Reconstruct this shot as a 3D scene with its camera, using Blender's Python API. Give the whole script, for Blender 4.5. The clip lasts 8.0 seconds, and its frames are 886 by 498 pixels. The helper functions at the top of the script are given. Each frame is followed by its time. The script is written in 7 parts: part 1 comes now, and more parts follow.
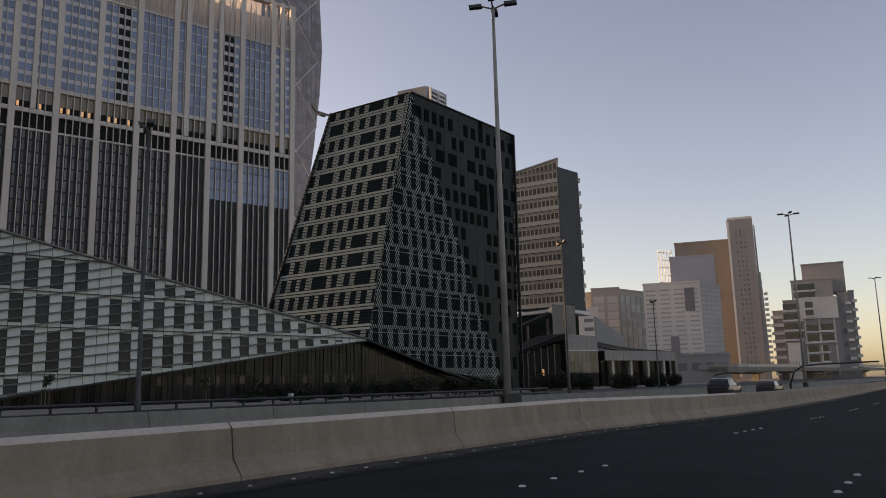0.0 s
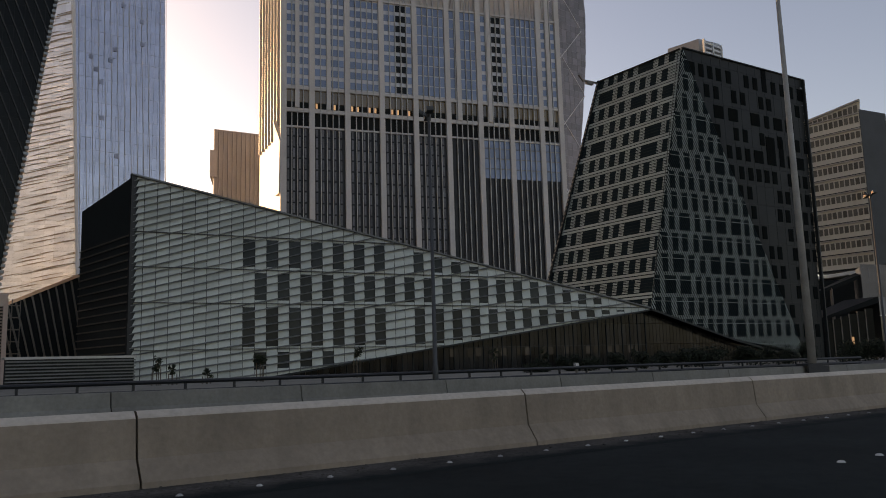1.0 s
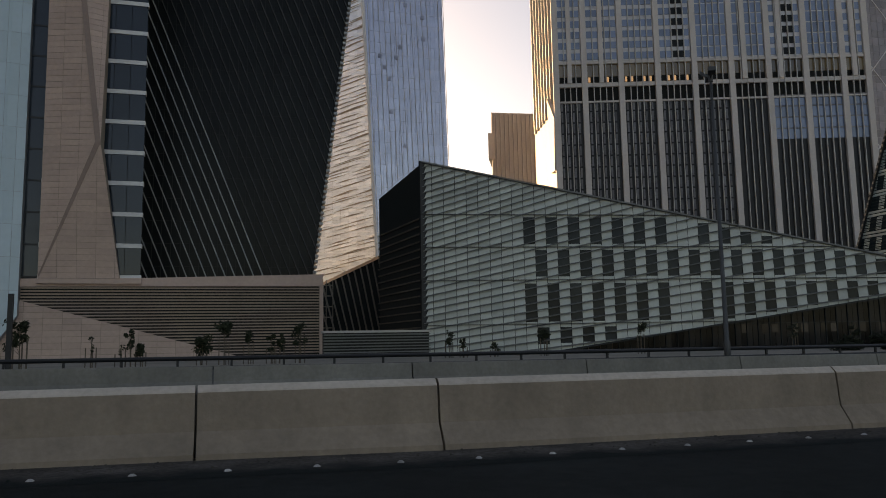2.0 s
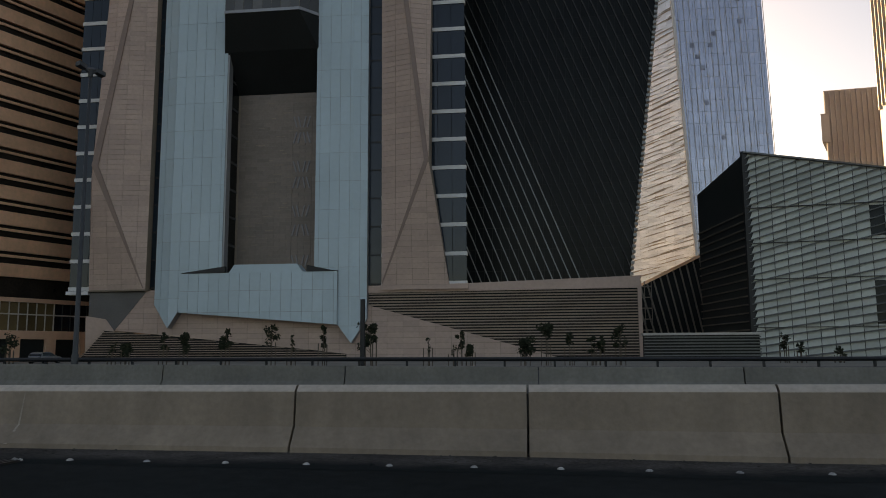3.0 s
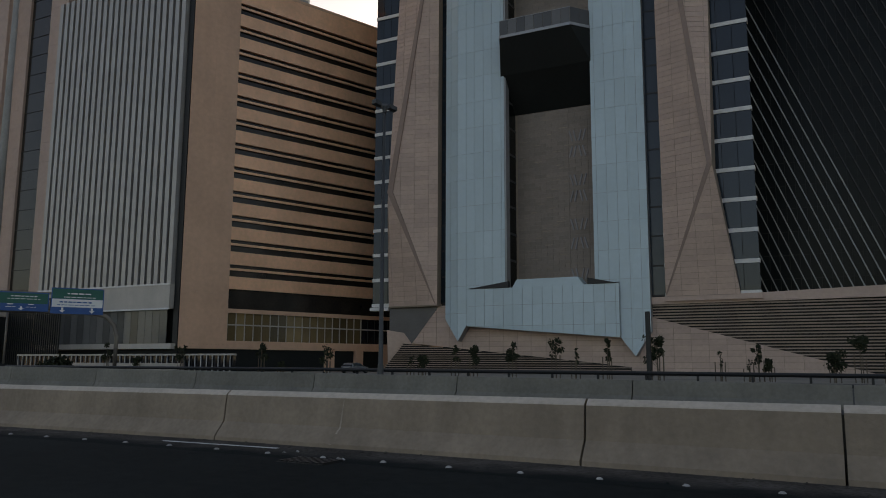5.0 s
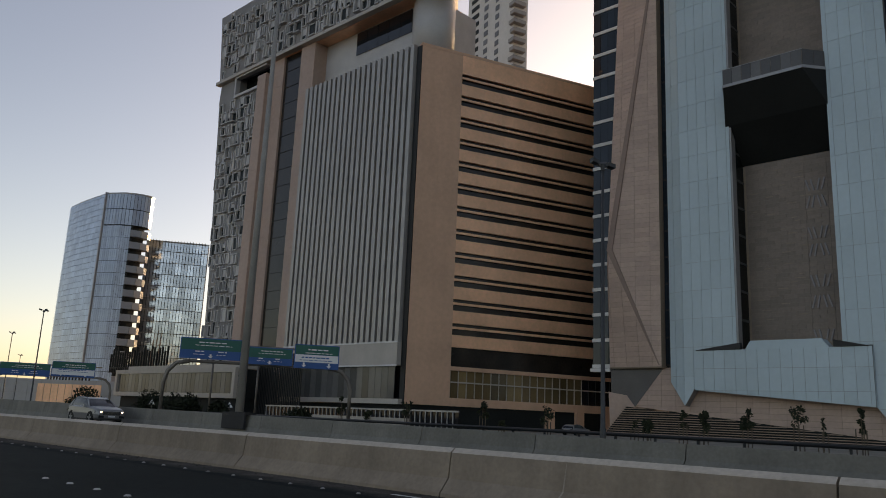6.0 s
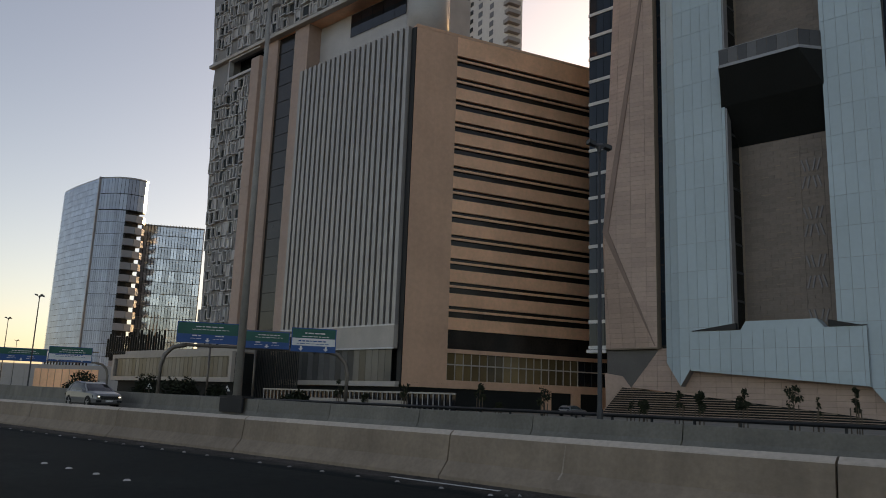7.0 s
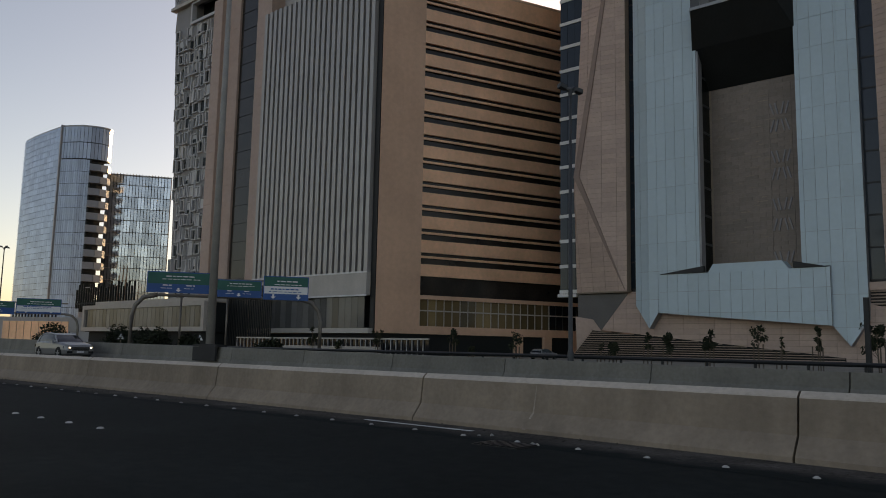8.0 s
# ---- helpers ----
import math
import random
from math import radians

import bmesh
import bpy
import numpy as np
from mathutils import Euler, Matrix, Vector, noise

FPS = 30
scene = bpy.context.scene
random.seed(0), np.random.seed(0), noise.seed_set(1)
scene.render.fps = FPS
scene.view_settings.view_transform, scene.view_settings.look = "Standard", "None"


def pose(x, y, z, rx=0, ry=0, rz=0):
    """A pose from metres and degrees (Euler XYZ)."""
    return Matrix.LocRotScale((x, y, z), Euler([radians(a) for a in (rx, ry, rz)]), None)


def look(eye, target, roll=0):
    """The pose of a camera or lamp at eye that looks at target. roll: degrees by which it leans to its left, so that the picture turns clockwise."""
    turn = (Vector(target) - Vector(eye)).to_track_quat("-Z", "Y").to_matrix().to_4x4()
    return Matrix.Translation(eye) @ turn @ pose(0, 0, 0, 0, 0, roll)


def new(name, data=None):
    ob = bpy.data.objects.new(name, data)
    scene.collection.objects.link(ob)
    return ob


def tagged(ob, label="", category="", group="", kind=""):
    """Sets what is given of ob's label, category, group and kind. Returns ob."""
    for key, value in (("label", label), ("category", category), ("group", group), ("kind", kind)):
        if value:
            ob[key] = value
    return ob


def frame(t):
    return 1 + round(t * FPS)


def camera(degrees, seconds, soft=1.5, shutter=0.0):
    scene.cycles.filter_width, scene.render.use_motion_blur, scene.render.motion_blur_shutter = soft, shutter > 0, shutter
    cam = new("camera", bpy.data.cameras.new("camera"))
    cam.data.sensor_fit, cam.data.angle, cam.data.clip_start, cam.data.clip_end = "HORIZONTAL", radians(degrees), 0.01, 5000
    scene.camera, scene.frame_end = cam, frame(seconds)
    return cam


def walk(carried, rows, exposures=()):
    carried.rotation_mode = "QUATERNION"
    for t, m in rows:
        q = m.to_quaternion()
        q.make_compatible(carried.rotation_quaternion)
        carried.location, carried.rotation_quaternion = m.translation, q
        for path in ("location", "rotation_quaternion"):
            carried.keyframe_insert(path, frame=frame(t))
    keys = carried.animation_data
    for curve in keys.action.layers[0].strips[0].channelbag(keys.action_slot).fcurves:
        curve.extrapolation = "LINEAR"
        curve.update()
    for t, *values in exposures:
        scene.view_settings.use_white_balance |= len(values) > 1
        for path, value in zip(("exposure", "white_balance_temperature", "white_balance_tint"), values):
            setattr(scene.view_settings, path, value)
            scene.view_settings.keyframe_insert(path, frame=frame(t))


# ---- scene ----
EXPOSURES = [(0.0, 1.34, 13000, 30), (1.5, 1.17, 13200, 25), (4.0, 1.12, 12700, 21), (6.0, 1.18, 13000, 24), (8.0, 1.13, 13200, 24)]
cam = camera(59.11, 8.0, soft=0.95)
PATH = [
    (0.0, pose(0.212, -0.036, 1.448, 99.89, 1.45, -56.42)),
    (0.5, pose(0.176, 0.021, 1.442, 99.90, 1.44, -45.75)),
    (1.0, pose(0.163, 0.058, 1.401, 98.34, 1.60, -36.12)),
    (1.5, pose(0.108, 0.032, 1.375, 97.46, 1.35, -27.36)),
    (2.0, pose(0.090, 0.068, 1.355, 97.04, 1.02, -15.81)),
    (2.2, pose(0.062, 0.066, 1.347, 97.19, 0.57, -11.20)),
    (3.3, pose(-0.033, 0.051, 1.356, 97.66, 0.31, 12.81)),
    (3.5, pose(-0.057, 0.050, 1.350, 97.70, 0.10, 15.86)),
    (4.0, pose(-0.069, 0.033, 1.361, 96.93, -0.42, 19.81)),
    (4.2, pose(-0.088, 0.028, 1.361, 96.49, -0.24, 20.64)),
    (5.3, pose(-0.023, -0.058, 1.374, 100.27, -1.01, 32.65)),
    (5.5, pose(-0.021, -0.073, 1.378, 101.70, -1.84, 36.88)),
    (6.0, pose(-0.046, -0.063, 1.387, 102.35, -2.46, 43.26)),
    (6.5, pose(-0.099, -0.075, 1.394, 101.88, -2.20, 43.14)),
    (7.0, pose(-0.114, -0.043, 1.395, 101.09, -2.06, 43.03)),
    (7.5, pose(-0.133, -0.054, 1.376, 99.83, -2.06, 42.89)),
    (8.0, pose(-0.129, -0.005, 1.359, 97.25, -1.11, 41.10)),
]
walk(cam, PATH, EXPOSURES)

# ---- light ----
SUN_AZ, SUN_EL = 12.0, 12.0          # degrees left of straight ahead, and above the horizon
world = bpy.data.worlds.new("sky")
scene.world = world
world.use_nodes = True
wn, wl = world.node_tree.nodes, world.node_tree.links
sky = wn.new("ShaderNodeTexSky")
sky.sky_type, sky.sun_disc = "NISHITA", False
sky.sun_elevation, sky.sun_rotation = radians(SUN_EL), radians(-SUN_AZ)
sky.air_density, sky.dust_density, sky.ozone_density = 0.78, 1.4, 3.0
wl.new(sky.outputs[0], wn["Background"].inputs[0])
wn["Background"].inputs[1].default_value = 0.125
sun = new("sun", bpy.data.lights.new("sun", "SUN"))
sun.data.energy, sun.data.angle, sun.data.color = 2.4, radians(0.6), (1.0, 0.80, 0.58)
sun.matrix_basis = look((0, 0, 0), (math.sin(radians(SUN_AZ)) * math.cos(radians(SUN_EL)), -math.cos(radians(SUN_AZ)) * math.cos(radians(SUN_EL)), -math.sin(radians(SUN_EL))))


# ---- materials ----
def surface(name, colour, rough=0.6, metal=0.0, grain=0.12, scale=0.5, stain=0.15, bump=0.0, bump_scale=20.0, island=0.0, objectwise=0.0, spec=0.5, streak=0.0, ior=0.0):
    """A procedural surface: base colour varied by broad stains and fine grain, with fine relief."""
    m = bpy.data.materials.new(name)
    m.use_nodes = True
    n, l = m.node_tree.nodes, m.node_tree.links
    b = n["Principled BSDF"]
    b.inputs["Roughness"].default_value, b.inputs["Metallic"].default_value = rough, metal
    b.inputs["Specular IOR Level"].default_value = spec
    if ior:
        b.inputs["IOR"].default_value = ior
    geo = n.new("ShaderNodeNewGeometry")
    pos = geo.outputs["Position"]

    def noisy(sc, detail, stretch=(1, 1, 1)):
        mp = n.new("ShaderNodeMapping")
        mp.inputs["Scale"].default_value = stretch
        l.new(pos, mp.inputs[0])
        t = n.new("ShaderNodeTexNoise")
        t.inputs["Scale"].default_value, t.inputs["Detail"].default_value = sc, detail
        l.new(mp.outputs[0], t.inputs["Vector"])
        return t.outputs["Fac"]

    def ranged(src, amount):
        r = n.new("ShaderNodeMapRange")
        r.inputs["From Min"].default_value, r.inputs["From Max"].default_value = 0.28, 0.72
        r.inputs["To Min"].default_value, r.inputs["To Max"].default_value = 1 - amount, 1 + amount
        l.new(src, r.inputs[0])
        return r.outputs[0]

    factors = [ranged(noisy(scale, 4), stain), ranged(noisy(scale * 14, 5), grain)]
    if streak:
        factors.append(ranged(noisy(scale * 3, 3, (1, 1, 0.08)), streak))
    for src, amount in ((geo.outputs["Random Per Island"], island),):
        if amount:
            r = n.new("ShaderNodeMapRange")
            r.inputs["To Min"].default_value, r.inputs["To Max"].default_value = 1 - amount, 1 + amount
            l.new(src, r.inputs[0])
            factors.append(r.outputs[0])
    if objectwise:
        info = n.new("ShaderNodeObjectInfo")
        r = n.new("ShaderNodeMapRange")
        r.inputs["To Min"].default_value, r.inputs["To Max"].default_value = 1 - objectwise, 1 + objectwise
        l.new(info.outputs["Random"], r.inputs[0])
        factors.append(r.outputs[0])
    out = factors[0]
    for f in factors[1:]:
        mu = n.new("ShaderNodeMath")
        mu.operation = "MULTIPLY"
        l.new(out, mu.inputs[0])
        l.new(f, mu.inputs[1])
        out = mu.outputs[0]
    mix = n.new("ShaderNodeVectorMath")
    mix.operation = "SCALE"
    mix.inputs[0].default_value = colour
    l.new(out, mix.inputs["Scale"])
    l.new(mix.outputs[0], b.inputs["Base Color"])
    if bump:
        bp = n.new("ShaderNodeBump")
        bp.inputs["Strength"].default_value, bp.inputs["Distance"].default_value = bump, 0.02
        l.new(noisy(bump_scale, 4), bp.inputs["Height"])
        l.new(bp.outputs[0], b.inputs["Normal"])
    return m


def glazing(name, colour, rough=0.06, ior=1.7, wave=0.02, wave_scale=0.35, objectwise=0.25, metal=0.0):
    """Coated facade glass seen from outside: dark body, clear reflection, slight pane distortion."""
    m = surface(name, colour, rough, metal, 0.05, 0.2, 0.12, objectwise=objectwise, island=objectwise, ior=ior)
    n, l = m.node_tree.nodes, m.node_tree.links
    t = n.new("ShaderNodeTexNoise")
    t.inputs["Scale"].default_value, t.inputs["Detail"].default_value = wave_scale, 1
    geo = n.new("ShaderNodeNewGeometry")
    l.new(geo.outputs["Position"], t.inputs["Vector"])
    bp = n.new("ShaderNodeBump")
    bp.inputs["Strength"].default_value, bp.inputs["Distance"].default_value = wave, 1.0
    l.new(t.outputs["Fac"], bp.inputs["Height"])
    l.new(bp.outputs[0], n["Principled BSDF"].inputs["Normal"])
    return m


M = dict(
    asphalt=surface("asphalt", (0.0120, 0.0172, 0.0172), 0.8, 0, 0.25, 0.35, 0.3, 0.3, 60, spec=0.06),
    far_asphalt=surface("worn_asphalt", (0.035, 0.034, 0.033), 0.8, 0, 0.15, 0.3, 0.2, 0.3, 40),
    gutter=surface("dusty_road_edge", (0.085, 0.074, 0.065), 0.9, 0, 0.4, 1.2, 0.35, 0.6, 30),
    sand=surface("sand", (0.23, 0.20, 0.165), 0.95, 0, 0.15, 0.1, 0.2, 0.3, 8),
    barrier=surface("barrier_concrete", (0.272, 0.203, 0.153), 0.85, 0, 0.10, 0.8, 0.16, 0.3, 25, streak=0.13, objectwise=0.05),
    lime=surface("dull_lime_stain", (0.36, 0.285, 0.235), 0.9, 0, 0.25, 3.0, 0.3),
    # paler concrete: the sky's light on the upper faces is put into colour
    barrier_top=surface("skylit_barrier_top", (0.52, 0.43, 0.36), 0.85, 0, 0.12, 0.8, 0.12, 0.2, 25),
    rear_barrier=surface("grey_barrier_concrete", (0.180, 0.166, 0.141), 0.85, 0, 0.12, 0.6, 0.18, 0.25, 25, streak=0.1, objectwise=0.08),
    dark_plinth=surface("dark_painted_concrete", (0.016, 0.016, 0.017), 0.7, 0, 0.2, 1.0, 0.2),
    joint=surface("joint_filler", (0.09, 0.08, 0.07), 0.9),
    stone=surface("beige_stone", (0.50, 0.342, 0.28), 0.6, 0, 0.07, 0.15, 0.08, island=0.07, objectwise=0.06),
    pier_stone=surface("pinkish_tan_pier_stone", (0.44, 0.295, 0.24), 0.55, 0, 0.06, 0.1, 0.08, streak=0.06),
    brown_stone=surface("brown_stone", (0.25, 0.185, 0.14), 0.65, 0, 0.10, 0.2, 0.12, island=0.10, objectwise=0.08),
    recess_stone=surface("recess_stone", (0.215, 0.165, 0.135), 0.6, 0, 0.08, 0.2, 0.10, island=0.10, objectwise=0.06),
    # broad mottling stands in for patchy reflections on the bronze bands
    copper=surface("bronze_panel", (0.88, 0.465, 0.29), 0.36, 0.3, 0.08, 0.12, 0.17, island=0.04, streak=0.06),
    copper_side=surface("tan_panel", (0.66, 0.378, 0.258), 0.5, 0.15, 0.06, 0.1, 0.08, streak=0.06),
    blue_panel=surface("pale_blue_enamel_panel", (0.380, 0.510, 0.550), 0.35, 0, 0.03, 0.1, 0.05, island=0.04, objectwise=0.04),
    white=surface("white_metal", (0.62, 0.61, 0.59), 0.5, 0, 0.05, 0.4, 0.08),
    grey_metal=surface("grey_metal", (0.28, 0.285, 0.29), 0.45, 0.4, 0.06, 0.5, 0.1),
    beam_panel=surface("pale_beam_panel", (0.43, 0.385, 0.345), 0.5, 0, 0.05, 0.3, 0.08, streak=0.05),
    fin_back=surface("grey_fin_backing", (0.118, 0.109, 0.103), 0.6, 0.1, 0.08, 0.3, 0.12),
    fin=surface("pale_grey_fin", (0.36, 0.338, 0.32), 0.4, 0.3, 0.05, 0.3, 0.08),
    balcony_grey=surface("grey_balcony_band", (0.26, 0.28, 0.30), 0.4, 0.2, 0.05, 0.3, 0.08),
    mast_steel=surface("pale_mast_steel", (0.30, 0.28, 0.255), 0.6, 0.1, 0.1, 1.0, 0.15, streak=0.06),
    steel=surface("galvanised_steel", (0.175, 0.152, 0.132), 0.5, 0.5, 0.1, 1.0, 0.12),
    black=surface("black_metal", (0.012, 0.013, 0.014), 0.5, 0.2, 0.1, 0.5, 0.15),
    # near-black for dark parts; deep shade of undersides is also in the colour
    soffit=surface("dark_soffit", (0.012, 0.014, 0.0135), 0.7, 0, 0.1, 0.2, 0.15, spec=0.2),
    charcoal=surface("charcoal_cladding", (0.018, 0.022, 0.022), 0.55, 0.1, 0.1, 0.2, 0.15, island=0.2, spec=0.25),
    pale_clad=surface("pale_green_grey_glass_cladding", (0.42, 0.445, 0.40), 0.35, 0, 0.06, 0.2, 0.10, island=0.16),
    pale_strip=surface("grey_green_strip", (0.255, 0.315, 0.298), 0.55, 0, 0.06, 0.3, 0.1, island=0.15),
    shelf=surface("dull_grey_shelf", (0.13, 0.135, 0.13), 0.6, 0.2, 0.06, 0.3, 0.1),
    pav_panel=surface("grey_tan_pavilion_panel", (0.25, 0.23, 0.21), 0.6, 0, 0.08, 0.3, 0.12, island=0.1, streak=0.08),
    # haze over distant panes is put into this pale, low-contrast colour
    far_haze=surface("far_hazed_glass", (0.36, 0.355, 0.36), 0.5, 0, 0.05, 0.05, 0.08, island=0.12, objectwise=0.12),
    slab_glass=glazing("brown_slab_glass", (0.13, 0.112, 0.09), 0.15, 1.4),
    wing_glass=glazing("pale_wing_glass", (0.42, 0.46, 0.50), 0.1, 1.6, objectwise=0.35, metal=0.6),
    lane_stud=surface("white_lane_stud", (0.50, 0.49, 0.465), 0.5, 0, 0.1, 3.0, 0.15, objectwise=0.15),
    slat=surface("aluminium_slat", (0.27, 0.29, 0.285), 0.45, 0.3, 0.06, 0.3, 0.1),
    tan_concrete=surface("tan_pilaster_stone", (0.40, 0.345, 0.30), 0.6, 0, 0.06, 0.1, 0.08, streak=0.05),
    tan_fin=surface("tan_metal_fin", (0.42, 0.40, 0.375), 0.5, 0.2, 0.05, 0.1, 0.06),
    spandrel=surface("pale_spandrel_panel", (0.55, 0.55, 0.57), 0.45, 0, 0.05, 0.1, 0.06),
    louvre=surface("stone_coloured_louvre", (0.325, 0.235, 0.19), 0.6, 0, 0.06, 0.3, 0.1),
    # near-black board: the shade between louvre blades is put into its colour
    louvre_back=surface("louvre_painted_shade", (0.010, 0.009, 0.008), 0.9),
    # distance haze is put into these far colours: paler, greyer, less contrast
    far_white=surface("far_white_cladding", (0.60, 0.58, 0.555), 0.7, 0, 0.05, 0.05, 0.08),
    far_tan=surface("far_hazed_tan_cladding", (0.285, 0.265, 0.255), 0.7, 0, 0.05, 0.05, 0.08),
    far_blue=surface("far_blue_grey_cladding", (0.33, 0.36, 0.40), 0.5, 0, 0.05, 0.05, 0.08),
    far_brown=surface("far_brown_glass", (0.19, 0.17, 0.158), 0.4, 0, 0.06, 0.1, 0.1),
    far_grey=surface("far_hazed_grey_cladding", (0.32, 0.305, 0.295), 0.6, 0, 0.05, 0.05, 0.08),
    far_window=glazing("far_hazed_window_glass", (0.17, 0.175, 0.185), 0.35, 1.4),
    glass_dark=glazing("dark_glass", (0.012, 0.014, 0.018), 0.05, 1.55),
    glass_blue=glazing("blue_glass", (0.13, 0.20, 0.32), 0.05, 1.7),
    glass_navy=glazing("navy_glass", (0.012, 0.022, 0.032), 0.06, 1.4),
    glass_gold=glazing("gold_reflective_glass", (0.74, 0.765, 0.79), 0.3, 1.8, metal=0.65, objectwise=0.12),
    glass_grey=glazing("grey_green_glass", (0.030, 0.037, 0.038), 0.1, 1.18),
    # brown tone and strong mottling stand in for warm bounce and reflections
    brown_glass=surface("dark_brown_strip_glass", (0.022, 0.017, 0.014), 0.18, 0, 0.2, 0.25, 0.45, spec=0.4),
    louvre_slat=surface("thin_dark_slat", (0.017, 0.028, 0.032), 0.9, 0, 0.1, 0.3, 0.15, spec=0.05),
    louvre_dark=surface("dark_grey_green_louvre", (0.008, 0.0155, 0.019), 0.9, 0, 0.1, 0.3, 0.15, spec=0.05, island=0.25),
    # darker stone: the shade of the fold is put into this colour
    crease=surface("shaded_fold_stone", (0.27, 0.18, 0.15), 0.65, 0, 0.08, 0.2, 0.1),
    black_glass=surface("black_low_gloss_glass", (0.007, 0.0095, 0.009), 0.25, 0, 0.1, 0.3, 0.2, spec=0.12, objectwise=0.3, island=0.3),
    matt_black=surface("matt_black_panel", (0.0045, 0.006, 0.0057), 0.85, 0, 0.1, 0.3, 0.2, spec=0.05),
    dark_wall=surface("dark_grey_wall_panel", (0.0125, 0.015, 0.0147), 0.55, 0, 0.1, 0.3, 0.15, spec=0.2, island=0.15, objectwise=0.15),
    dark_rib=surface("dark_rib_metal", (0.05, 0.053, 0.054), 0.6, 0.1, 0.1, 0.3, 0.15),
    blind=surface("grey_blind", (0.15, 0.15, 0.16), 0.8, 0, 0.1, 0.3, 0.2, island=0.3),
    # paled and greyed: haze is part of this cladding colour
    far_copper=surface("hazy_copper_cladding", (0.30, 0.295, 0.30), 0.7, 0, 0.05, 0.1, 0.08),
    # lifted from black: haze before the finned tower is put into colour
    haze_glass=surface("hazed_dark_glazing", (0.022, 0.024, 0.027), 0.35, 0, 0.1, 0.3, 0.2, spec=0.2),
    smoke_glass=glazing("smoke_grey_glass", (0.17, 0.165, 0.18), 0.3, 1.4),
    tower_stone=surface("grey_brown_pilaster", (0.50, 0.46, 0.43), 0.6, 0, 0.06, 0.1, 0.08, streak=0.05),
    tan_spandrel=surface("tan_spandrel", (0.54, 0.47, 0.375), 0.6, 0, 0.06, 0.1, 0.08),
    hotel_dark=surface("dark_grey_hotel_wall", (0.225, 0.215, 0.21), 0.6, 0.1, 0.08, 0.3, 0.12),
    relief=surface("pale_relief_metal", (0.235, 0.22, 0.225), 0.5, 0.2, 0.05, 0.5, 0.08),
    stud=surface("worn_ceramic_stud", (0.29, 0.28, 0.265), 0.6, 0, 0.2, 3.0, 0.3, objectwise=0.4),
    office_pane=surface("pale_blue_coated_glass", (0.34, 0.44, 0.55), 0.25, 0.1, 0.08, 0.2, 0.08, objectwise=0.12, island=0.15),
    glass_pale=glazing("pale_office_glass", (0.34, 0.47, 0.62), 0.1, 1.9, metal=0.1, objectwise=0.10),
    vent_glass=glazing("grey_vent_glass", (0.20, 0.225, 0.29), 0.1, 1.5),
    sunshade=surface("brown_sunshade", (0.40, 0.32, 0.25), 0.6, 0.1, 0.05, 0.3, 0.08),
    glass_lav=glazing("lavender_glass", (0.40, 0.43, 0.52), 0.12, 1.8, wave=0.004, metal=0.5, objectwise=0.08),
    # paler brown paints a dim reflected strip on the hall glass
    dim_reflection=glazing("dim_reflection_glass", (0.050, 0.041, 0.036), 0.1, 1.3, objectwise=0.6),
    # amber base colour paints golden reflections and warm glow into the glass
    glass_warm_tint=glazing("warm_light_tinted_glass", (0.15, 0.10, 0.05), 0.06, 1.6, objectwise=0.6),
    hotel_frame=surface("pale_grey_frame", (0.45, 0.435, 0.425), 0.5, 0.1, 0.05, 0.3, 0.1, island=0.12),
    glass_hall=glazing("brown_hall_glass", (0.019, 0.0175, 0.0165), 0.12, 1.2, objectwise=0.6),
    # tone varied pane by pane stands in for mixed reflections
    frost=glazing("frosted_podium_glass", (0.10, 0.10, 0.098), 0.12, 1.4, objectwise=0.45),
    leaf=surface("dusty_leaf", (0.022, 0.028, 0.014), 0.7, 0, 0.2, 2.0, 0.3, island=0.35, spec=0.2),
    leaf_dark=surface("dark_shrub_leaf", (0.014, 0.020, 0.010), 0.7, 0, 0.2, 2.0, 0.3, island=0.35, spec=0.2),
    bark=surface("bark", (0.10, 0.075, 0.055), 0.9, 0, 0.3, 4.0, 0.2),
    sign_blue=surface("blue_sign_sheet", (0.011, 0.10, 0.28), 0.4, 0, 0.04, 1.0, 0.06, spec=0.2),
    sign_green=surface("green_sign_sheet", (0.007, 0.125, 0.10), 0.4, 0, 0.04, 1.0, 0.06, spec=0.2),
    sign_white=surface("white_sign_sheet", (0.70, 0.72, 0.72), 0.4, 0, 0.03, 1.0, 0.04),
    paint=surface("white_road_paint", (0.62, 0.61, 0.58), 0.7, 0, 0.3, 3.0, 0.25),
    car=surface("silver_car_paint", (0.21, 0.213, 0.215), 0.28, 0.35, 0.01, 0.5, 0.02),
    dark_car=surface("dark_car_paint", (0.03, 0.03, 0.035), 0.25, 0.3, 0.02, 0.5, 0.03),
    tyre=surface("tyre_rubber", (0.012, 0.012, 0.012), 0.9),
    chrome=surface("chrome", (0.6, 0.6, 0.6), 0.15, 1.0, 0.02, 0.5, 0.02),
)


def lamp_material(name, colour, strength):
    m = bpy.data.materials.new(name)
    m.use_nodes = True
    b = m.node_tree.nodes["Principled BSDF"]
    b.inputs["Emission Color"].default_value, b.inputs["Emission Strength"].default_value = (*colour, 1), strength
    b.inputs["Base Color"].default_value = (*colour, 1)
    return m


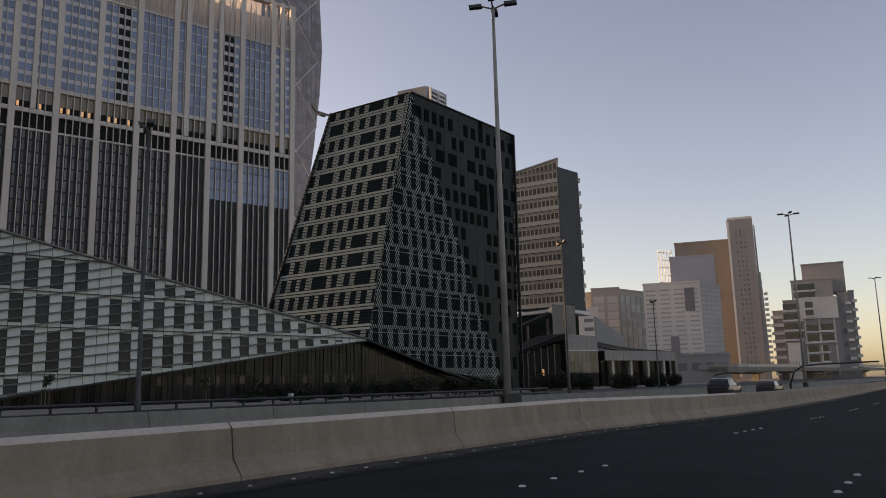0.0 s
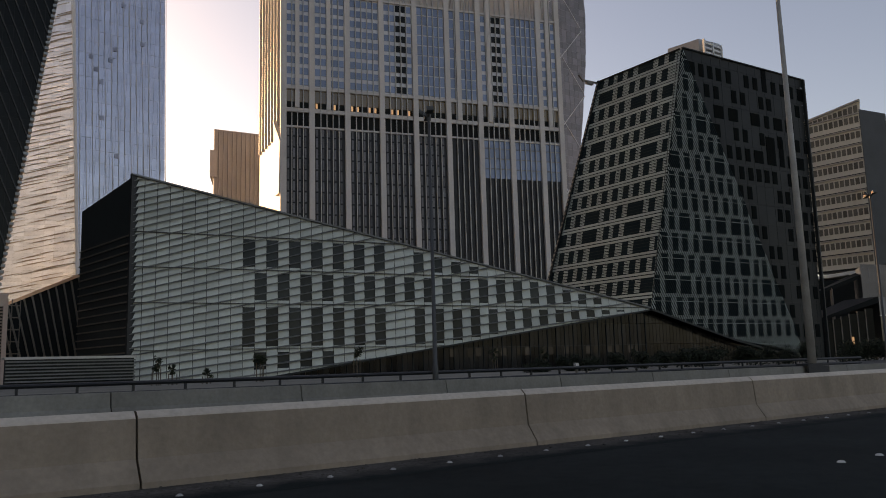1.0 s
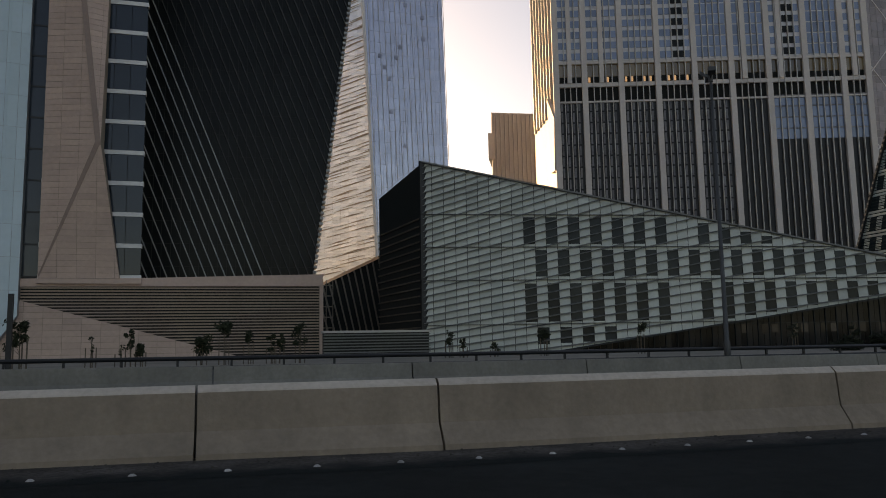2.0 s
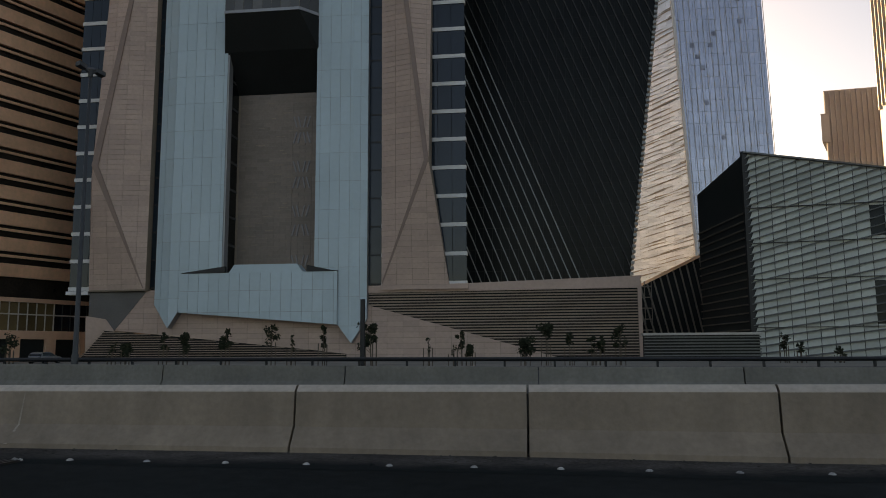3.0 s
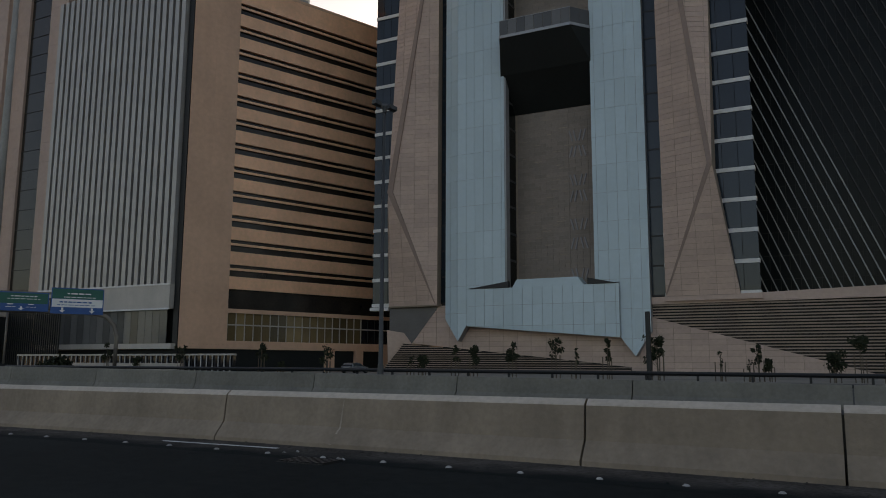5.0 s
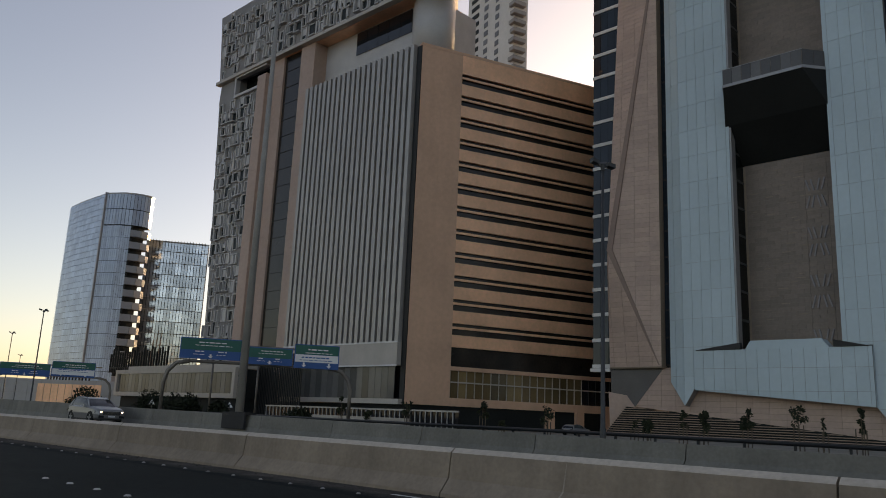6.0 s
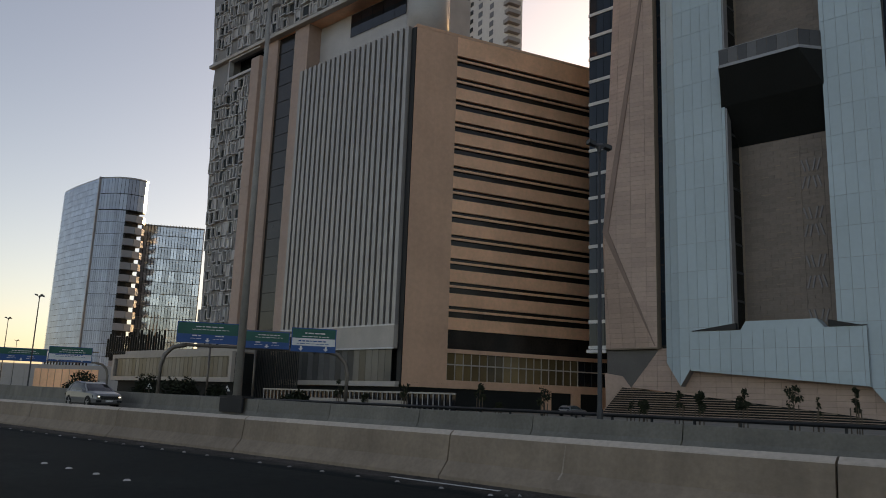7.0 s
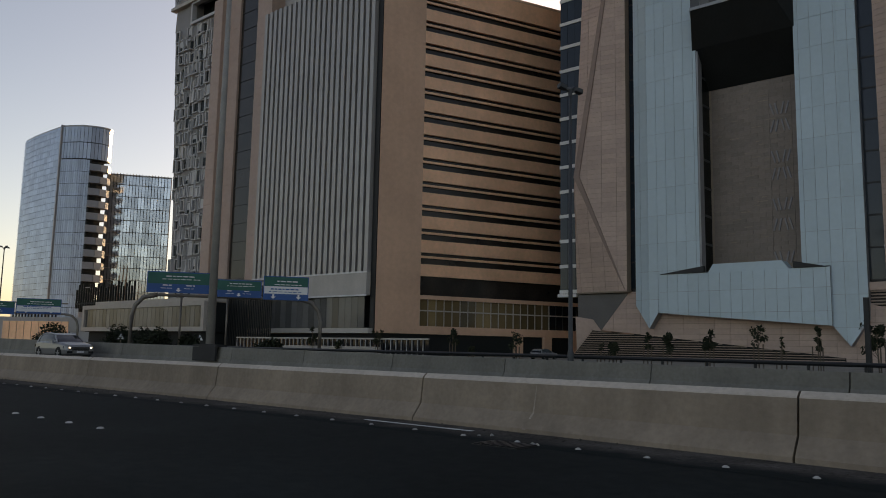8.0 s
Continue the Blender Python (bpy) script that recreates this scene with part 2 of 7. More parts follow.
def dusty_edge(m, road):
    """Lets the road's own colour come through where the dust thins out away from the kerb."""
    n, l = m.node_tree.nodes, m.node_tree.links
    b = n["Principled BSDF"]
    old = b.inputs["Base Color"].links[0].from_socket
    geo = n.new("ShaderNodeNewGeometry")
    sep = n.new("ShaderNodeSeparateXYZ")
    l.new(geo.outputs["Position"], sep.inputs[0])
    t = n.new("ShaderNodeTexNoise")
    t.inputs["Scale"].default_value, t.inputs["Detail"].default_value = 1.7, 5
    l.new(geo.outputs["Position"], t.inputs["Vector"])
    ad = n.new("ShaderNodeMath")
    ad.operation = "ADD"
    l.new(sep.outputs["Y"], ad.inputs[0])
    l.new(t.outputs["Fac"], ad.inputs[1])
    r = n.new("ShaderNodeMapRange")
    r.inputs["From Min"].default_value, r.inputs["From Max"].default_value = 10.05, 10.75
    l.new(ad.outputs[0], r.inputs[0])
    mix = n.new("ShaderNodeMix")
    mix.data_type = "RGBA"
    l.new(r.outputs[0], mix.inputs[0])
    mix.inputs[6].default_value = (*road, 1)
    l.new(old, mix.inputs[7])
    l.new(mix.outputs[2], b.inputs["Base Color"])
    b.inputs["Specular IOR Level"].default_value = 0.06


dusty_edge(M["gutter"], (0.0120, 0.0172, 0.0172))
M["headlight"] = lamp_material("lit_headlight", (1.0, 0.95, 0.85), 3.5)
M["room_light"] = lamp_material("lit_room_lamp", (1.0, 0.62, 0.34), 0.13)

# ---- building helpers ----
WORLD = {}
I4 = Matrix.Identity(4)


def thing(name, label, category, at=(0, 0, 0), group="", kind=""):
    """An empty at the base of a thing, which its parts are linked to."""
    ob = new(name)
    ob.empty_display_size = 0.5
    ob.location = at
    WORLD[ob] = Matrix.Translation(at)
    return tagged(ob, label, category, group, kind)


def hang(ob, parent, m=I4):
    WORLD[ob] = m
    if parent is not None:
        ob.parent = parent
        ob.matrix_basis = WORLD[parent].inverted() @ m
    else:
        ob.matrix_basis = m
    return ob


def part(name, bm, material, parent, label="", m=I4, kind="", smooth=False):
    me = bpy.data.meshes.new(name)
    bmesh.ops.recalc_face_normals(bm, faces=bm.faces)
    bm.to_mesh(me)
    bm.free()
    if smooth:
        me.polygons.foreach_set("use_smooth", [True] * len(me.polygons))
    me.materials.append(M[material])
    ob = hang(new(name, me), parent, m)
    return tagged(ob, label, kind=kind)


def raw(name, verts, faces, material, parent, label="", m=I4, kind=""):
    me = bpy.data.meshes.new(name)
    me.from_pydata(verts, [], faces)
    me.materials.append(M[material])
    ob = hang(new(name, me), parent, m)
    return tagged(ob, label, kind=kind)


CUBE_F = [(0, 3, 2, 1), (4, 5, 6, 7), (0, 1, 5, 4), (1, 2, 6, 5), (2, 3, 7, 6), (3, 0, 4, 7)]


class Heap:
    """Many boxes and prisms gathered into one mesh."""

    def __init__(self):
        self.v, self.f = [], []

    def hexa(self, pts):
        k = len(self.v)
        self.v += [tuple(p) for p in pts]
        self.f += [tuple(k + i for i in q) for q in CUBE_F]
        return self

    def box(self, x0, x1, y0, y1, z0, z1):
        return self.hexa([(x0, y0, z0), (x1, y0, z0), (x1, y1, z0), (x0, y1, z0), (x0, y0, z1), (x1, y0, z1), (x1, y1, z1), (x0, y1, z1)])

    def bar(self, a, b, w, d):
        """A straight bar from a to b in the plane of a wall (x, z), w wide across, d deep each way in y."""
        a, b = Vector(a), Vector(b)
        t = (b - a).normalized()
        s = Vector((-t.z, 0, t.x)) * (w / 2)
        o = Vector((0, d / 2, 0))
        return self.hexa([a - s - o, a + s - o, a + s + o, a - s + o, b - s - o, b + s - o, b + s + o, b - s + o])

    def prism(self, pts, y0, y1, at=None):
        """A polygon in (x, z), from y0 (front) to y1 (back); at(x, z) moves it in y."""
        k, n = len(self.v), len(pts)
        off = at or (lambda x, z: 0.0)
        self.v += [(x, y0 + off(x, z), z) for x, z in pts] + [(x, y1 + off(x, z), z) for x, z in pts]
        self.f += [tuple(range(k, k + n)), tuple(range(k + 2 * n - 1, k + n - 1, -1))]
        self.f += [(k + i, k + n + i, k + n + (i + 1) % n, k + (i + 1) % n) for i in range(n)]
        return self

    def flat(self, pts, z0, z1):
        """A plan polygon (x, y) raised from z0 to z1."""
        k, n = len(self.v), len(pts)
        self.v += [(x, y, z0) for x, y in pts] + [(x, y, z1) for x, y in pts]
        self.f += [tuple(range(k + n - 1, k - 1, -1)), tuple(range(k + n, k + 2 * n))]
        self.f += [(k + i, k + (i + 1) % n, k + n + (i + 1) % n, k + n + i) for i in range(n)]
        return self

    def part(self, name, material, parent, label="", m=I4, kind="", fix=True):
        if not self.v:
            return None
        ob = raw(name, self.v, self.f, material, parent, label, m, kind)
        if fix:
            bm = bmesh.new()
            bm.from_mesh(ob.data)
            bmesh.ops.recalc_face_normals(bm, faces=bm.faces)
            bm.to_mesh(ob.data)
            bm.free()
        return ob


UNIT = {}


def unit(material):
    """A box of side 1 with softened front edges, shared by all alike pieces of one material."""
    if material not in UNIT:
        me = bpy.data.meshes.new("unit_" + material)
        me.from_pydata([(0, 0, 0), (1, 0, 0), (1, 1, 0), (0, 1, 0), (0, 0, 1), (1, 0, 1), (1, 1, 1), (0, 1, 1)], [], CUBE_F)
        me.materials.append(M[material])
        UNIT[material] = me
    return UNIT[material]


def piece(name, material, parent, x0, x1, y0, y1, z0, z1, m=I4):
    ob = new(name, unit(material))
    return hang(ob, parent, m @ Matrix.Translation((x0, y0, z0)) @ Matrix.Diagonal((x1 - x0, y1 - y0, z1 - z0, 1)))


def clip(poly, a, b, c):
    """The part of a polygon in (x, z) where a*x + b*z <= c."""
    out = []
    for i, p in enumerate(poly):
        q = poly[(i + 1) % len(poly)]
        dp, dq = a * p[0] + b * p[1] - c, a * q[0] + b * q[1] - c
        if dp <= 0:
            out.append(p)
        if dp * dq < 0:
            s = dp / (dp - dq)
            out.append((p[0] + s * (q[0] - p[0]), p[1] + s * (q[1] - p[1])))
    return out


def area(poly):
    return abs(sum(p[0] * q[1] - q[0] * p[1] for p, q in zip(poly, poly[1:] + poly[:1]))) / 2


def cell(poly, x0, x1, z0, z1):
    for a, b, c in ((1, 0, x1), (-1, 0, -x0), (0, 1, z1), (0, -1, -z0)):
        poly = clip(poly, a, b, c)
        if len(poly) < 3:
            return []
    return poly


def tiles(parent, name, poly, pw, ph, gap, material, at=None, thick=0.06, singles=0, m=I4, x_from=None, z_from=None, shift=0.0, label="", small=0.02):
    """Panels laid over a wall's polygon in (x, z), with open joints; the first ones as pieces of their own, the rest as one mesh."""
    xs, zs = [p[0] for p in poly], [p[1] for p in poly]
    x_from = min(xs) if x_from is None else x_from
    z_from = min(zs) if z_from is None else z_from
    heap, made, k = Heap(), 0, 0
    z = z_from
    while z < max(zs):
        x = x_from - (shift * pw if k % 2 else 0)
        while x < max(xs):
            c = cell(poly, x + gap / 2, x + pw - gap / 2, z + gap / 2, z + ph - gap / 2)
            if len(c) >= 3 and area(c) > small * pw * ph:
                if made < singles:
                    Heap().prism(c, -thick, 0, at).part(name, material, parent, m=m)
                    made += 1
                else:
                    heap.prism(c, -thick, 0, at)
            x += pw
        z += ph
        k += 1
    return heap.part(name + "_field" if singles else name, material, parent, label, m, "stuff")


def plane_through(a, b, c):
    """y as a function of (x, z) on the plane through three points."""
    a, b, c = Vector(a), Vector(b), Vector(c)
    n = (b - a).cross(c - a)
    return lambda x, z: a.y - (n.x * (x - a.x) + n.z * (z - a.z)) / n.y


def face(x, y, dx, dy):
    """The axes of a wall that starts at (x, y) and runs along (dx, dy): local x along it, local y into the building."""
    return pose(x, y, 0, 0, 0, math.degrees(math.atan2(dy, dx)))


def tube(bm, pts, radii, sides=10):
    rings = []
    for i, p in enumerate(pts):
        p = Vector(p)
        d = (Vector(pts[min(i + 1, len(pts) - 1)]) - Vector(pts[max(i - 1, 0)])).normalized()
        q = d.to_track_quat("Z", "Y")
        r = radii[i] if hasattr(radii, "__len__") else radii
        rings.append([bm.verts.new(p + q @ Vector((r * math.cos(a), r * math.sin(a), 0))) for a in (2 * math.pi * k / sides for k in range(sides))])
    for a, b in zip(rings, rings[1:]):
        for k in range(sides):
            bm.faces.new((a[k], a[(k + 1) % sides], b[(k + 1) % sides], b[k]))
    bm.faces.new(rings[0][::-1])
    bm.faces.new(rings[-1])
    return bm


# ---- ground, roads and barriers ----
def rear_z(x):
    """Rise of the rear barrier's top, which climbs gently to the west."""
    return max(-0.6, min(1.6, -0.0088 * x if x < 0 else -0.0044 * x))


def far_z(x):
    """Height of the far carriageway, which falls gently to the east."""
    return 0.17 if x < 0 else max(-0.8, 0.17 - 0.0062 * x)


ROAD_X = [-600, -25, -17, -10, -3.4, 0, 3, 10, 17, 25, 32, 41, 52, 70, 100, 600]
ROAD_Z = [0.0, 0.0, 0.02, 0.02, -0.02, -0.05, -0.09, -0.11, -0.14, -0.17, -0.29, -0.46, -0.6, -0.72, -0.8, -0.8]


def road_z(x):
    """Height of the near carriageway, which dips to the east."""
    return float(np.interp(x, ROAD_X, ROAD_Z))


def crest_z(x):
    """Drop of the near barrier's top, which follows the dip further out."""
    return float(np.interp(x, [25, 32, 41, 52, 70, 100], [0, -0.09, -0.22, -0.34, -0.48, -0.6]))


GROUND_X = [-2500, -600, -250, -150, -100, -60, -25, -17, -10, -3.4, 0, 3, 10, 17, 25, 32, 41, 52, 70, 100, 250, 600, 2500]
GROUND_Y = [(-2500, -0.06, 2), (-14, -0.06, 2), (11.2, -0.06, 2), (12.2, 0.0, 1), (25, 0.0, 1), (26, 0.0, 1), (60, 0.2, 0), (300, 0.25, 0), (4500, 0.3, 0)]
gv, gf = [], []
for gy, base, follow in GROUND_Y:
    for gx in GROUND_X:
        gv.append((gx, gy, base + (far_z(gx) if follow == 1 else road_z(gx) if follow else 0) - 0.05))
for j in range(len(GROUND_Y) - 1):
    for i in range(len(GROUND_X) - 1):
        a = j * len(GROUND_X) + i
        gf.append((a, a + 1, a + 1 + len(GROUND_X), a + len(GROUND_X)))
tagged(raw("ground", gv, gf, "sand", None), "dusty sand-coloured ground reaching the horizon", "ground", kind="structure")


def strip(name, label, material, ys, zs, x0, x1, step, follow=None):
    v, f, xs = [], [], []
    x = x0
    while x <= x1:
        xs.append(x)
        x += step
    if follow is road_z:
        xs = sorted(set(xs + ROAD_X))
    for x in xs:
        v += [(x, y, z + (follow(x) if follow else 0)) for y, z in zip(ys, zs)]
    k = len(ys)
    for i in range(len(xs) - 1):
        for j in range(k - 1):
            f.append((i * k + j, (i + 1) * k + j, (i + 1) * k + j + 1, i * k + j + 1))
    ob = raw(name, v, f, material, None)
    return tagged(ob, label, "road", kind="structure")


# unseen strip back to y = -60 added so windows mirror dark asphalt
strip("road", "dark smooth asphalt carriageway beside a concrete barrier", "asphalt", (-60, 9.0, 9.46), (0, 0, 0), -600, 600, 20, road_z)
strip("road_edge", "dusty gritty edge of the road under the barrier", "gutter", (9.3, 10.9), (0.003, 0.006), -600, 600, 20, road_z)
strip("far_road", "worn grey asphalt carriageway between two barriers", "far_asphalt", (11.45, 24.85), (0.0, 0.0), -600, 600, 20, far_z)
strip("service_road", "grey asphalt service road behind the rear barrier", "far_asphalt", (26.0, 31.0, 50.0), (0.1, 0.2, 0.25), -600, 400, 50)

JOINTS = [-23.94, -17.03, -10.2, -3.48, -0.2, 3.1, 9.99, 17.27, 25.04]
JOINTS = [-24.0 - 6.9 * k for k in range(45, 0, -1)] + JOINTS + [25.04 + 7.2 * k for k in range(1, 50)]
PROFILE = [(10.72, 0.0), (10.72, 0.075), (10.935, 0.33), (10.99, 0.80), (11.0, 0.82), (11.085, 0.885), (11.105, 0.89), (11.2, 0.885), (11.235, 0.82), (11.34, 0.33), (11.5, 0.075), (11.5, 0.0)]


def barrier_piece(x0, x1, profile, parent, material, cap=None, rise=False, skew=0.0):
    """One cast length of barrier between two joints."""
    v, f, n = [], [], len(profile)
    for x in (x0, x1):
        for y, z in profile:
            v.append((x + skew * (0.8 - z), y, (far_z(x) + (rear_z(x) + 0.85 - far_z(x)) * z / 0.85 if rise else road_z(x) + (0.89 + crest_z(x) - road_z(x)) * z / 0.89)))
    f += [tuple(range(n - 1, -1, -1)), tuple(range(n, 2 * n))]
    f += [(i, i + 1, n + i + 1, n + i) for i in range(n - 1)]
    ob = raw("barrier_length", v, f, material, parent)
    # upward faces take the paler tone that stands in for skylight
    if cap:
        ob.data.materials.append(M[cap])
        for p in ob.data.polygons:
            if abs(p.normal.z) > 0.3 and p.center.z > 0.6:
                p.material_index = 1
    return ob


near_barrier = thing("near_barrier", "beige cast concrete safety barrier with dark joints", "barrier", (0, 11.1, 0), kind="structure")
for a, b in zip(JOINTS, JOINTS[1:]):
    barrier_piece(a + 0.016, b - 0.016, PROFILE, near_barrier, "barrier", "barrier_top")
fill = Heap()
for a in JOINTS:
    fill.prism([(a - 0.05, road_z(a)), (a + 0.05, road_z(a)), (a + 0.02, 0.77 + crest_z(a)), (a - 0.02, 0.77 + crest_z(a))], 11.05, 11.15)
fill.part("joint_filler", "joint", near_barrier, "dark filler in the barrier joints")

run = random.Random(11)
streak_v, streak_f = [], []
for k, (y, z) in enumerate([(10.987, 0.78), (10.96, 0.55), (10.93, 0.33), (10.83, 0.205), (10.716, 0.07)]):
    c = -7.62 - 0.02 * k + run.uniform(-0.01, 0.01)
    half = 0.005 + 0.005 * k
    streak_v += [(c - half, y - 0.004, z), (c + half, y - 0.004, z)]
    if k:
        streak_f.append((2 * k - 2, 2 * k - 1, 2 * k + 1, 2 * k))
raw("lime_streak", streak_v, streak_f, "lime", near_barrier, "pale lime streak down the concrete")

REAR = [(24.80, 0.0), (24.80, 0.08), (24.95, 0.30), (25.03, 0.82), (25.05, 0.85), (25.18, 0.85), (25.2, 0.82), (25.28, 0.30), (25.43, 0.08), (25.43, 0.0)]
MASTS = [(-39.6, 25.05), (45.6, 25.05), (138.1, 21.8), (256.0, 19.25)]
rear_barrier = thing("rear_barrier", "grey cast concrete barrier of the far carriageway", "barrier", (0, 25.1, 0), kind="structure")
RJ = [-0.1 + 6.2 * k for k in range(-60, 70)]
for a, b in zip(RJ, RJ[1:]):
    barrier_piece(a + 0.02, b - 0.02, REAR, rear_barrier, "rear_barrier", rise=True)

# ---- stone tower with the pale blue portal ----
TY = 110.0
tower = thing("office_tower", "tall beige stone office tower with pale blue portal", "building", (-40, TY, 0))
T_TOP = 118.0
Heap().box(-70.4, -14.4, TY + 4.0, TY + 34, 10.6, T_TOP).part("core", "charcoal", tower)
for x0, x1 in ((-70.4, -46.2), (-31.9, -10.75)):
    Heap().box(x0, x1, TY + 0.6, TY + 4.0, 10.6, T_TOP).part("front_core", "charcoal", tower)
Heap().box(-70.4, -14.2, TY + 1.0, TY + 34, T_TOP, T_TOP + 0.8).part("roof", "stone", tower)
FLOOR = 4.2
z = 11.0
slabs = []
while z < T_TOP:
    for x0, x1 in ((-70.75, -62.0), (-22.6, -10.15)):
        piece("spandrel", "white", tower, x0, x1, TY + 0.05, TY + 0.5, z - 0.28, z + 0.28)
    for x0, x1 in ((-70.7, -62.0), (-22.5, -10.2)):
        w = (x1 - x0) / 6
        for k in range(6):
            piece("window_pane", "glass_navy", tower, x0 + k * w + 0.03, x0 + (k + 1) * w - 0.03, TY + 0.2, TY + 0.3, z + 0.28, min(z + FLOOR - 0.28, T_TOP))
    # side of the tower towards the glass towers
    piece("spandrel", "white", tower, -10.5, -10.15, TY + 0.5, TY + 1.0, z - 0.28, z + 0.28)
    piece("window_band", "glass_navy", tower, -10.5, -10.3, TY + 0.5, TY + 1.0, z + 0.28, min(z + FLOOR - 0.28, T_TOP))
    # narrow window slots beside the portal
    for x0, x1 in ((-58.6, -56.2), (-24.7, -22.3)):
        piece("window_pane", "glass_navy", tower, x0, x1, TY + 0.35, TY + 0.45, z + 0.12, z + FLOOR - 0.12)
        piece("transom", "black", tower, x0, x1, TY + 0.3, TY + 0.5, z - 0.12, z + 0.12)
    z += FLOOR

# folded stone facets either side
TOPZ = T_TOP
left_stone = [
    ([(-67.1, 10.5), (-57.85, 10.5), (-65.9, 29.2)], plane_through((-67.1, TY - 0.4, 10.5), (-57.85, TY - 1.0, 10.5), (-65.9, TY - 3.0, 29.2))),
    ([(-57.85, 10.5), (-57.75, 80.0), (-65.9, 29.2)], plane_through((-57.85, TY - 1.0, 10.5), (-57.75, TY - 1.0, 80.0), (-65.9, TY - 3.0, 29.2))),
    ([(-67.1, 10.5), (-65.9, 29.2), (-67.7, 28.0)], plane_through((-67.1, TY - 0.4, 10.5), (-65.9, TY - 3.0, 29.2), (-67.7, TY - 0.3, 28.0))),
    ([(-67.7, 28.0), (-65.9, 29.2), (-65.0, 80.0)], plane_through((-67.7, TY - 0.3, 28.0), (-65.9, TY - 3.0, 29.2), (-65.0, TY - 0.3, 80.0))),
    ([(-65.9, 29.2), (-57.75, 80.0), (-65.0, 80.0)], plane_through((-65.9, TY - 3.0, 29.2), (-57.75, TY - 1.0, 80.0), (-65.0, TY - 0.3, 80.0))),
    ([(-65.0, 80.0), (-57.75, 80.0), (-57.75, TOPZ), (-65.0, TOPZ)], lambda x, z: TY - 0.3),
]
right_stone = [
    ([(-22.4, 10.8), (-12.7, 10.8), (-15.2, 28.2)], plane_through((-22.4, TY - 0.6, 10.8), (-12.7, TY - 0.4, 10.8), (-15.2, TY - 3.2, 28.2))),
    ([(-22.4, 10.8), (-15.2, 28.2), (-19.8, 62.0), (-22.3, 62.0)], plane_through((-22.4, TY - 0.6, 10.8), (-15.2, TY - 3.2, 28.2), (-19.8, TY - 2.4, 62.0))),
    ([(-22.3, 62.0), (-19.8, 62.0), (-19.8, TOPZ), (-22.3, TOPZ)], plane_through((-22.3, TY - 0.6, 62.0), (-19.8, TY - 2.4, 62.0), (-19.8, TY - 2.4, TOPZ))),
    ([(-15.2, 28.2), (-14.9, 62.0), (-19.8, 62.0)], plane_through((-15.2, TY - 3.2, 28.2), (-14.9, TY - 0.4, 62.0), (-19.8, TY - 2.4, 62.0))),
    ([(-14.9, 62.0), (-14.9, TOPZ), (-19.8, TOPZ), (-19.8, 62.0)], plane_through((-14.9, TY - 0.4, 62.0), (-14.9, TY - 0.4, TOPZ), (-19.8, TY - 2.4, 62.0))),
]
for side in (left_stone, right_stone):
    for poly, at in side:
        h = Heap()
        h.prism(poly, 0.02, 3.2, at)
        h.part("stone_facet", "brown_stone", tower)
        tiles(tower, "stone_panel", poly, 2.3, 0.78, 0.04, "stone", at, 0.05, 26, x_from=-80, z_from=10.7)
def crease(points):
    """A narrow dark bar that paints the shade of a stone fold, widest at the bend."""
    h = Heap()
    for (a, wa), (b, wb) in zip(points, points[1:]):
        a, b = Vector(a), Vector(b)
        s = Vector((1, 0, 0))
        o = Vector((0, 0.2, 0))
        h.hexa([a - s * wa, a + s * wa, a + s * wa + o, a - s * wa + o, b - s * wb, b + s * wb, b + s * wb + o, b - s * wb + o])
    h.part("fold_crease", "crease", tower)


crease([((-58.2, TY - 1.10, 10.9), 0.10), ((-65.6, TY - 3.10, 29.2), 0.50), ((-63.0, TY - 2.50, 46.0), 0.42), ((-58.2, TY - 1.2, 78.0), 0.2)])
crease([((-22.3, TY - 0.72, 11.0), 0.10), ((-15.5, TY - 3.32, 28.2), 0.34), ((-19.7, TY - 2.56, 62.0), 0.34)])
Heap().box(-70.9, -67.3, TY - 0.3, TY + 1.0, 10.1, 10.62).part("ledge", "white", tower)
Heap().box(-22.6, -10.0, TY - 0.7, TY + 1.0, 10.1, 10.75).part("ledge", "stone", tower)

# pale blue portal: two folded legs and the plinth
BP = -1.4


def blue(poly, tag, at=None):
    off = at or (lambda x, z: TY + BP)
    Heap().prism(poly, 0.02, 1.5, off).part("portal_leg", "grey_metal", tower)
    tiles(tower, "enamel_panel", poly, 1.5, 4.2, 0.04, "blue_panel", off, 0.05, 60, x_from=-60.0, z_from=-3.4, label=tag)


blue([(-56.6, 8.4), (-56.6, T_TOP), (-54.0, T_TOP), (-54.0, 4.9)], "", lambda x, z: TY + BP + (-54.0 - x) * 0.35)
blue([(-54.0, 4.9), (-54.0, T_TOP), (-46.0, T_TOP), (-46.0, 13.0), (-52.1, 13.0), (-52.2, 7.8)], "")
blue([(-32.1, 13.0), (-32.1, T_TOP), (-26.6, T_TOP), (-26.6, 2.6), (-28.6, 5.2), (-28.6, 13.0)], "")
blue([(-26.6, 2.6), (-26.6, T_TOP), (-24.4, T_TOP), (-24.5, 6.0)], "", lambda x, z: TY + BP + (x + 26.6) * 0.3)
Heap().prism([(-52.1, 7.15), (-28.6, 5.2), (-28.6, 12.7), (-51.9, 12.7)], TY - 1.9, TY + 1.0).part("plinth_body", "grey_metal", tower)
tiles(tower, "plinth_panel", [(-52.15, 7.15), (-28.55, 5.2), (-28.55, 12.8), (-51.95, 12.8)], 1.55, 3.1, 0.045, "blue_panel", lambda x, z: TY - 1.92, 0.05, 40, x_from=-52.3, z_from=4.0)
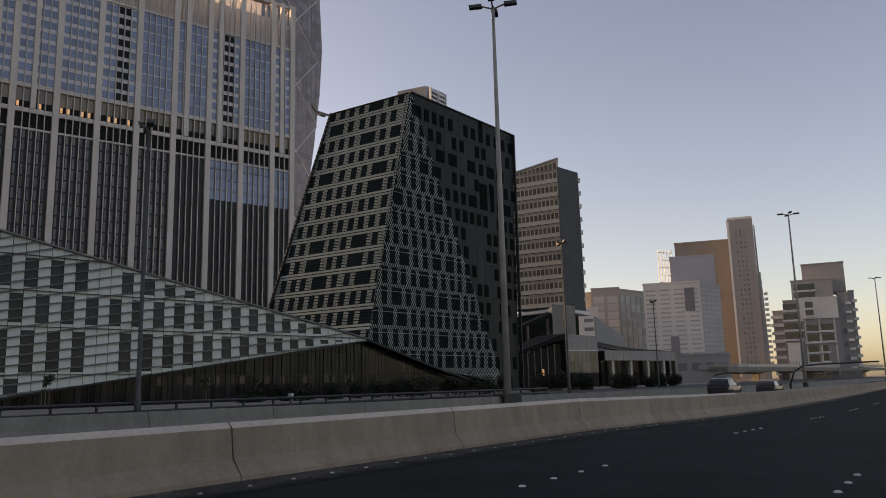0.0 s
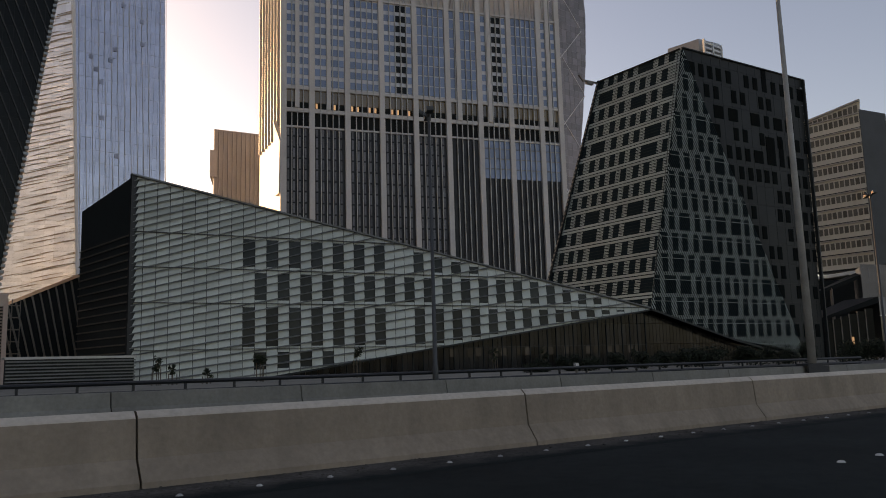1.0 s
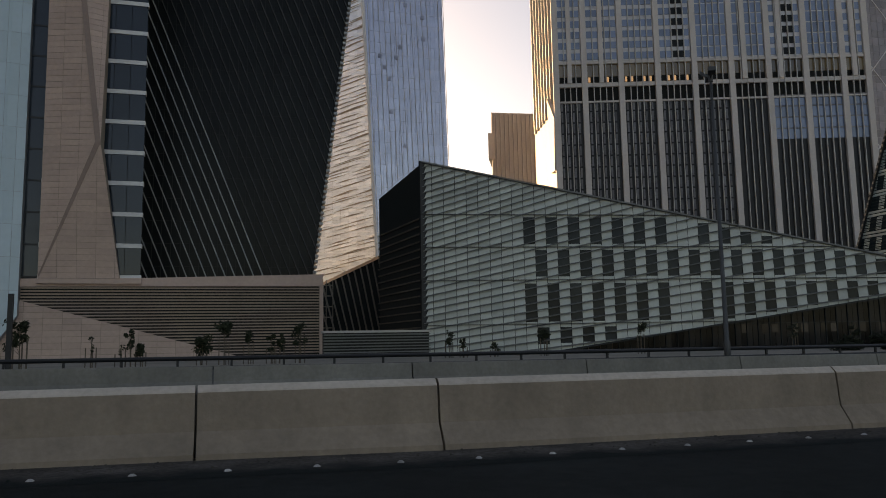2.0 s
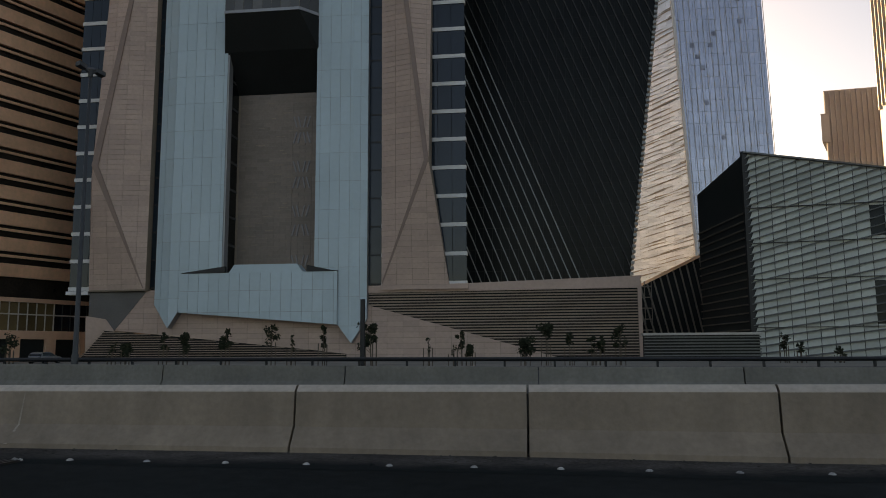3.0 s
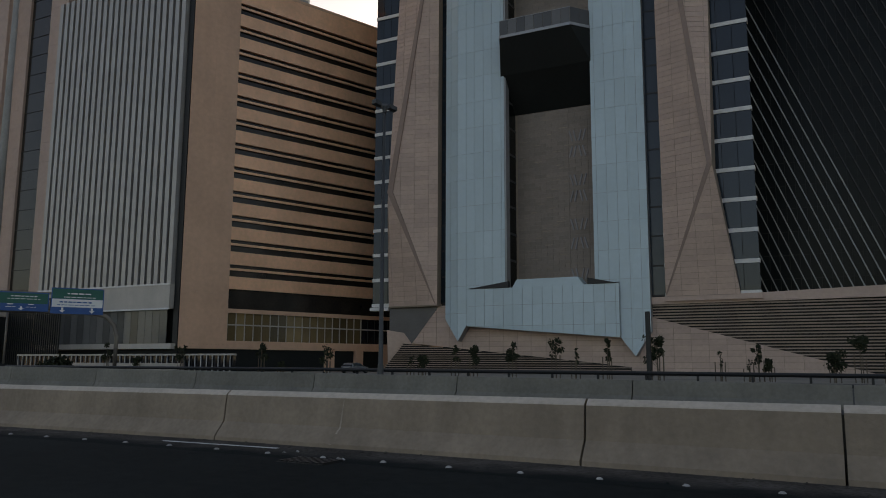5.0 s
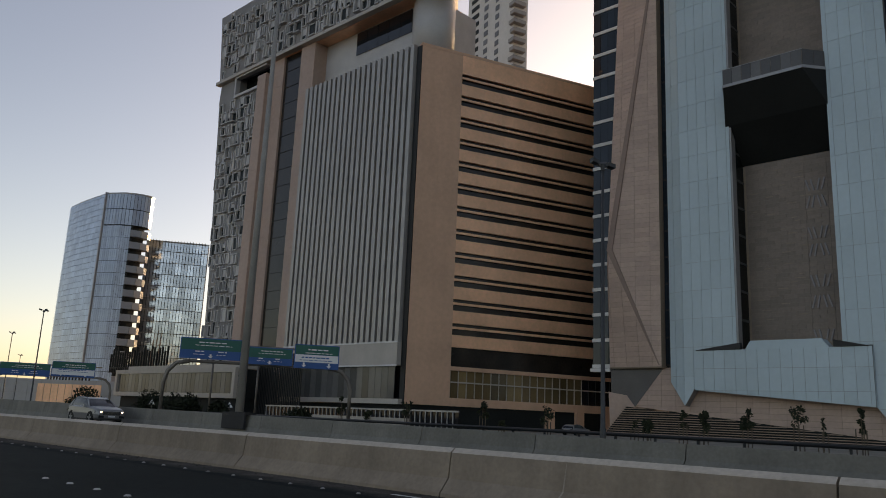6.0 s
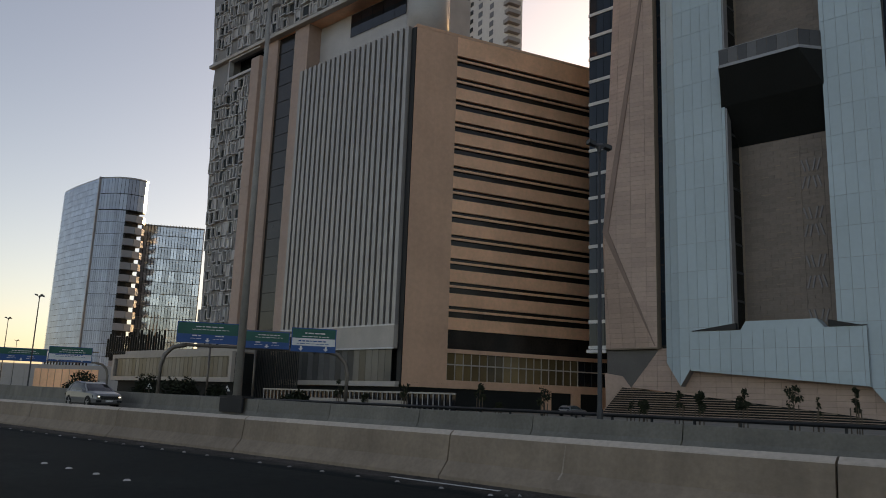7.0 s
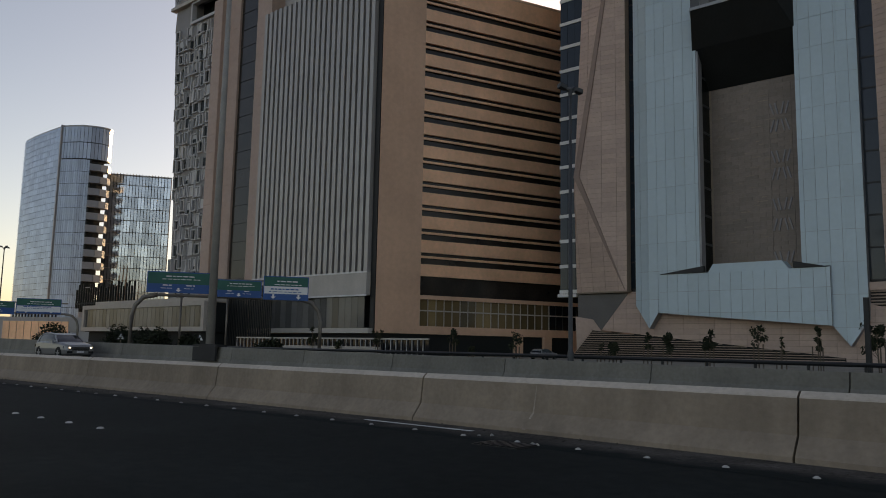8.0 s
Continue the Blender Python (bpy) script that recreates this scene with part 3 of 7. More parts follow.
Heap().prism([(-44.8, 12.75), (-33.6, 12.75), (-34.6, 14.0), (-44.0, 14.0)], TY - 1.7, TY + 0.6).part("planter_wall", "blue_panel", tower)
for xs in ((-51.8, -45.2), (-33.0, -28.9)):
    outer, inner = (xs[0], xs[1]) if xs[0] < -45 else (xs[1], xs[0])
    # black wedge added for the dark opening behind; its shade is the colour
    Heap().prism([(outer, 12.85), (inner, 12.85), (inner, 13.75)], TY - 2.2, TY - 1.5).part("dark_gusset", "black", tower)

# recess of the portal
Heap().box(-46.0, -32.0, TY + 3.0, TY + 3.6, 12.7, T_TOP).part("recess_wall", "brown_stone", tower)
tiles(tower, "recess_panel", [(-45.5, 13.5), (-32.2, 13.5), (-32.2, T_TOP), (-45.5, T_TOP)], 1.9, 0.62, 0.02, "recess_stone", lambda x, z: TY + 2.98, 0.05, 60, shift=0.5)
slot = random.Random(3)
for k in range(34):
    # short dark vent slots in the stone
    sx, sz = slot.uniform(-45.0, -37.6), 15.0 + 0.74 * k + slot.uniform(-0.2, 0.2)
    piece("vent_slot", "brown_stone", tower, sx, sx + slot.uniform(0.6, 1.5), TY + 2.89, TY + 2.95, sz, sz + 0.14)
piece("recess_post", "grey_metal", tower, -46.02, -45.75, TY - 1.3, TY + 0.1, 13.0, T_TOP)
piece("recess_cheek", "blue_panel", tower, -32.12, -32.0, TY + 0.1, TY + 3.0, 13.0, T_TOP)
z = 12.9
while z < T_TOP - 4:
    # glazed cheek of the recess, storey by storey
    piece("recess_window", "black_glass", tower, -46.0, -45.86, TY + 0.1, TY + 2.95, z + 0.35, z + FLOOR)
    piece("recess_transom", "dark_rib", tower, -46.0, -45.82, TY + 0.1, TY + 2.95, z, z + 0.35)
    z += FLOOR
# slanted bars in V and inverted V groups
for zc, up in ((14.9, 1), (19.6, -1), (22.5, 1), (26.9, -1), (29.4, 1), (33.9, -1), (36.4, 1)):
    for dx, sl in ((-1.05, -0.30), (-0.42, -0.24), (0.42, 0.24), (1.05, 0.30)):
        a = (-35.6 + dx - sl * up * 0.8, TY + 2.85, zc - 0.85)
        b = (-35.6 + dx + sl * up * 0.8, TY + 2.85, zc + 0.85)
        Heap().bar(a, b, 0.2, 0.16).part("relief_bar", "relief", tower, "pale slanted relief bar on brown stone")
piece("relief_track", "recess_stone", tower, -37.2, -37.08, TY + 2.86, TY + 2.95, 13.6, 40.0)
piece("relief_track", "recess_stone", tower, -34.1, -33.98, TY + 2.86, TY + 2.95, 13.6, 40.0)
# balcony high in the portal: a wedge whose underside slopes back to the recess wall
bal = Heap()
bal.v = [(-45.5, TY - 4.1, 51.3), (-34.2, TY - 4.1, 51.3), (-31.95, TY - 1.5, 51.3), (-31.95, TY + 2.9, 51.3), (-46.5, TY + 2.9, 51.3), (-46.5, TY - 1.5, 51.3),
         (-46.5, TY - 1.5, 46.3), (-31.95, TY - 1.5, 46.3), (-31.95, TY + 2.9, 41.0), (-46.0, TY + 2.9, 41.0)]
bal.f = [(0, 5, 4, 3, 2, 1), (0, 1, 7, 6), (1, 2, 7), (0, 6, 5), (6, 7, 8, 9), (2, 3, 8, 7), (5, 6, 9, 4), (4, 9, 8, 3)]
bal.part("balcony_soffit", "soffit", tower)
Heap().flat([(-46.6, TY - 1.5), (-45.6, TY - 4.2), (-34.1, TY - 4.2), (-31.9, TY - 1.5), (-31.9, TY + 2.9), (-46.6, TY + 2.9)], 51.3, 51.75).part("balcony_slab", "grey_metal", tower)
for k in range(8):
    piece("balustrade_pane", "frost", tower, -45.5 + k * 1.42, -45.5 + k * 1.42 + 1.36, TY - 4.15, TY - 4.07, 51.75, 54.1)
rpm = face(-34.1, TY - 4.15, 2.15, 2.65)
for k in range(2):
    piece("balustrade_pane", "frost", tower, 0.04 + k * 1.7, 1.68 + k * 1.7, 0.0, 0.08, 51.75, 54.1, rpm)
piece("handrail", "grey_metal", tower, -45.55, -34.1, TY - 4.18, TY - 4.04, 54.1, 54.18)

# podium of the tower: stone base, louvre fields
podium = thing("tower_podium", "beige stone podium with horizontal louvres", "building", (-25, TY, 0))
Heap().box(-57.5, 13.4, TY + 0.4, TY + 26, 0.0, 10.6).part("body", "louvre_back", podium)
right_lou = [(-24.6, 8.0), (-24.6, 9.75), (13.4, 9.9), (13.4, 0.2), (3.2, 0.2)]
right_sto = [(-31.0, 0.2), (3.2, 0.2), (-24.6, 8.0), (-24.6, 10.6), (-31.0, 10.6)]
left_sto = [(-58.5, 10.6), (-63.0, 4.7), (-31.0, 1.5), (-31.0, 10.6)]
left_lou = [(-63.0, 4.6), (-67.0, 0.2), (-27.0, 0.2), (-27.0, 1.1)]
for poly in (right_sto, left_sto):
    Heap().prism(poly, TY + 0.15, TY + 0.6).part("stone_wall", "brown_stone", podium)
    tiles(podium, "stone_panel", poly, 2.3, 0.78, 0.04, "stone", lambda x, z: TY + 0.12, 0.06, 60, x_from=-70, z_from=0.2)


def louvres(parent, poly, y, pitch=0.36, name="louvre_blade", slope=0.0, material="louvre", singles=40, thick=0.16, depth=0.25):
    """Horizontal blades cut to a polygon in (x, z)."""
    h, made = Heap(), 0
    z = min(p[1] for p in poly) + 0.1
    while z < max(p[1] for p in poly):
        c = cell(poly, -9999, 9999, z, z + thick)
        if len(c) >= 3:
            x0, x1 = min(p[0] for p in c), max(p[0] for p in c)
            if made < singles:
                piece(name, material, parent, x0, x1, y, y + depth, z, z + thick)
                made += 1
            else:
                h.box(x0, x1, y, y + depth, z, z + thick)
        z += pitch
    return h.part(name + "_field", material, parent, "", kind="stuff")


louvres(podium, right_lou, TY + 0.1, 0.40, thick=0.19, depth=0.22)
# board added to stop sunlight showing through the louvre blades
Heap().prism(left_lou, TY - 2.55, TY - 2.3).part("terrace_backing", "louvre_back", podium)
louvres(podium, left_lou, TY - 3.0, 0.33, thick=0.11)
Heap().prism([(-24.6, 9.75), (13.4, 9.9), (14.0, 11.6), (-10.3, 10.9), (-24.6, 10.75)], TY - 0.1, TY + 1.0).part("coping", "stone", podium)
Heap().box(13.4, 13.9, TY - 0.05, TY + 26, 0.0, 10.9).part("end_wall", "stone", podium)
Heap().box(-24.6, 13.6, TY + 1.0, TY + 26, 10.6, 10.9).part("roof", "stone", podium)
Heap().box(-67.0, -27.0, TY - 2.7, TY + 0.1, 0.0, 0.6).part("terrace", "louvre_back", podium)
# dark grey puts the shade under the stone overhang into the colour
und = Heap()
und.hexa([(-67.2, TY, 4.6), (-63.2, TY, 4.4), (-63.0, TY + 6, 4.4), (-67.2, TY + 6, 4.6), (-67.2, TY, 10.4), (-58.2, TY, 10.4), (-58.0, TY + 6, 10.4), (-67.2, TY + 6, 10.4)])
und.part("undercut", "fin_back", podium)
Heap().prism([(-67.3, 0.2), (-62.9, 4.6), (-64.4, 6.4), (-67.6, 6.9)], TY - 0.1, TY + 3).part("splayed_foot", "stone", podium)

# ---- dark leaning tower with slanted fins ----
DY = 150.0
dark = thing("dark_tower", "black glass tower with slanted pale fins", "building", (0, DY, 0))
dp = [(-32, 4.0), (15.6, 4.0), (31.5, 130.0), (-32, 130.0)]
Heap().prism(dp, DY + 0.3, DY + 34).part("body", "charcoal", dark)
tiles(dark, "glass_panel", dp, 1.65, 4.2, 0.08, "black_glass", lambda x, z: DY + 0.28, 0.06, 150, x_from=-32, z_from=4.0)
k = 0
c = -38.0
while c < 84.0:
    # each rib follows x + 0.4 z = c, cut to the leaning outline
    w = 0.11 if c < 14 else 0.09
    poly = clip(clip(dp, 1.0, 0.4, c + w), -1.0, -0.4, -(c - w))
    if len(poly) > 2 and area(poly) > 1.0:
        Heap().prism(poly, -0.45 if c < 14 else -0.25, 0.1, lambda x, z: DY + 0.2).part("slanted_fin", "slat" if c < 14 else "dark_rib", dark)
    c += 1.72
    k += 1
edge = Heap()
z = 6.0
while z < 128:
    x = 15.6 + 15.9 * (z - 4) / 126
    edge.box(x - 0.1, x + 0.55, DY - 0.2, DY + 4, z, z + 0.5)
    z += 1.05
edge.part("edge_rib", "slat", dark, kind="stuff")

# ---- pale glass tower with the bright facet ----
GY = 260.0
gt = thing("glass_tower", "tall pale blue glass tower with faceted golden corner", "building", (60, GY, 0))
gm = face(46.0, GY, 1.0, 0.06)
G_TOP = 215.0
right_face = [(6.5, 0.0), (33.0, 0.0), (31.6, 60.0), (30.2, 126.0), (27.5, G_TOP), (-2.5, G_TOP), (0.2, 122.0)]
Heap().prism(right_face, 0.4, 30).part("body", "spandrel", gt, m=gm)
tiles(gt, "curtain_pane", right_face, 1.5, 4.0, 0.10, "glass_lav", lambda x, z: 0.35, 0.06, 120, m=gm, x_from=-6, z_from=0.0)
ribs = Heap()
for k in range(14):
    xb = 7 + k * 2.0
    ribs.bar((xb, 0.2, 5), (xb - 0.055 * 150 * (1 if k < 12 else 0.5), 0.2, 205), 0.16, 0.2)
ribs.part("mullion", "fin", gt, m=gm, kind="stuff")
vent = Heap()
for k in range(26):
    zz = 22 + 4.0 * random.randrange(40)
    xx = 7.5 - 0.045 * zz + 1.5 * random.randrange(16)
    if xx < 30 - 0.05 * zz:
        vent.box(xx + 0.1, xx + 1.4, 0.05, 0.3, zz + 0.4, zz + 1.7)
vent.part("open_vent", "vent_glass", gt, m=gm, kind="stuff")
# the corner facet: wide at the foot, closing towards the top
fa, fb, fc = Vector((51.5, GY + 0.4, 20)), Vector((24.0, GY + 26, 20)), Vector((44.0, GY + 0.2, G_TOP))
fat = plane_through(fa, fb, fc)
facet = [(24.0, 4.0), (52.5, 4.0), (51.2, 34.0), (46.3, 122.0), (43.9, G_TOP), (43.0, G_TOP), (40.0, 122.0), (33.0, 60.0)]
Heap().prism(facet, 0.1, 4.0, fat).part("facet_body", "charcoal", gt)
tiles(gt, "facet_pane", facet, 2.5, 1.1, 0.02, "glass_gold", fat, 0.06, 60, x_from=20, z_from=4)
shade = Heap()
rr = random.Random(4)
zz = 8.0
while zz < 205:
    x = 24 + rr.random() * 4
    while x < 52:
        ln = rr.uniform(5.0, 14.0)
        if rr.random() < 0.88:
            t = rr.uniform(0.2, 0.36)
            lens = [(x, zz), (x + ln * 0.5, zz + 0.10 * ln - t * 0.3), (x + ln, zz + 0.20 * ln), (x + ln * 0.5, zz + 0.10 * ln + t)]
            q = clip(clip(lens, 1.0, 0.0555, 53.0), -1.0, 0.13 if zz < 122 else 0.05, -25.0 if zz < 122 else -34.5)
            if len(q) > 2:
                shade.prism(q, -0.35, 0.0, fat)
        x += ln + rr.uniform(0.2, 2.0)
    zz += rr.uniform(1.0, 1.4)
shade.part("slanted_sunshade", "sunshade", gt, kind="stuff")
cor = Heap()
cor.bar((52.0, GY + 0.1, 10), (45.2, GY + 0.1, 150), 0.9, 1.0)
cor.bar((45.2, GY + 0.1, 150), (43.5, GY + 0.1, G_TOP), 0.9, 1.0)
cor.part("corner_rib", "white", gt)

# low building with inclined slats between the towers
hall = thing("slatted_hall", "dark hall with inclined bronze slats", "building", (22, 128, 0))
hp = [(15.0, 0), (30.5, 0), (30.5, 18.6), (16.2, 11.6)]
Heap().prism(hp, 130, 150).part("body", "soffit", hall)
hs = Heap()
for k in range(15):
    x = 15.2 + k * 1.05
    hs.bar((x + 2.8, 129.8, 1.0), (x, 129.8, min(18.2, 11.2 + (x - 15.2) * 0.49)), 0.22, 0.35)
hs.part("inclined_slat", "steel", hall)
# copper colour stands in for golden light along the roof edge
Heap().prism([(15.9, 11.4), (30.6, 18.5), (30.6, 19.0), (15.9, 11.9)], 129.4, 150).part("roof_edge", "copper", hall)
scaf = Heap()
for k in range(7):
    scaf.box(14.3, 16.4, 118, 118.2, 1 + k * 1.6, 1.15 + k * 1.6)
for x in (14.3, 15.3, 16.3):
    scaf.box(x, x + 0.1, 118, 118.1, 0, 11.5)
scaf.part("stair_tower", "steel", hall)
tw = thing("louvred_wall", "low grey louvred enclosure wall", "wall", (18, 88, 0))
Heap().box(11.3, 23.4, 88.3, 90, 0.0, 3.0).part("backing", "louvre_back", tw)
for k in range(8):
    piece("blade", "shelf", tw, 11.2, 23.5, 88.05, 88.3, 0.35 + k * 0.33, 0.35 + k * 0.33 + 0.15)
Heap().box(11.1, 23.6, 88.0, 90, 2.95, 3.2).part("cap", "fin", tw)

# ---- wedge-shaped building with pale slatted skin ----
WX, WY = 24.3, 94.0
wm = face(WX, WY, 1.0, -0.155)
WL = 78.2                                     # length of its front to the tip
wedge = thing("wedge_building", "wedge-shaped pavilion clad in pale glass strips", "building", (WX, WY, 0))
wtop = lambda s: 24.4 - (24.4 - 9.25) * s / WL
wbot = lambda s: 0.2 if s < 15 else 0.2 + (9.1 - 0.2) * (s - 15) / (WL - 15)
wpoly = [(0, 0.2), (15, 0.2), (WL, 9.1), (WL, 9.3), (0, 24.4)]
Heap().prism(wpoly, 0.35, 24).part("body", "charcoal", wedge, m=wm)
# windows in three rows, staggered, with the cladding left out behind them
rows_z = [(4.1, 8.95), (9.82, 13.22), (14.0, 17.45)]
holes = []
for r, (z0, z1) in enumerate(rows_z):
    for k in range(24):
        s = 12.95 + 2.925 * k + (1.45 if r == 1 else 0.0)
        if s > WL - 3 or (r != 1 and k == 7):
            continue
        if wtop(s + 1.45) > z0 + 1.2 and wbot(s) < z1 - 0.8:
            holes.append((s, s + 1.45, max(z0, wbot(s + 1.45) + 0.35), min(z1, wtop(s + 1.45) - 0.35)))
for k in range(4):
    s = 14.4 + 2.92 * k
    holes.append((s, s + 1.45, 1.3 + 0.1 * k, 3.4))
for s0, s1, z0, z1 in holes:
    piece("window_pane", "glass_grey", wedge, s0 + 0.04, s1 - 0.04, 0.16, 0.24, z0 + 0.04, z1 - 0.04, wm)


def rise(z0):
    """Slope of the shelf line that leaves the corner at height z0; the lines fan out upwards."""
    return max(0.10, min(0.31, 0.115 + 0.0132 * z0))


def in_wedge(poly):
    k, m_ = (24.4 - 9.3) / WL, (9.1 - 0.2) / (WL - 15)
    for a, b, c in ((k, 1, 24.4), (0, -1, -0.2), (m_, -1, 15 * m_ - 0.2), (1, 0, WL), (-1, 0, 0)):
        poly = clip(poly, a, b, c)
        if len(poly) < 3:
            return []
    return poly


# cladding: tilted glass strips between rising shelf lines
course, bay = 0.82, 1.463
clad, lines, made = Heap(), Heap(), 0
z = -9.0
while z < 24.4:
    g0, g1 = rise(z), rise(z + course)
    s = 12.95 - 9 * bay
    while s < WL:
        sa, sb = s + 0.04, s + bay - 0.04
        strips = [in_wedge([(sa, z + g0 * sa + 0.04), (sb, z + g0 * sb + 0.04), (sb, z + course + g1 * sb - 0.03), (sa, z + course + g1 * sa - 0.03)])]
        for h in holes:
            if h[0] < sb and h[1] > sa:
                left = []
                for c in strips:
                    mid = clip(clip(c, 1, 0, h[1]), -1, 0, -h[0])
                    left += [clip(c, 1, 0, h[0]), clip(c, -1, 0, -h[1]), clip(mid, 0, 1, h[2]), clip(mid, 0, -1, -h[3])]
                strips = left
        for c in strips:
            if len(c) > 2 and area(c) > 0.04:
                tilt = lambda x, zz, z0=z, g=g0: 0.12 + 0.13 * (zz - g * x - z0)
                if made < 220 and 12 < s < 40:
                    Heap().prism(c, -0.05, 0.0, tilt).part("cladding_panel", "pale_clad", wedge, m=wm)
                    made += 1
                else:
                    clad.prism(c, -0.05, 0.0, tilt)
        s += bay
    c = in_wedge([(0, z - 0.03), (WL, z + g0 * WL - 0.03), (WL, z + g0 * WL + 0.03), (0, z + 0.03)])
    if len(c) > 2:
        x0, x1 = min(q[0] for q in c), max(q[0] for q in c)
        za, zb = z + g0 * x0, z + g0 * x1
        lines.hexa([(x0, -0.2, za - 0.12), (x1, -0.2, zb - 0.12), (x1, 0.1, zb - 0.02), (x0, 0.1, za - 0.02), (x0, -0.2, za - 0.05), (x1, -0.2, zb - 0.05), (x1, 0.1, zb + 0.06), (x0, 0.1, za + 0.06)])
    z += course
clad.part("cladding_panel_field", "pale_clad", wedge, m=wm, kind="stuff")
lines.part("shelf_line", "shelf", wedge, m=wm, kind="stuff")
rail_lines = Heap()
for zz in (3.85, 9.4, 13.6, 17.75):
    c = cell(wpoly, 0, WL, zz - 0.03, zz + 0.03)
    rail_lines.box(min(q[0] for q in c), max(q[0] for q in c), -0.22, 0.1, zz - 0.03, zz + 0.03)
rail_lines.part("floor_line", "dark_rib", wedge, m=wm, kind="stuff")
ed = Heap()
ed.bar((-0.1, 0.0, 24.5), (WL, 0.0, 9.35), 0.2, 0.6)
ed.part("edge_trim", "shelf", wedge, m=wm)
Heap().bar((15, 0.0, 0.1), (WL, 0.0, 9.0), 0.22, 0.6).part("lower_trim", "charcoal", wedge, m=wm)
# shaded end wall
em = face(WX - 2.1, WY + 17.5, 2.1, -17.5)
EL = math.hypot(2.1, 17.5)
epoly = [(0, 0.2), (EL, 0.2), (EL, 24.4), (0, 22.9)]
Heap().prism(epoly, 0.05, 2.0).part("end_wall", "charcoal", wedge, m=em)
es = Heap()
z = 0.6
while z < 17.5:
    es.box(0.1, EL - 0.05, -0.18, 0.06, z, z + 0.16)
    z += 0.98
es.part("end_wall_blade", "steel", wedge, m=em, kind="stuff")
Heap().box(EL - 0.35, EL + 0.12, -0.3, 0.2, 0.2, 24.6).part("corner_post", "black", wedge, m=em)

# ---- black leaning building ----
R, P1, P2, P4 = (101.6, 82.0), (113.7, 100.4), (113.7, 81.7), (148.2, 78.3)
BZ = 55.7
blk = thing("black_building", "angular black office block with slanted louvred facades", "building", (125, 90, 0))
v = [(101.6, 82.0, 9.15), (104.5, 89.0, 0.0), (104.5, 108.0, 0.0), (113.7, 100.4, BZ), (113.7, 81.7, BZ), (148.2, 78.3, BZ), (147.2, 78.3, 0.0), (147.2, 106.0, 0.0), (148.2, 106.0, BZ), (121.4, 80.0, 4.1), (134.9, 79.4, 2.3), (141.7, 79.0, 0.0)]
body = Heap()
body.v = [(x + 0.5, y + 0.5, z) for x, y, z in v]
body.f = [(1, 0, 4, 3, 2), (0, 9, 10, 11, 6, 5, 4), (6, 7, 8, 5), (4, 5, 8, 3), (2, 3, 8, 7)]
body.part("body", "charcoal", blk)


def leaning(parent, base, along, up):
    """Axes of a sloping wall: local x along it, local z up its slope, local y inwards."""
    x = Vector(along).normalized()
    zz = Vector(up)
    zz = (zz - x * zz.dot(x)).normalized()
    y = zz.cross(x)
    return Matrix((( x.x, y.x, zz.x, base[0]), (x.y, y.y, zz.y, base[1]), (x.z, y.z, zz.z, base[2]), (0, 0, 0, 1)))


# left facade: local x runs from its far edge to the ridge
lm = leaning(blk, (99.5, 108.5, 1.0), (0, -1, 0), (14.2, 0, 54.7))
LH = 56.3
lpoly = [(1.2, 8.6), (26.6, 8.6), (27.4, LH), (8.1, LH), (1.8, 14.0)]
br = random.Random(5)
floor = 3.6
Heap().prism(lpoly, 0.02, 0.5).part("facade_backing", "louvre_dark", blk, m=lm)
lwin, lclad, lshade = Heap(), Heap(), Heap()
made = 0
z = 0.6
while z < LH - 1:
    # one storey: six courses of pale strips, four of them broken by dark windows
    holes_l, x = [], br.uniform(0.2, 1.6)
    while x < 26.0:
        w = 3.6 if br.random() < 0.16 else 1.4
        holes_l.append((x, min(x + w, 26.6)))
        x += w + br.choice((0.95, 1.1, 1.1, 1.5))
    for a, b in holes_l:
        c = cell(lpoly, a, b, z, z + 2.4)
        if len(c) > 2:
            if made < 130:
                Heap().prism(c, -0.05, 0).part("window_pane", "louvre_dark", blk, m=lm)
                made += 1
            else:
                lwin.prism(c, -0.05, 0)
    for k in range(6):
        z0 = z + k * 0.6
        spans = [(0.0, 28.0)]
        if k < 4:
            edges = [0.0] + [e for h in holes_l for e in h] + [28.0]
            spans = list(zip(edges[0::2], edges[1::2]))
            c = cell(lpoly, 0, 28, z0 + 0.25, z0 + 0.33)
            if len(c) > 2:
                lshade.prism(c, -0.11, -0.06)
        for a, b in spans:
            c = cell(lpoly, a, b, z0 + 0.08, z0 + 0.47)
            if len(c) > 2:
                lclad.prism(c, -0.10, 0)
    z += floor
lclad.part("pale_strip", "pale_strip", blk, m=lm, kind="stuff")
lwin.part("window_field", "louvre_dark", blk, m=lm, kind="stuff")
lshade.part("horizontal_slat", "louvre_slat", blk, m=lm, kind="stuff")
dots = Heap()
for k in range(46):
    f = k / 46
    dots.box(1.5 + 6.5 * f, 1.8 + 6.5 * f, -0.6, -0.5, 14.0 + (LH - 14) * f, 14.4 + (LH - 14) * f)
dots.part("edge_bracket", "steel", blk, m=lm, kind="stuff")
edge = Heap()
edge.bar((26.75, -0.1, 9.0), (26.85, -0.1, LH + 0.3), 0.08, 0.1)
edge.bar((1.6, -0.2, 14.0), (8.0, -0.2, LH + 0.2), 0.4, 0.6)
edge.bar((8.0, -0.2, LH + 0.05), (27.3, -0.2, LH + 0.05), 0.15, 0.4)
edge.part("edge_trim", "charcoal", blk, m=lm)

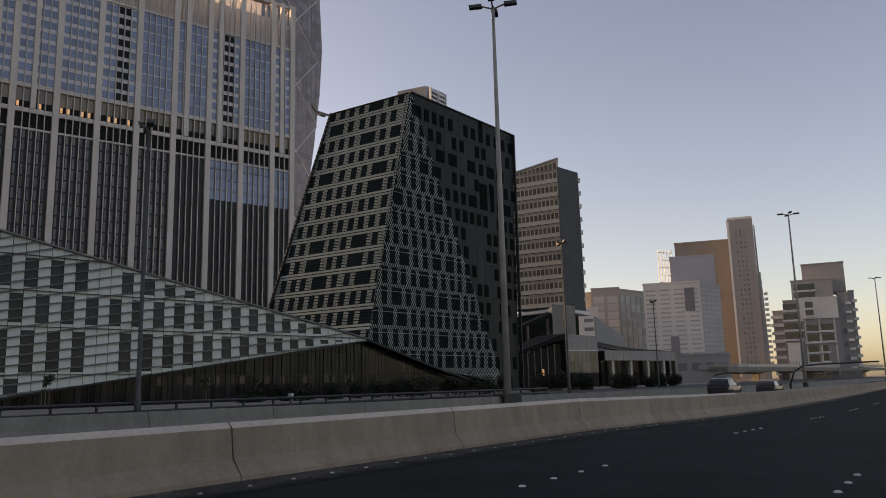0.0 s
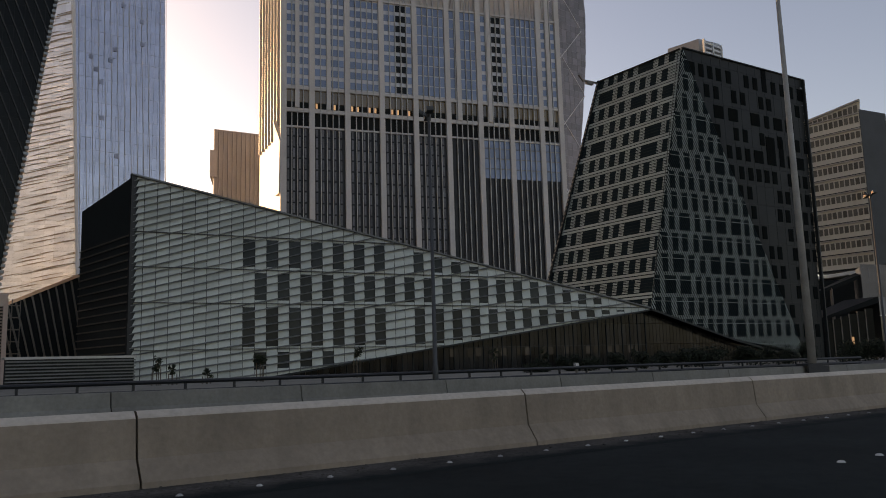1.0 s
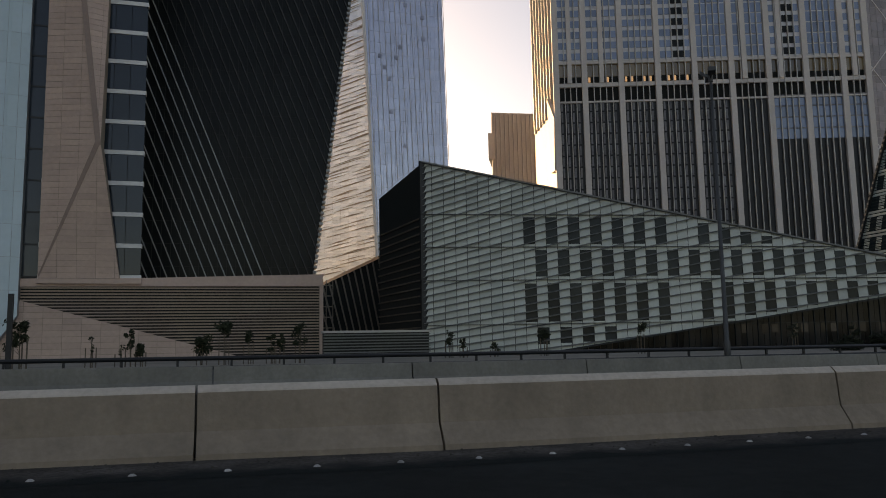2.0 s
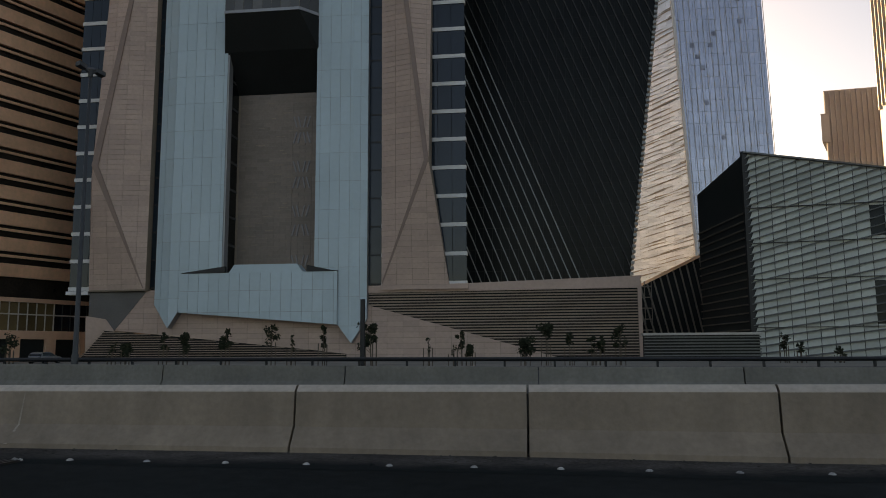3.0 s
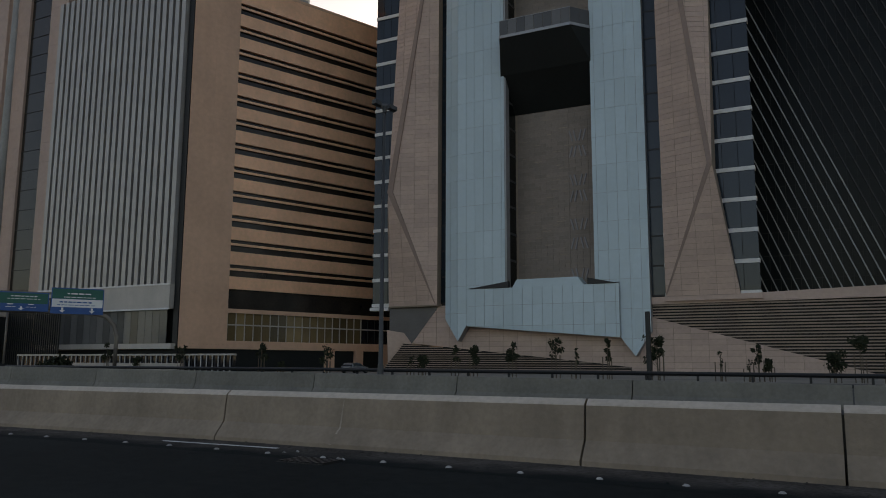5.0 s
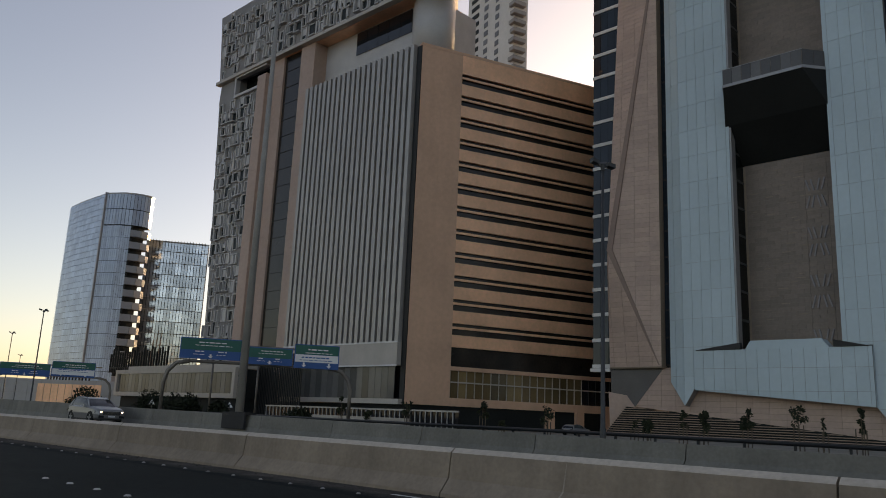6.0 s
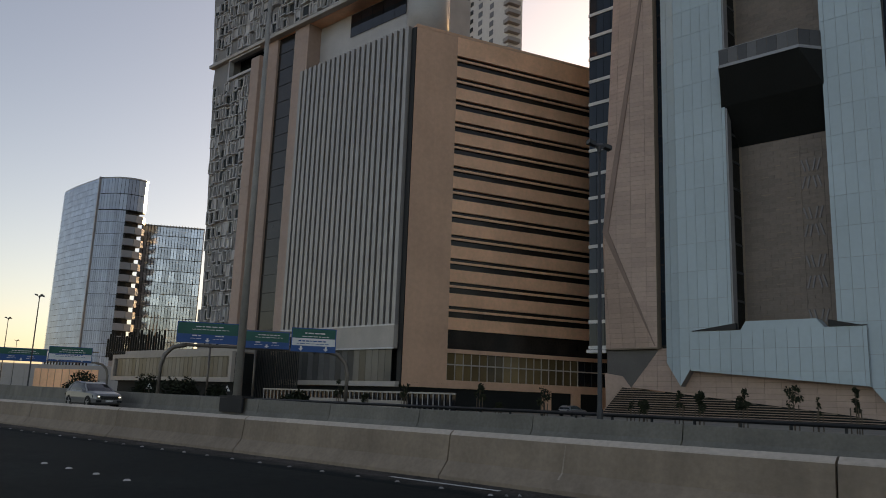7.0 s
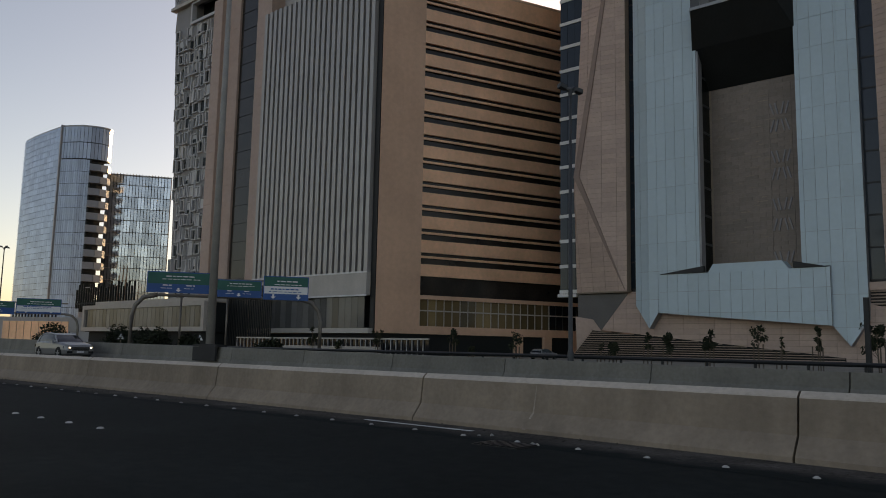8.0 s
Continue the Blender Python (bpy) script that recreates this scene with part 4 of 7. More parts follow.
# front: the hatched triangle and the darker wall beside it
fm = face(101.6, 82.0, 46.6, -3.7)
tri = [(0.0, 9.15), (20.0, 4.1), (33.5, 2.3), (40.3, 0.0), (12.2, BZ)]
dk = [(12.2, BZ), (40.3, 0.0), (45.8, 0.0), (46.8, BZ)]
twin, dwin, hatch, dim = Heap(), Heap(), Heap(), Heap()
z, k, made = 4.6, 0, 0
piers, bays = [], []                           # stretches of each storey with pale blades, and with dark ones over windows
while z < BZ + 3:
    x, edges = 0.4 + br.uniform(0.0, 1.4), [-2.0]
    while x < 47:
        w = 2.6 if br.random() < 0.14 else 1.35
        edges += [x, x + w]
        c = cell(tri, x, x + w, z, z + 3.0)
        if z < BZ - 2 and len(c) > 2 and area(c) > 0.8:
            if made < 110:
                Heap().prism(c, -0.10, 0).part("window_pane", "matt_black", blk, m=fm)
                made += 1
            else:
                twin.prism(c, -0.10, 0)
        if br.random() < 0.72:
            c = cell(dk, x + 0.3, x + 0.3 + w, z - 0.2, z + (5.3 if br.random() < 0.06 else 2.2))
            if z < BZ - 2 and len(c) > 2 and area(c) > 1.5:
                dwin.prism(c, -0.08, 0.05)
        x += w + br.choice((1.0, 1.2, 1.4))
    edges.append(50.0)
    piers += [(a, b, z, z + 3.0) for a, b in zip(edges[0::2], edges[1::2])]
    bays += [(a, b, z, z + 3.0) for a, b in zip(edges[1::2], edges[2::2])]
    piers.append((-2.0, 50.0, z - 0.6, z))
    z += floor
    k += 1
piers.append((-2.0, 50.0, 0.0, 4.0))
tiles(blk, "hatched_panel", tri, 1.25, 0.9, 0.05, "matt_black", None, 0.06, 0, m=fm)
twin.part("window_field", "matt_black", blk, m=fm, kind="stuff")
dwin.part("window_field", "matt_black", blk, m=fm, kind="stuff")
tiles(blk, "dark_panel", dk, 2.5, 3.6, 0.06, "dark_wall", lambda x, z: 0.05, 0.05, 40, m=fm)
for k in range(180):
    # slanted thin blades, dark ones over the windows
    c0 = -30 + k * 0.53
    blade = clip(clip(tri, 1.0, 0.55, c0 + 0.17), -1.0, -0.55, -c0)
    if len(blade) < 3:
        continue
    lo, hi = min(p[0] for p in blade), max(p[0] for p in blade)
    for target, spans in ((hatch, piers), (dim, bays)):
        for a, b, z0, z1 in spans:
            if b < lo or a > hi:
                continue
            poly = cell(blade, a, b, z0, z1)
            if len(poly) > 2 and area(poly) > 0.01:
                target.prism(poly, -0.15, -0.11)
dim.part("dark_blade", "louvre_slat", blk, m=fm, kind="stuff")
hatch.part("slanted_blade", "pale_strip", blk, m=fm, kind="stuff")
hb = Heap()
z = 3.3
while z < BZ:
    c = cell(tri, -1, 60, z - 0.03, z + 0.03)
    if len(c) > 2:
        hb.prism(c, -0.17, -0.1)
    z += floor
hb.part("floor_band", "pale_strip", blk, m=fm, kind="stuff")
rim = Heap()
rim.bar((12.2, -0.1, BZ + 0.1), (47.0, -0.1, BZ + 0.1), 0.2, 0.4)
rim.bar((46.6, -0.3, 0.0), (46.9, -0.3, BZ), 0.35, 0.6)
rim.bar((-0.1, -0.2, 9.1), (20.0, -0.2, 4.0), 0.3, 0.5)
rim.bar((20.0, -0.2, 4.0), (40.3, -0.2, 0.1), 0.3, 0.5)
rim.part("edge_trim", "charcoal", blk, m=fm)
Heap().flat([(126.2, 86.0), (132.0, 85.3), (134, 95), (125.2, 92.5)], BZ - 0.5, 62.2).part("penthouse", "grey_metal", blk)
for k in range(6):
    piece("screen_blade", "white", blk, 126.3, 132.1, 85.0, 85.3, BZ + 0.6 + k * 0.95, BZ + 1.0 + k * 0.95)
for x in (126.2, 129.0, 131.8):
    piece("screen_post", "white", blk, x, x + 0.3, 84.8, 85.2, BZ - 0.4, 61.8)
arm = Heap().bar((109.6, 101.0, BZ - 0.4), (114.5, 101.0, BZ - 0.2), 0.3, 0.3).bar((109.6, 101.0, BZ - 0.6), (108.4, 101.0, BZ + 0.5), 0.3, 0.3).box(110.5, 112.2, 100.8, 101.4, BZ - 0.9, BZ - 0.4)
arm.part("cleaning_crane", "steel", blk)

# glazed hall under the wedge and the black building
gh = thing("glazed_hall", "brown glass hall under sloping eaves", "building", (100, 88, 0))
Heap().flat([(40.5, 93.0), (102.5, 83.5), (122.0, 82.0), (143.0, 81.0), (143, 100), (40.5, 100)], 0.0, 0.4).part("floor_slab", "soffit", gh)
hm = face(40.0, 93.0, 62.0, -9.6)
hpoly = [(0.0, 0.3), (62.5, 0.3), (62.5, 8.6), (60.0, 8.4)]
tiles(gh, "glass_panel", hpoly, 0.8, 3.3, 0.05, "glass_hall", None, 0.06, 120, m=hm)
hall_bars = Heap()
for k in range(40):
    x = 1.6 * k
    hall_bars.box(x - 0.05, x + 0.05, -0.2, 0.0, 0.3, max(0.5, 0.3 + x * 0.132))
hall_bars.box(24, 62.5, -0.22, 0.0, 3.5, 3.62)
hall_bars.part("mullion", "charcoal", gh, m=hm, kind="stuff")
for k in range(26):
    if k % 3 != 1:
        # panes added to paint the warm reflection along the hall's foot
        piece("lobby_pane", "dim_reflection", gh, 26.5 + k * 1.4, 27.4 + k * 1.4, -0.09, -0.065, 2.3, 3.45, hm)
hm2 = face(101.8, 83.4, 41.2, -2.6)
tiles(gh, "glass_panel", [(0, 0.3), (39.5, 0.3), (20.0, 4.0), (0.0, 8.7)], 0.8, 3.3, 0.07, "glass_hall", None, 0.06, 40, m=hm2)
Heap().prism([(0, 0.3), (62.5, 0.3), (62.5, 8.5)], 3.0, 3.3).part("back_wall", "brown_stone", gh, m=hm)
Heap().prism([(0, 0.3), (39.5, 0.3), (20.0, 4.0), (0.0, 8.7)], 3.0, 3.3).part("back_wall", "brown_stone", gh, m=hm2)

# ---- tall tower with vertical tan fins ----
TX, TYY = 110.5, 240.0
tm = face(TX, TYY, 100.5, -32.0)
TLEN = 106.0
fin_tower = thing("finned_tower", "tall tan tower with vertical fins and dark glass", "building", (TX, TYY, 0))
Heap().prism([(0.3, 0.0), (TLEN - 0.3, 0.0), (TLEN - 0.3, 134.0), (0.3, 134.0)], 1.2, 12).part("body", "soffit", fin_tower, m=tm)
Heap().flat([(TX + 7.2, TYY + 35), (TX + 3.5, TYY + 10), (TX + 104, TYY - 22), (TX + 110, TYY + 10)], 0.0, 150.0).part("rear_body", "tower_stone", fin_tower)
MAIN = [-0.2] + [9.7 + 12.6 * k for k in range(8)] + [106.2]
EXTRA = [4.6, 15.6, 64.4, 76.8, 101.8]           # narrow piers above the recessed storeys only
dkg, sp, bw, gw, flr = Heap(), Heap(), Heap(), Heap(), Heap()
for b, (pa, pb_) in enumerate(zip(MAIN, MAIN[1:])):
    x0, x1 = pa + 1.0, pb_ - 1.0
    n = max(2, round((x1 - x0) / 2.1))
    w = (x1 - x0) / n
    z = 98.2
    while z < 133:
        for k in range(n):
            a, c = x0 + k * w + 0.2, x0 + (k + 1) * w - 0.2
            open_loggia = b in (3, 6) and k in (n // 2, n // 2 + 1)
            tall = 3.4 if b in (4, 5, 7) else 2.4
            (gw if open_loggia else bw).box(a, c, 0.55 if not open_loggia else 0.5, 0.7, z + 0.7, z + 0.7 + tall)
        sp.box(x0, x1, 0.72, 0.95, z, z + 3.9)
        z += 3.9
    dkg.box(x0, x1, 0.85, 1.0, 2.0, 84.0)
    z = 30.0
    while z < 83:
        if b >= 6 and z > 67:
            bw.box(x0, x1, 0.6, 0.7, z, z + 3.5)
            flr.box(x0, x1, 0.45, 0.6, z + 3.5, z + 3.8)
        elif b < 5:
            for k in range(n):
                flr.box(x0 + k * w + 0.5, x0 + k * w + 0.5 + w * 0.3, 0.6, 0.8, z, z + 3.3)
        z += 3.9
    # fins, slab edges, warm windows of the recessed storey
    for k in range(1, n):
        piece("fin", "tan_fin", fin_tower, x0 + k * w - 0.13, x0 + k * w + 0.13, -0.1, 0.55, 2.0, 148.0, tm)
    for z0, z1 in ((89.0, 90.4), (83.4, 84.0), (97.2, 98.2), (133.0, 133.8)):
        piece("slab_edge", "tower_stone", fin_tower, x0, x1, 0.1, 1.0, z0, z1, tm)
    piece("crown_beam", "tower_stone", fin_tower, x0, x1, 0.5, 3.0, 151.0, 152.0, tm)
    # warm glow inside the recessed storey is put into this backing's colour
    piece("recess_back", "glass_warm_tint", fin_tower, x0, x1, 0.9, 1.0, 92.8, 97.2, tm)
    if b < 4 and b:
        for k in range(n):
            if (b * 5 + k) % 3:
                piece("lit_window", "room_light", fin_tower, x0 + k * w + 0.4, x0 + k * w + 1.1, 0.8, 0.88, 90.8, 92.6, tm)
sp.part("spandrel_field", "spandrel", fin_tower, m=tm, kind="stuff")
bw.part("blue_window", "glass_blue", fin_tower, m=tm, kind="stuff")
gw.part("open_loggia", "black_glass", fin_tower, m=tm, kind="stuff")
flr.part("drawn_blind", "blind", fin_tower, m=tm, kind="stuff")
dkg.part("dark_glazing", "haze_glass", fin_tower, m=tm)
for x in MAIN:
    piece("pilaster", "tower_stone", fin_tower, x - 0.95, x + 0.95, -0.3, 1.2, 0.0, 152.0, tm)
for x in EXTRA:
    piece("narrow_pier", "tower_stone", fin_tower, x - 0.75, x + 0.75, -0.28, 0.9, 90.4, 152.0, tm)
# side wall towards the sun, with its angled corner blade
sm = face(TX + 6.6, TYY + 36.0, -6.6, -36.0)
SL = math.hypot(6.6, 36.0)
side = Heap()
side.prism([(0, 0), (SL, 0), (SL, 152), (0, 152)], 0.0, 1.0)
side.part("side_wall", "tower_stone", fin_tower, m=sm)
for k in range(7):
    piece("side_fin", "tan_fin", fin_tower, 2 + k * 4.6, 2.6 + k * 4.6, -0.8, 0.0, 82.0, 150.0, sm)
Heap().prism([(SL - 5.5, 60), (SL - 0.5, 60), (SL + 0.8, 78), (SL - 9, 88)], -1.6, 0.0).part("corner_blade", "tower_stone", fin_tower, m=sm)
# crown lattice behind the fins
cr = Heap()
for b in range(int(TLEN / 2.3)):
    cr.bar((b * 2.3 + 0.4, 2.5, 134.5), (b * 2.3 + (1.6 if b % 2 else -0.6), 2.5, 150.5), 0.35, 0.4)
cr.part("crown_lattice", "tower_stone", fin_tower, m=tm, kind="stuff")

# curved glass tower behind it
ct = thing("curved_tower", "grey glass tower with curved outline and diagonal lines", "building", (360, 330, 0))
cp = [(300.0, 0.0), (331.0, 60.0), (338.0, 110.0), (345.0, 150.0), (350.0, 185.0), (352.0, 215.0), (349.5, 250.0), (342.0, 300.0), (300.0, 300.0)]
Heap().prism(cp, 320.0, 365.0).part("body", "grey_metal", ct)
tiles(ct, "glass_panel", cp, 4.0, 4.2, 0.25, "smoke_glass", lambda x, z: 319.9, 0.1, 60, x_from=298, z_from=0)
cd = Heap()
for k in range(6):
    z = 80 + k * 42
    cd.bar((320, 319.6, z + 30), (346, 319.6, z), 0.4, 0.3).bar((320, 319.6, z - 32), (347, 319.6, z - 2), 0.4, 0.3)
cd.part("diagonal_line", "spandrel", ct)

# copper-coloured block behind the finned tower
cb = thing("copper_block", "copper-coloured ribbed block in the distance", "building", (125, 330, 0))
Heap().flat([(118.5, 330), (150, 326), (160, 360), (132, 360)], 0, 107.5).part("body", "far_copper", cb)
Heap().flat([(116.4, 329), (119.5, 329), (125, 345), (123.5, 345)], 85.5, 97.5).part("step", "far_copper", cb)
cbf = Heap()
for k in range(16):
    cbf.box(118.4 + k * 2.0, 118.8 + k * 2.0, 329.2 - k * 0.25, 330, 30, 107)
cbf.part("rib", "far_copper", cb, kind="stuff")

# ---- banded slab building and the station ----
slab = thing("banded_slab", "narrow office slab with tan window bands", "building", (202, 98, 0))
sa = face(200.8, 108.0, 1.0, -15.6)
SLEN = 15.7
Heap().flat([(202.0, 92.6), (209.0, 89.2), (212.0, 106.0), (201.2, 108.0)], 22.0, 62.0).part("body", "charcoal", slab)
z = 22.5
while z < 61:
    piece("spandrel", "tan_spandrel", slab, -0.2, SLEN, -0.05, 0.4, z, z + 3.75, sa)
    piece("slab_edge", "tan_concrete", slab, -0.2, SLEN, -0.45, 0.4, z + 3.45, z + 3.7, sa)
    # dark strip: the shade of the joint between floors, painted
    piece("shadow_gap", "soffit", slab, -0.2, SLEN, -0.04, 0.3, z + 3.75, z + 4.0, sa)
    for k in range(12):
        piece("window_pane", "slab_glass", slab, 0.2 + k * 1.3, 1.15 + k * 1.3, -0.12, 0.0, z + 1.2, z + 2.9, sa)
    z += 4.0
Heap().prism([(-0.5, 61.5), (SLEN, 61.5), (SLEN + 0.4, 65.4), (-0.5, 62.8)], -0.05, 0.5).part("parapet", "tan_spandrel", slab, m=sa)
Heap().prism([(-0.5, 62.5), (SLEN + 0.4, 65.1), (SLEN + 0.4, 65.6), (-0.5, 63.0)], -0.5, 0.5).part("roof_edge", "tan_concrete", slab, m=sa)
for k in range(2, 12):
    piece("window_pane", "slab_glass", slab, 0.2 + k * 1.3, 1.15 + k * 1.3, -0.12, 0.0, 61.9, 62.4 + k * 0.17, sa)
sb = face(201.8, 92.4, 6.9, -3.5)
Heap().prism([(0, 22), (7.7, 21.0), (7.5, 62.0), (0.0, 63.0)], -0.25, 0.5).part("gable", "dark_rib", slab, m=sb)
for k in range(10):
    piece("balcony", "fin", slab, 7.3, 8.2, -0.4, 1.6, 24 + k * 3.9, 25.3 + k * 3.9, sb)
Heap().hexa([(199, 112, 20.0), (199, 92, 21.0), (210, 88, 20.0), (212, 108, 20.0), (199, 112, 20.8), (199, 92, 21.9), (210, 88, 21.0), (212, 108, 21.0)]).part("transfer_slab", "white", slab)

pav = thing("corner_pavilion", "glass and concrete pavilion below the slab building", "building", (178, 85, 0))
pvm = face(172.7, 79.2, 9.4, -4.2)
Heap().box(0.1, 10.3, 0.1, 9, 0.2, 11.8).part("block_body", "soffit", pav, m=pvm)
tiles(pav, "wall_panel", [(0, 9.0), (10.3, 9.0), (10.3, 12.3), (0, 12.8)], 1.7, 3.9, 0.05, "pav_panel", None, 0.1, 20, m=pvm, z_from=8.9)
tiles(pav, "glass_panel", [(0, 3.5), (10.3, 3.5), (10.3, 8.8), (0, 8.8)], 1.3, 2.7, 0.06, "slab_glass", None, 0.08, 20, m=pvm, z_from=3.4)
piece("string_course", "white", pav, -0.05, 10.35, -0.14, 0.0, 8.8, 9.0, pvm)
for k in range(6):
    piece("shop_pane", "glass_hall", pav, 0.1 + k * 1.7, 1.7 + k * 1.7, 0.0, 0.1, 0.3, 3.3, pvm)
Heap().hexa([(166.0, 88.5, 8.2), (172.6, 79.1, 11.6), (176, 88, 11.6), (170, 96, 8.2), (166.0, 88.5, 8.8), (172.6, 79.1, 12.9), (176, 88, 12.9), (170, 96, 8.8)]).part("sloping_roof", "soffit", pav)
pwm = face(166.8, 88.0, 5.6, -8.0)
for k in range(6):
    piece("front_pane", "black_glass", pav, k * 1.6, 1.5 + k * 1.6, 0.6, 0.7, 0.3, 8.0 + k * 0.5, pwm)
    piece("front_post", "steel", pav, k * 1.6 - 0.1, k * 1.6 + 0.1, 0.3, 0.6, 0.2, 8.0 + k * 0.5, pwm)
piece("lit_pane", "room_light", pav, 4.9, 5.4, 0.5, 0.58, 2.0, 4.6, pwm)
# dark block added to hide the bright horizon under the raised roof
Heap().flat([(192, 112), (206, 90), (214, 95), (200, 118)], 0.2, 19.8).part("rear_wall", "soffit", pav)
tpm = face(185.2, 88.2, 3.4, -5.2)
Heap().box(0, 6.0, 0.1, 8, 0.2, 21.0).part("lift_tower", "grey_metal", pav, m=tpm)
tiles(pav, "tower_panel", [(0, 10.0), (6.0, 10.0), (6.0, 21.0), (0, 21.5)], 1.5, 3.6, 0.05, "pav_panel", None, 0.08, 12, m=tpm)
Heap().hexa([(176, 100, 13.0), (190, 84, 20.5), (196, 92, 20.5), (184, 106, 13.0), (176, 100, 13.6), (190, 84, 21.6), (196, 92, 21.6), (184, 106, 13.6)]).part("raised_roof", "soffit", pav)
for k in range(3):
    piece("raking_column", "steel", pav, 178 + k * 3.6, 178.5 + k * 3.6, 97.5 - k * 4.0, 98.0 - k * 4.0, 0.2, 14.5 + k * 1.9)

station = thing("metro_station", "low station building with swooping metal roof", "building", (200, 72, 0))
stm = face(186.4, 75.2, 26.3, -9.2)
STL = math.hypot(26.3, 9.2)
Heap().box(0.2, STL, 1.4, 14, 0.2, 6.4).part("body", "soffit", station, m=stm)
for k in range(14):
    piece("glass_bay", "glass_hall", station, 0.3 + k * 1.96, 2.1 + k * 1.96, 1.2, 1.3, 0.3, 6.4, stm)
for k in (2.6, 9.6, 16.4, 23.0):
    piece("column", "tan_concrete", station, k, k + 0.8, -0.3, 0.5, 0.2, 6.5, stm)
piece("end_column", "steel", station, STL - 0.2, STL + 0.9, -0.6, 0.6, 0.2, 9.0, stm)
tiles(station, "fascia_panel", [(-0.4, 6.5), (STL, 6.4), (STL, 8.8), (-0.4, 9.0)], 1.4, 3.0, 0.06, "pav_panel", lambda x, z: -0.6, 0.12, 30, m=stm, z_from=6.3)
Heap().box(-0.4, STL, -0.55, 3, 6.5, 8.8).part("fascia_core", "soffit", station, m=stm)
roof = Heap()
prof = [(0.0, 0.3), (4.0, 1.0), (8.0, 2.2), (11.0, 3.6), (13.5, 5.4)]
for (ya, za), (yb, zb) in zip(prof, prof[1:]):
    roof.hexa([(6.0 - za * 0.8, ya, 8.8 + za - 0.3), (STL - za * 1.2, ya, 8.6 + za * 0.12), (STL - zb * 1.2, yb, 8.6 + zb * 0.12), (6.0 - zb * 0.8, yb, 8.8 + zb - 0.3), (6.0 - za * 0.8, ya, 8.8 + za), (STL - za * 1.2, ya, 8.9 + za * 0.12), (STL - zb * 1.2, yb, 8.9 + zb * 0.12), (6.0 - zb * 0.8, yb, 8.8 + zb)])
roof.part("curved_roof", "charcoal", station, "dark curved seamed roof", m=stm)
for k in range(8):
    x = 6.0 + k * 2.6
    Heap().hexa([(x, 0.3, 9.0), (x + 0.15, 0.3, 9.0), (x + 0.15 - 3, 13.2, 13.6 - k * 0.55), (x - 3, 13.2, 13.6 - k * 0.55), (x, 0.3, 9.2), (x + 0.15, 0.3, 9.2), (x + 0.15 - 3, 13.2, 13.9 - k * 0.55), (x - 3, 13.2, 13.9 - k * 0.55)]).part("roof_seam", "steel", station, m=stm)
tri_m = face(207.0, 85.5, 7.4, -6.0)
Heap().prism([(0, 9.0), (9.6, 9.0), (9.0, 13.6), (0, 19.6)], 0.0, 0.4).part("glass_gable", "far_grey", station, "pale sloping glass gable", m=tri_m)

# ---- distant buildings ----
def block(name, label, az0, az1, dist, top, depth, wall, window, floor_h=4.0, bay=4.0, fill=0.55, base=0.0, turn=0.0, singles=60, material="far_window"):
    """A distant building across two bearings (degrees right of straight ahead), with its window grid."""
    p0 = Vector((dist * math.sin(radians(az0)), dist * math.cos(radians(az0)), 0))
    d1 = dist * (1 + turn)
    p1 = Vector((d1 * math.sin(radians(az1)), d1 * math.cos(radians(az1)), 0))
    t = thing(name, label, "building", (p0 + p1) / 2)
    m = face(p0.x, p0.y, p1.x - p0.x, p1.y - p0.y)
    length = (p1 - p0).length
    Heap().box(0, length, 0, depth, base, top).part("wall", wall, t, m=m)
    Heap().box(-0.3, length + 0.3, -0.3, depth, top, top + 0.8).part("parapet", wall, t, m=m)
    n, h, done = max(1, int(length / bay)), Heap(), 0
    z = base + 4.0
    while z + floor_h * fill < top - 0.5:
        for k in range(n):
            a = length * k / n
            x0, x1 = a + bay * 0.18, a + length / n - bay * 0.18
            if done < singles:
                piece(window, material, t, x0, x1, -0.15, 0.1, z, z + floor_h * fill, m)
                done += 1
            else:
                h.box(x0, x1, -0.15, 0.1, z, z + floor_h * fill)
        z += floor_h
    h.part(window + "_field", material, t, m=m, kind="stuff")
    return t, m, length


# two faces of one glass block; the left one's reflection is painted pale
block("brown_office", "left face of a distant glass office block, reflection painted pale", 67.4, 69.35, 400, 47.0, 30, "far_tan", "window_pane", 4.0, 4.6, 0.85, singles=40, material="far_haze")
block("brown_office_side", "brown right face of a distant glass office block", 69.35, 71.1, 400, 46.2, 30, "far_brown", "window_pane", 4.0, 4.4, 0.88, singles=40, turn=0.05)
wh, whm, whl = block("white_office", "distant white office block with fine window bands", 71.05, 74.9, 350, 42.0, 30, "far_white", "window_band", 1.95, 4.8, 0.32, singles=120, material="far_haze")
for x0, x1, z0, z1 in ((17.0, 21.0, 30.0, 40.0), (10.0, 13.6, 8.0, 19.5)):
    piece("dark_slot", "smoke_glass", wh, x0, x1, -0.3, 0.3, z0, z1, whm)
# grey cladding puts the shade of the white office's side into colour
block("office_shaded_side", "distant side of a white office with its shade painted grey", 74.9, 76.2, 352, 41.0, 30, "far_grey", "window_band", 1.95, 3.0, 0.3, singles=30, turn=0.03, material="far_haze")
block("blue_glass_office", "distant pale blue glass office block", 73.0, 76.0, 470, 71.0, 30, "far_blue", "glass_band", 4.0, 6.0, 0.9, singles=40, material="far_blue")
sc = thing("roof_screen", "open white lattice screen on a far roof", "building", (455, 143, 0))
scm = face(455.0, 146.0, 8.5, -6.0)
sch = Heap()
for k in range(6):
    sch.box(0.2 + k * 2, 0.5 + k * 2, 0, 0.3, 0, 78)
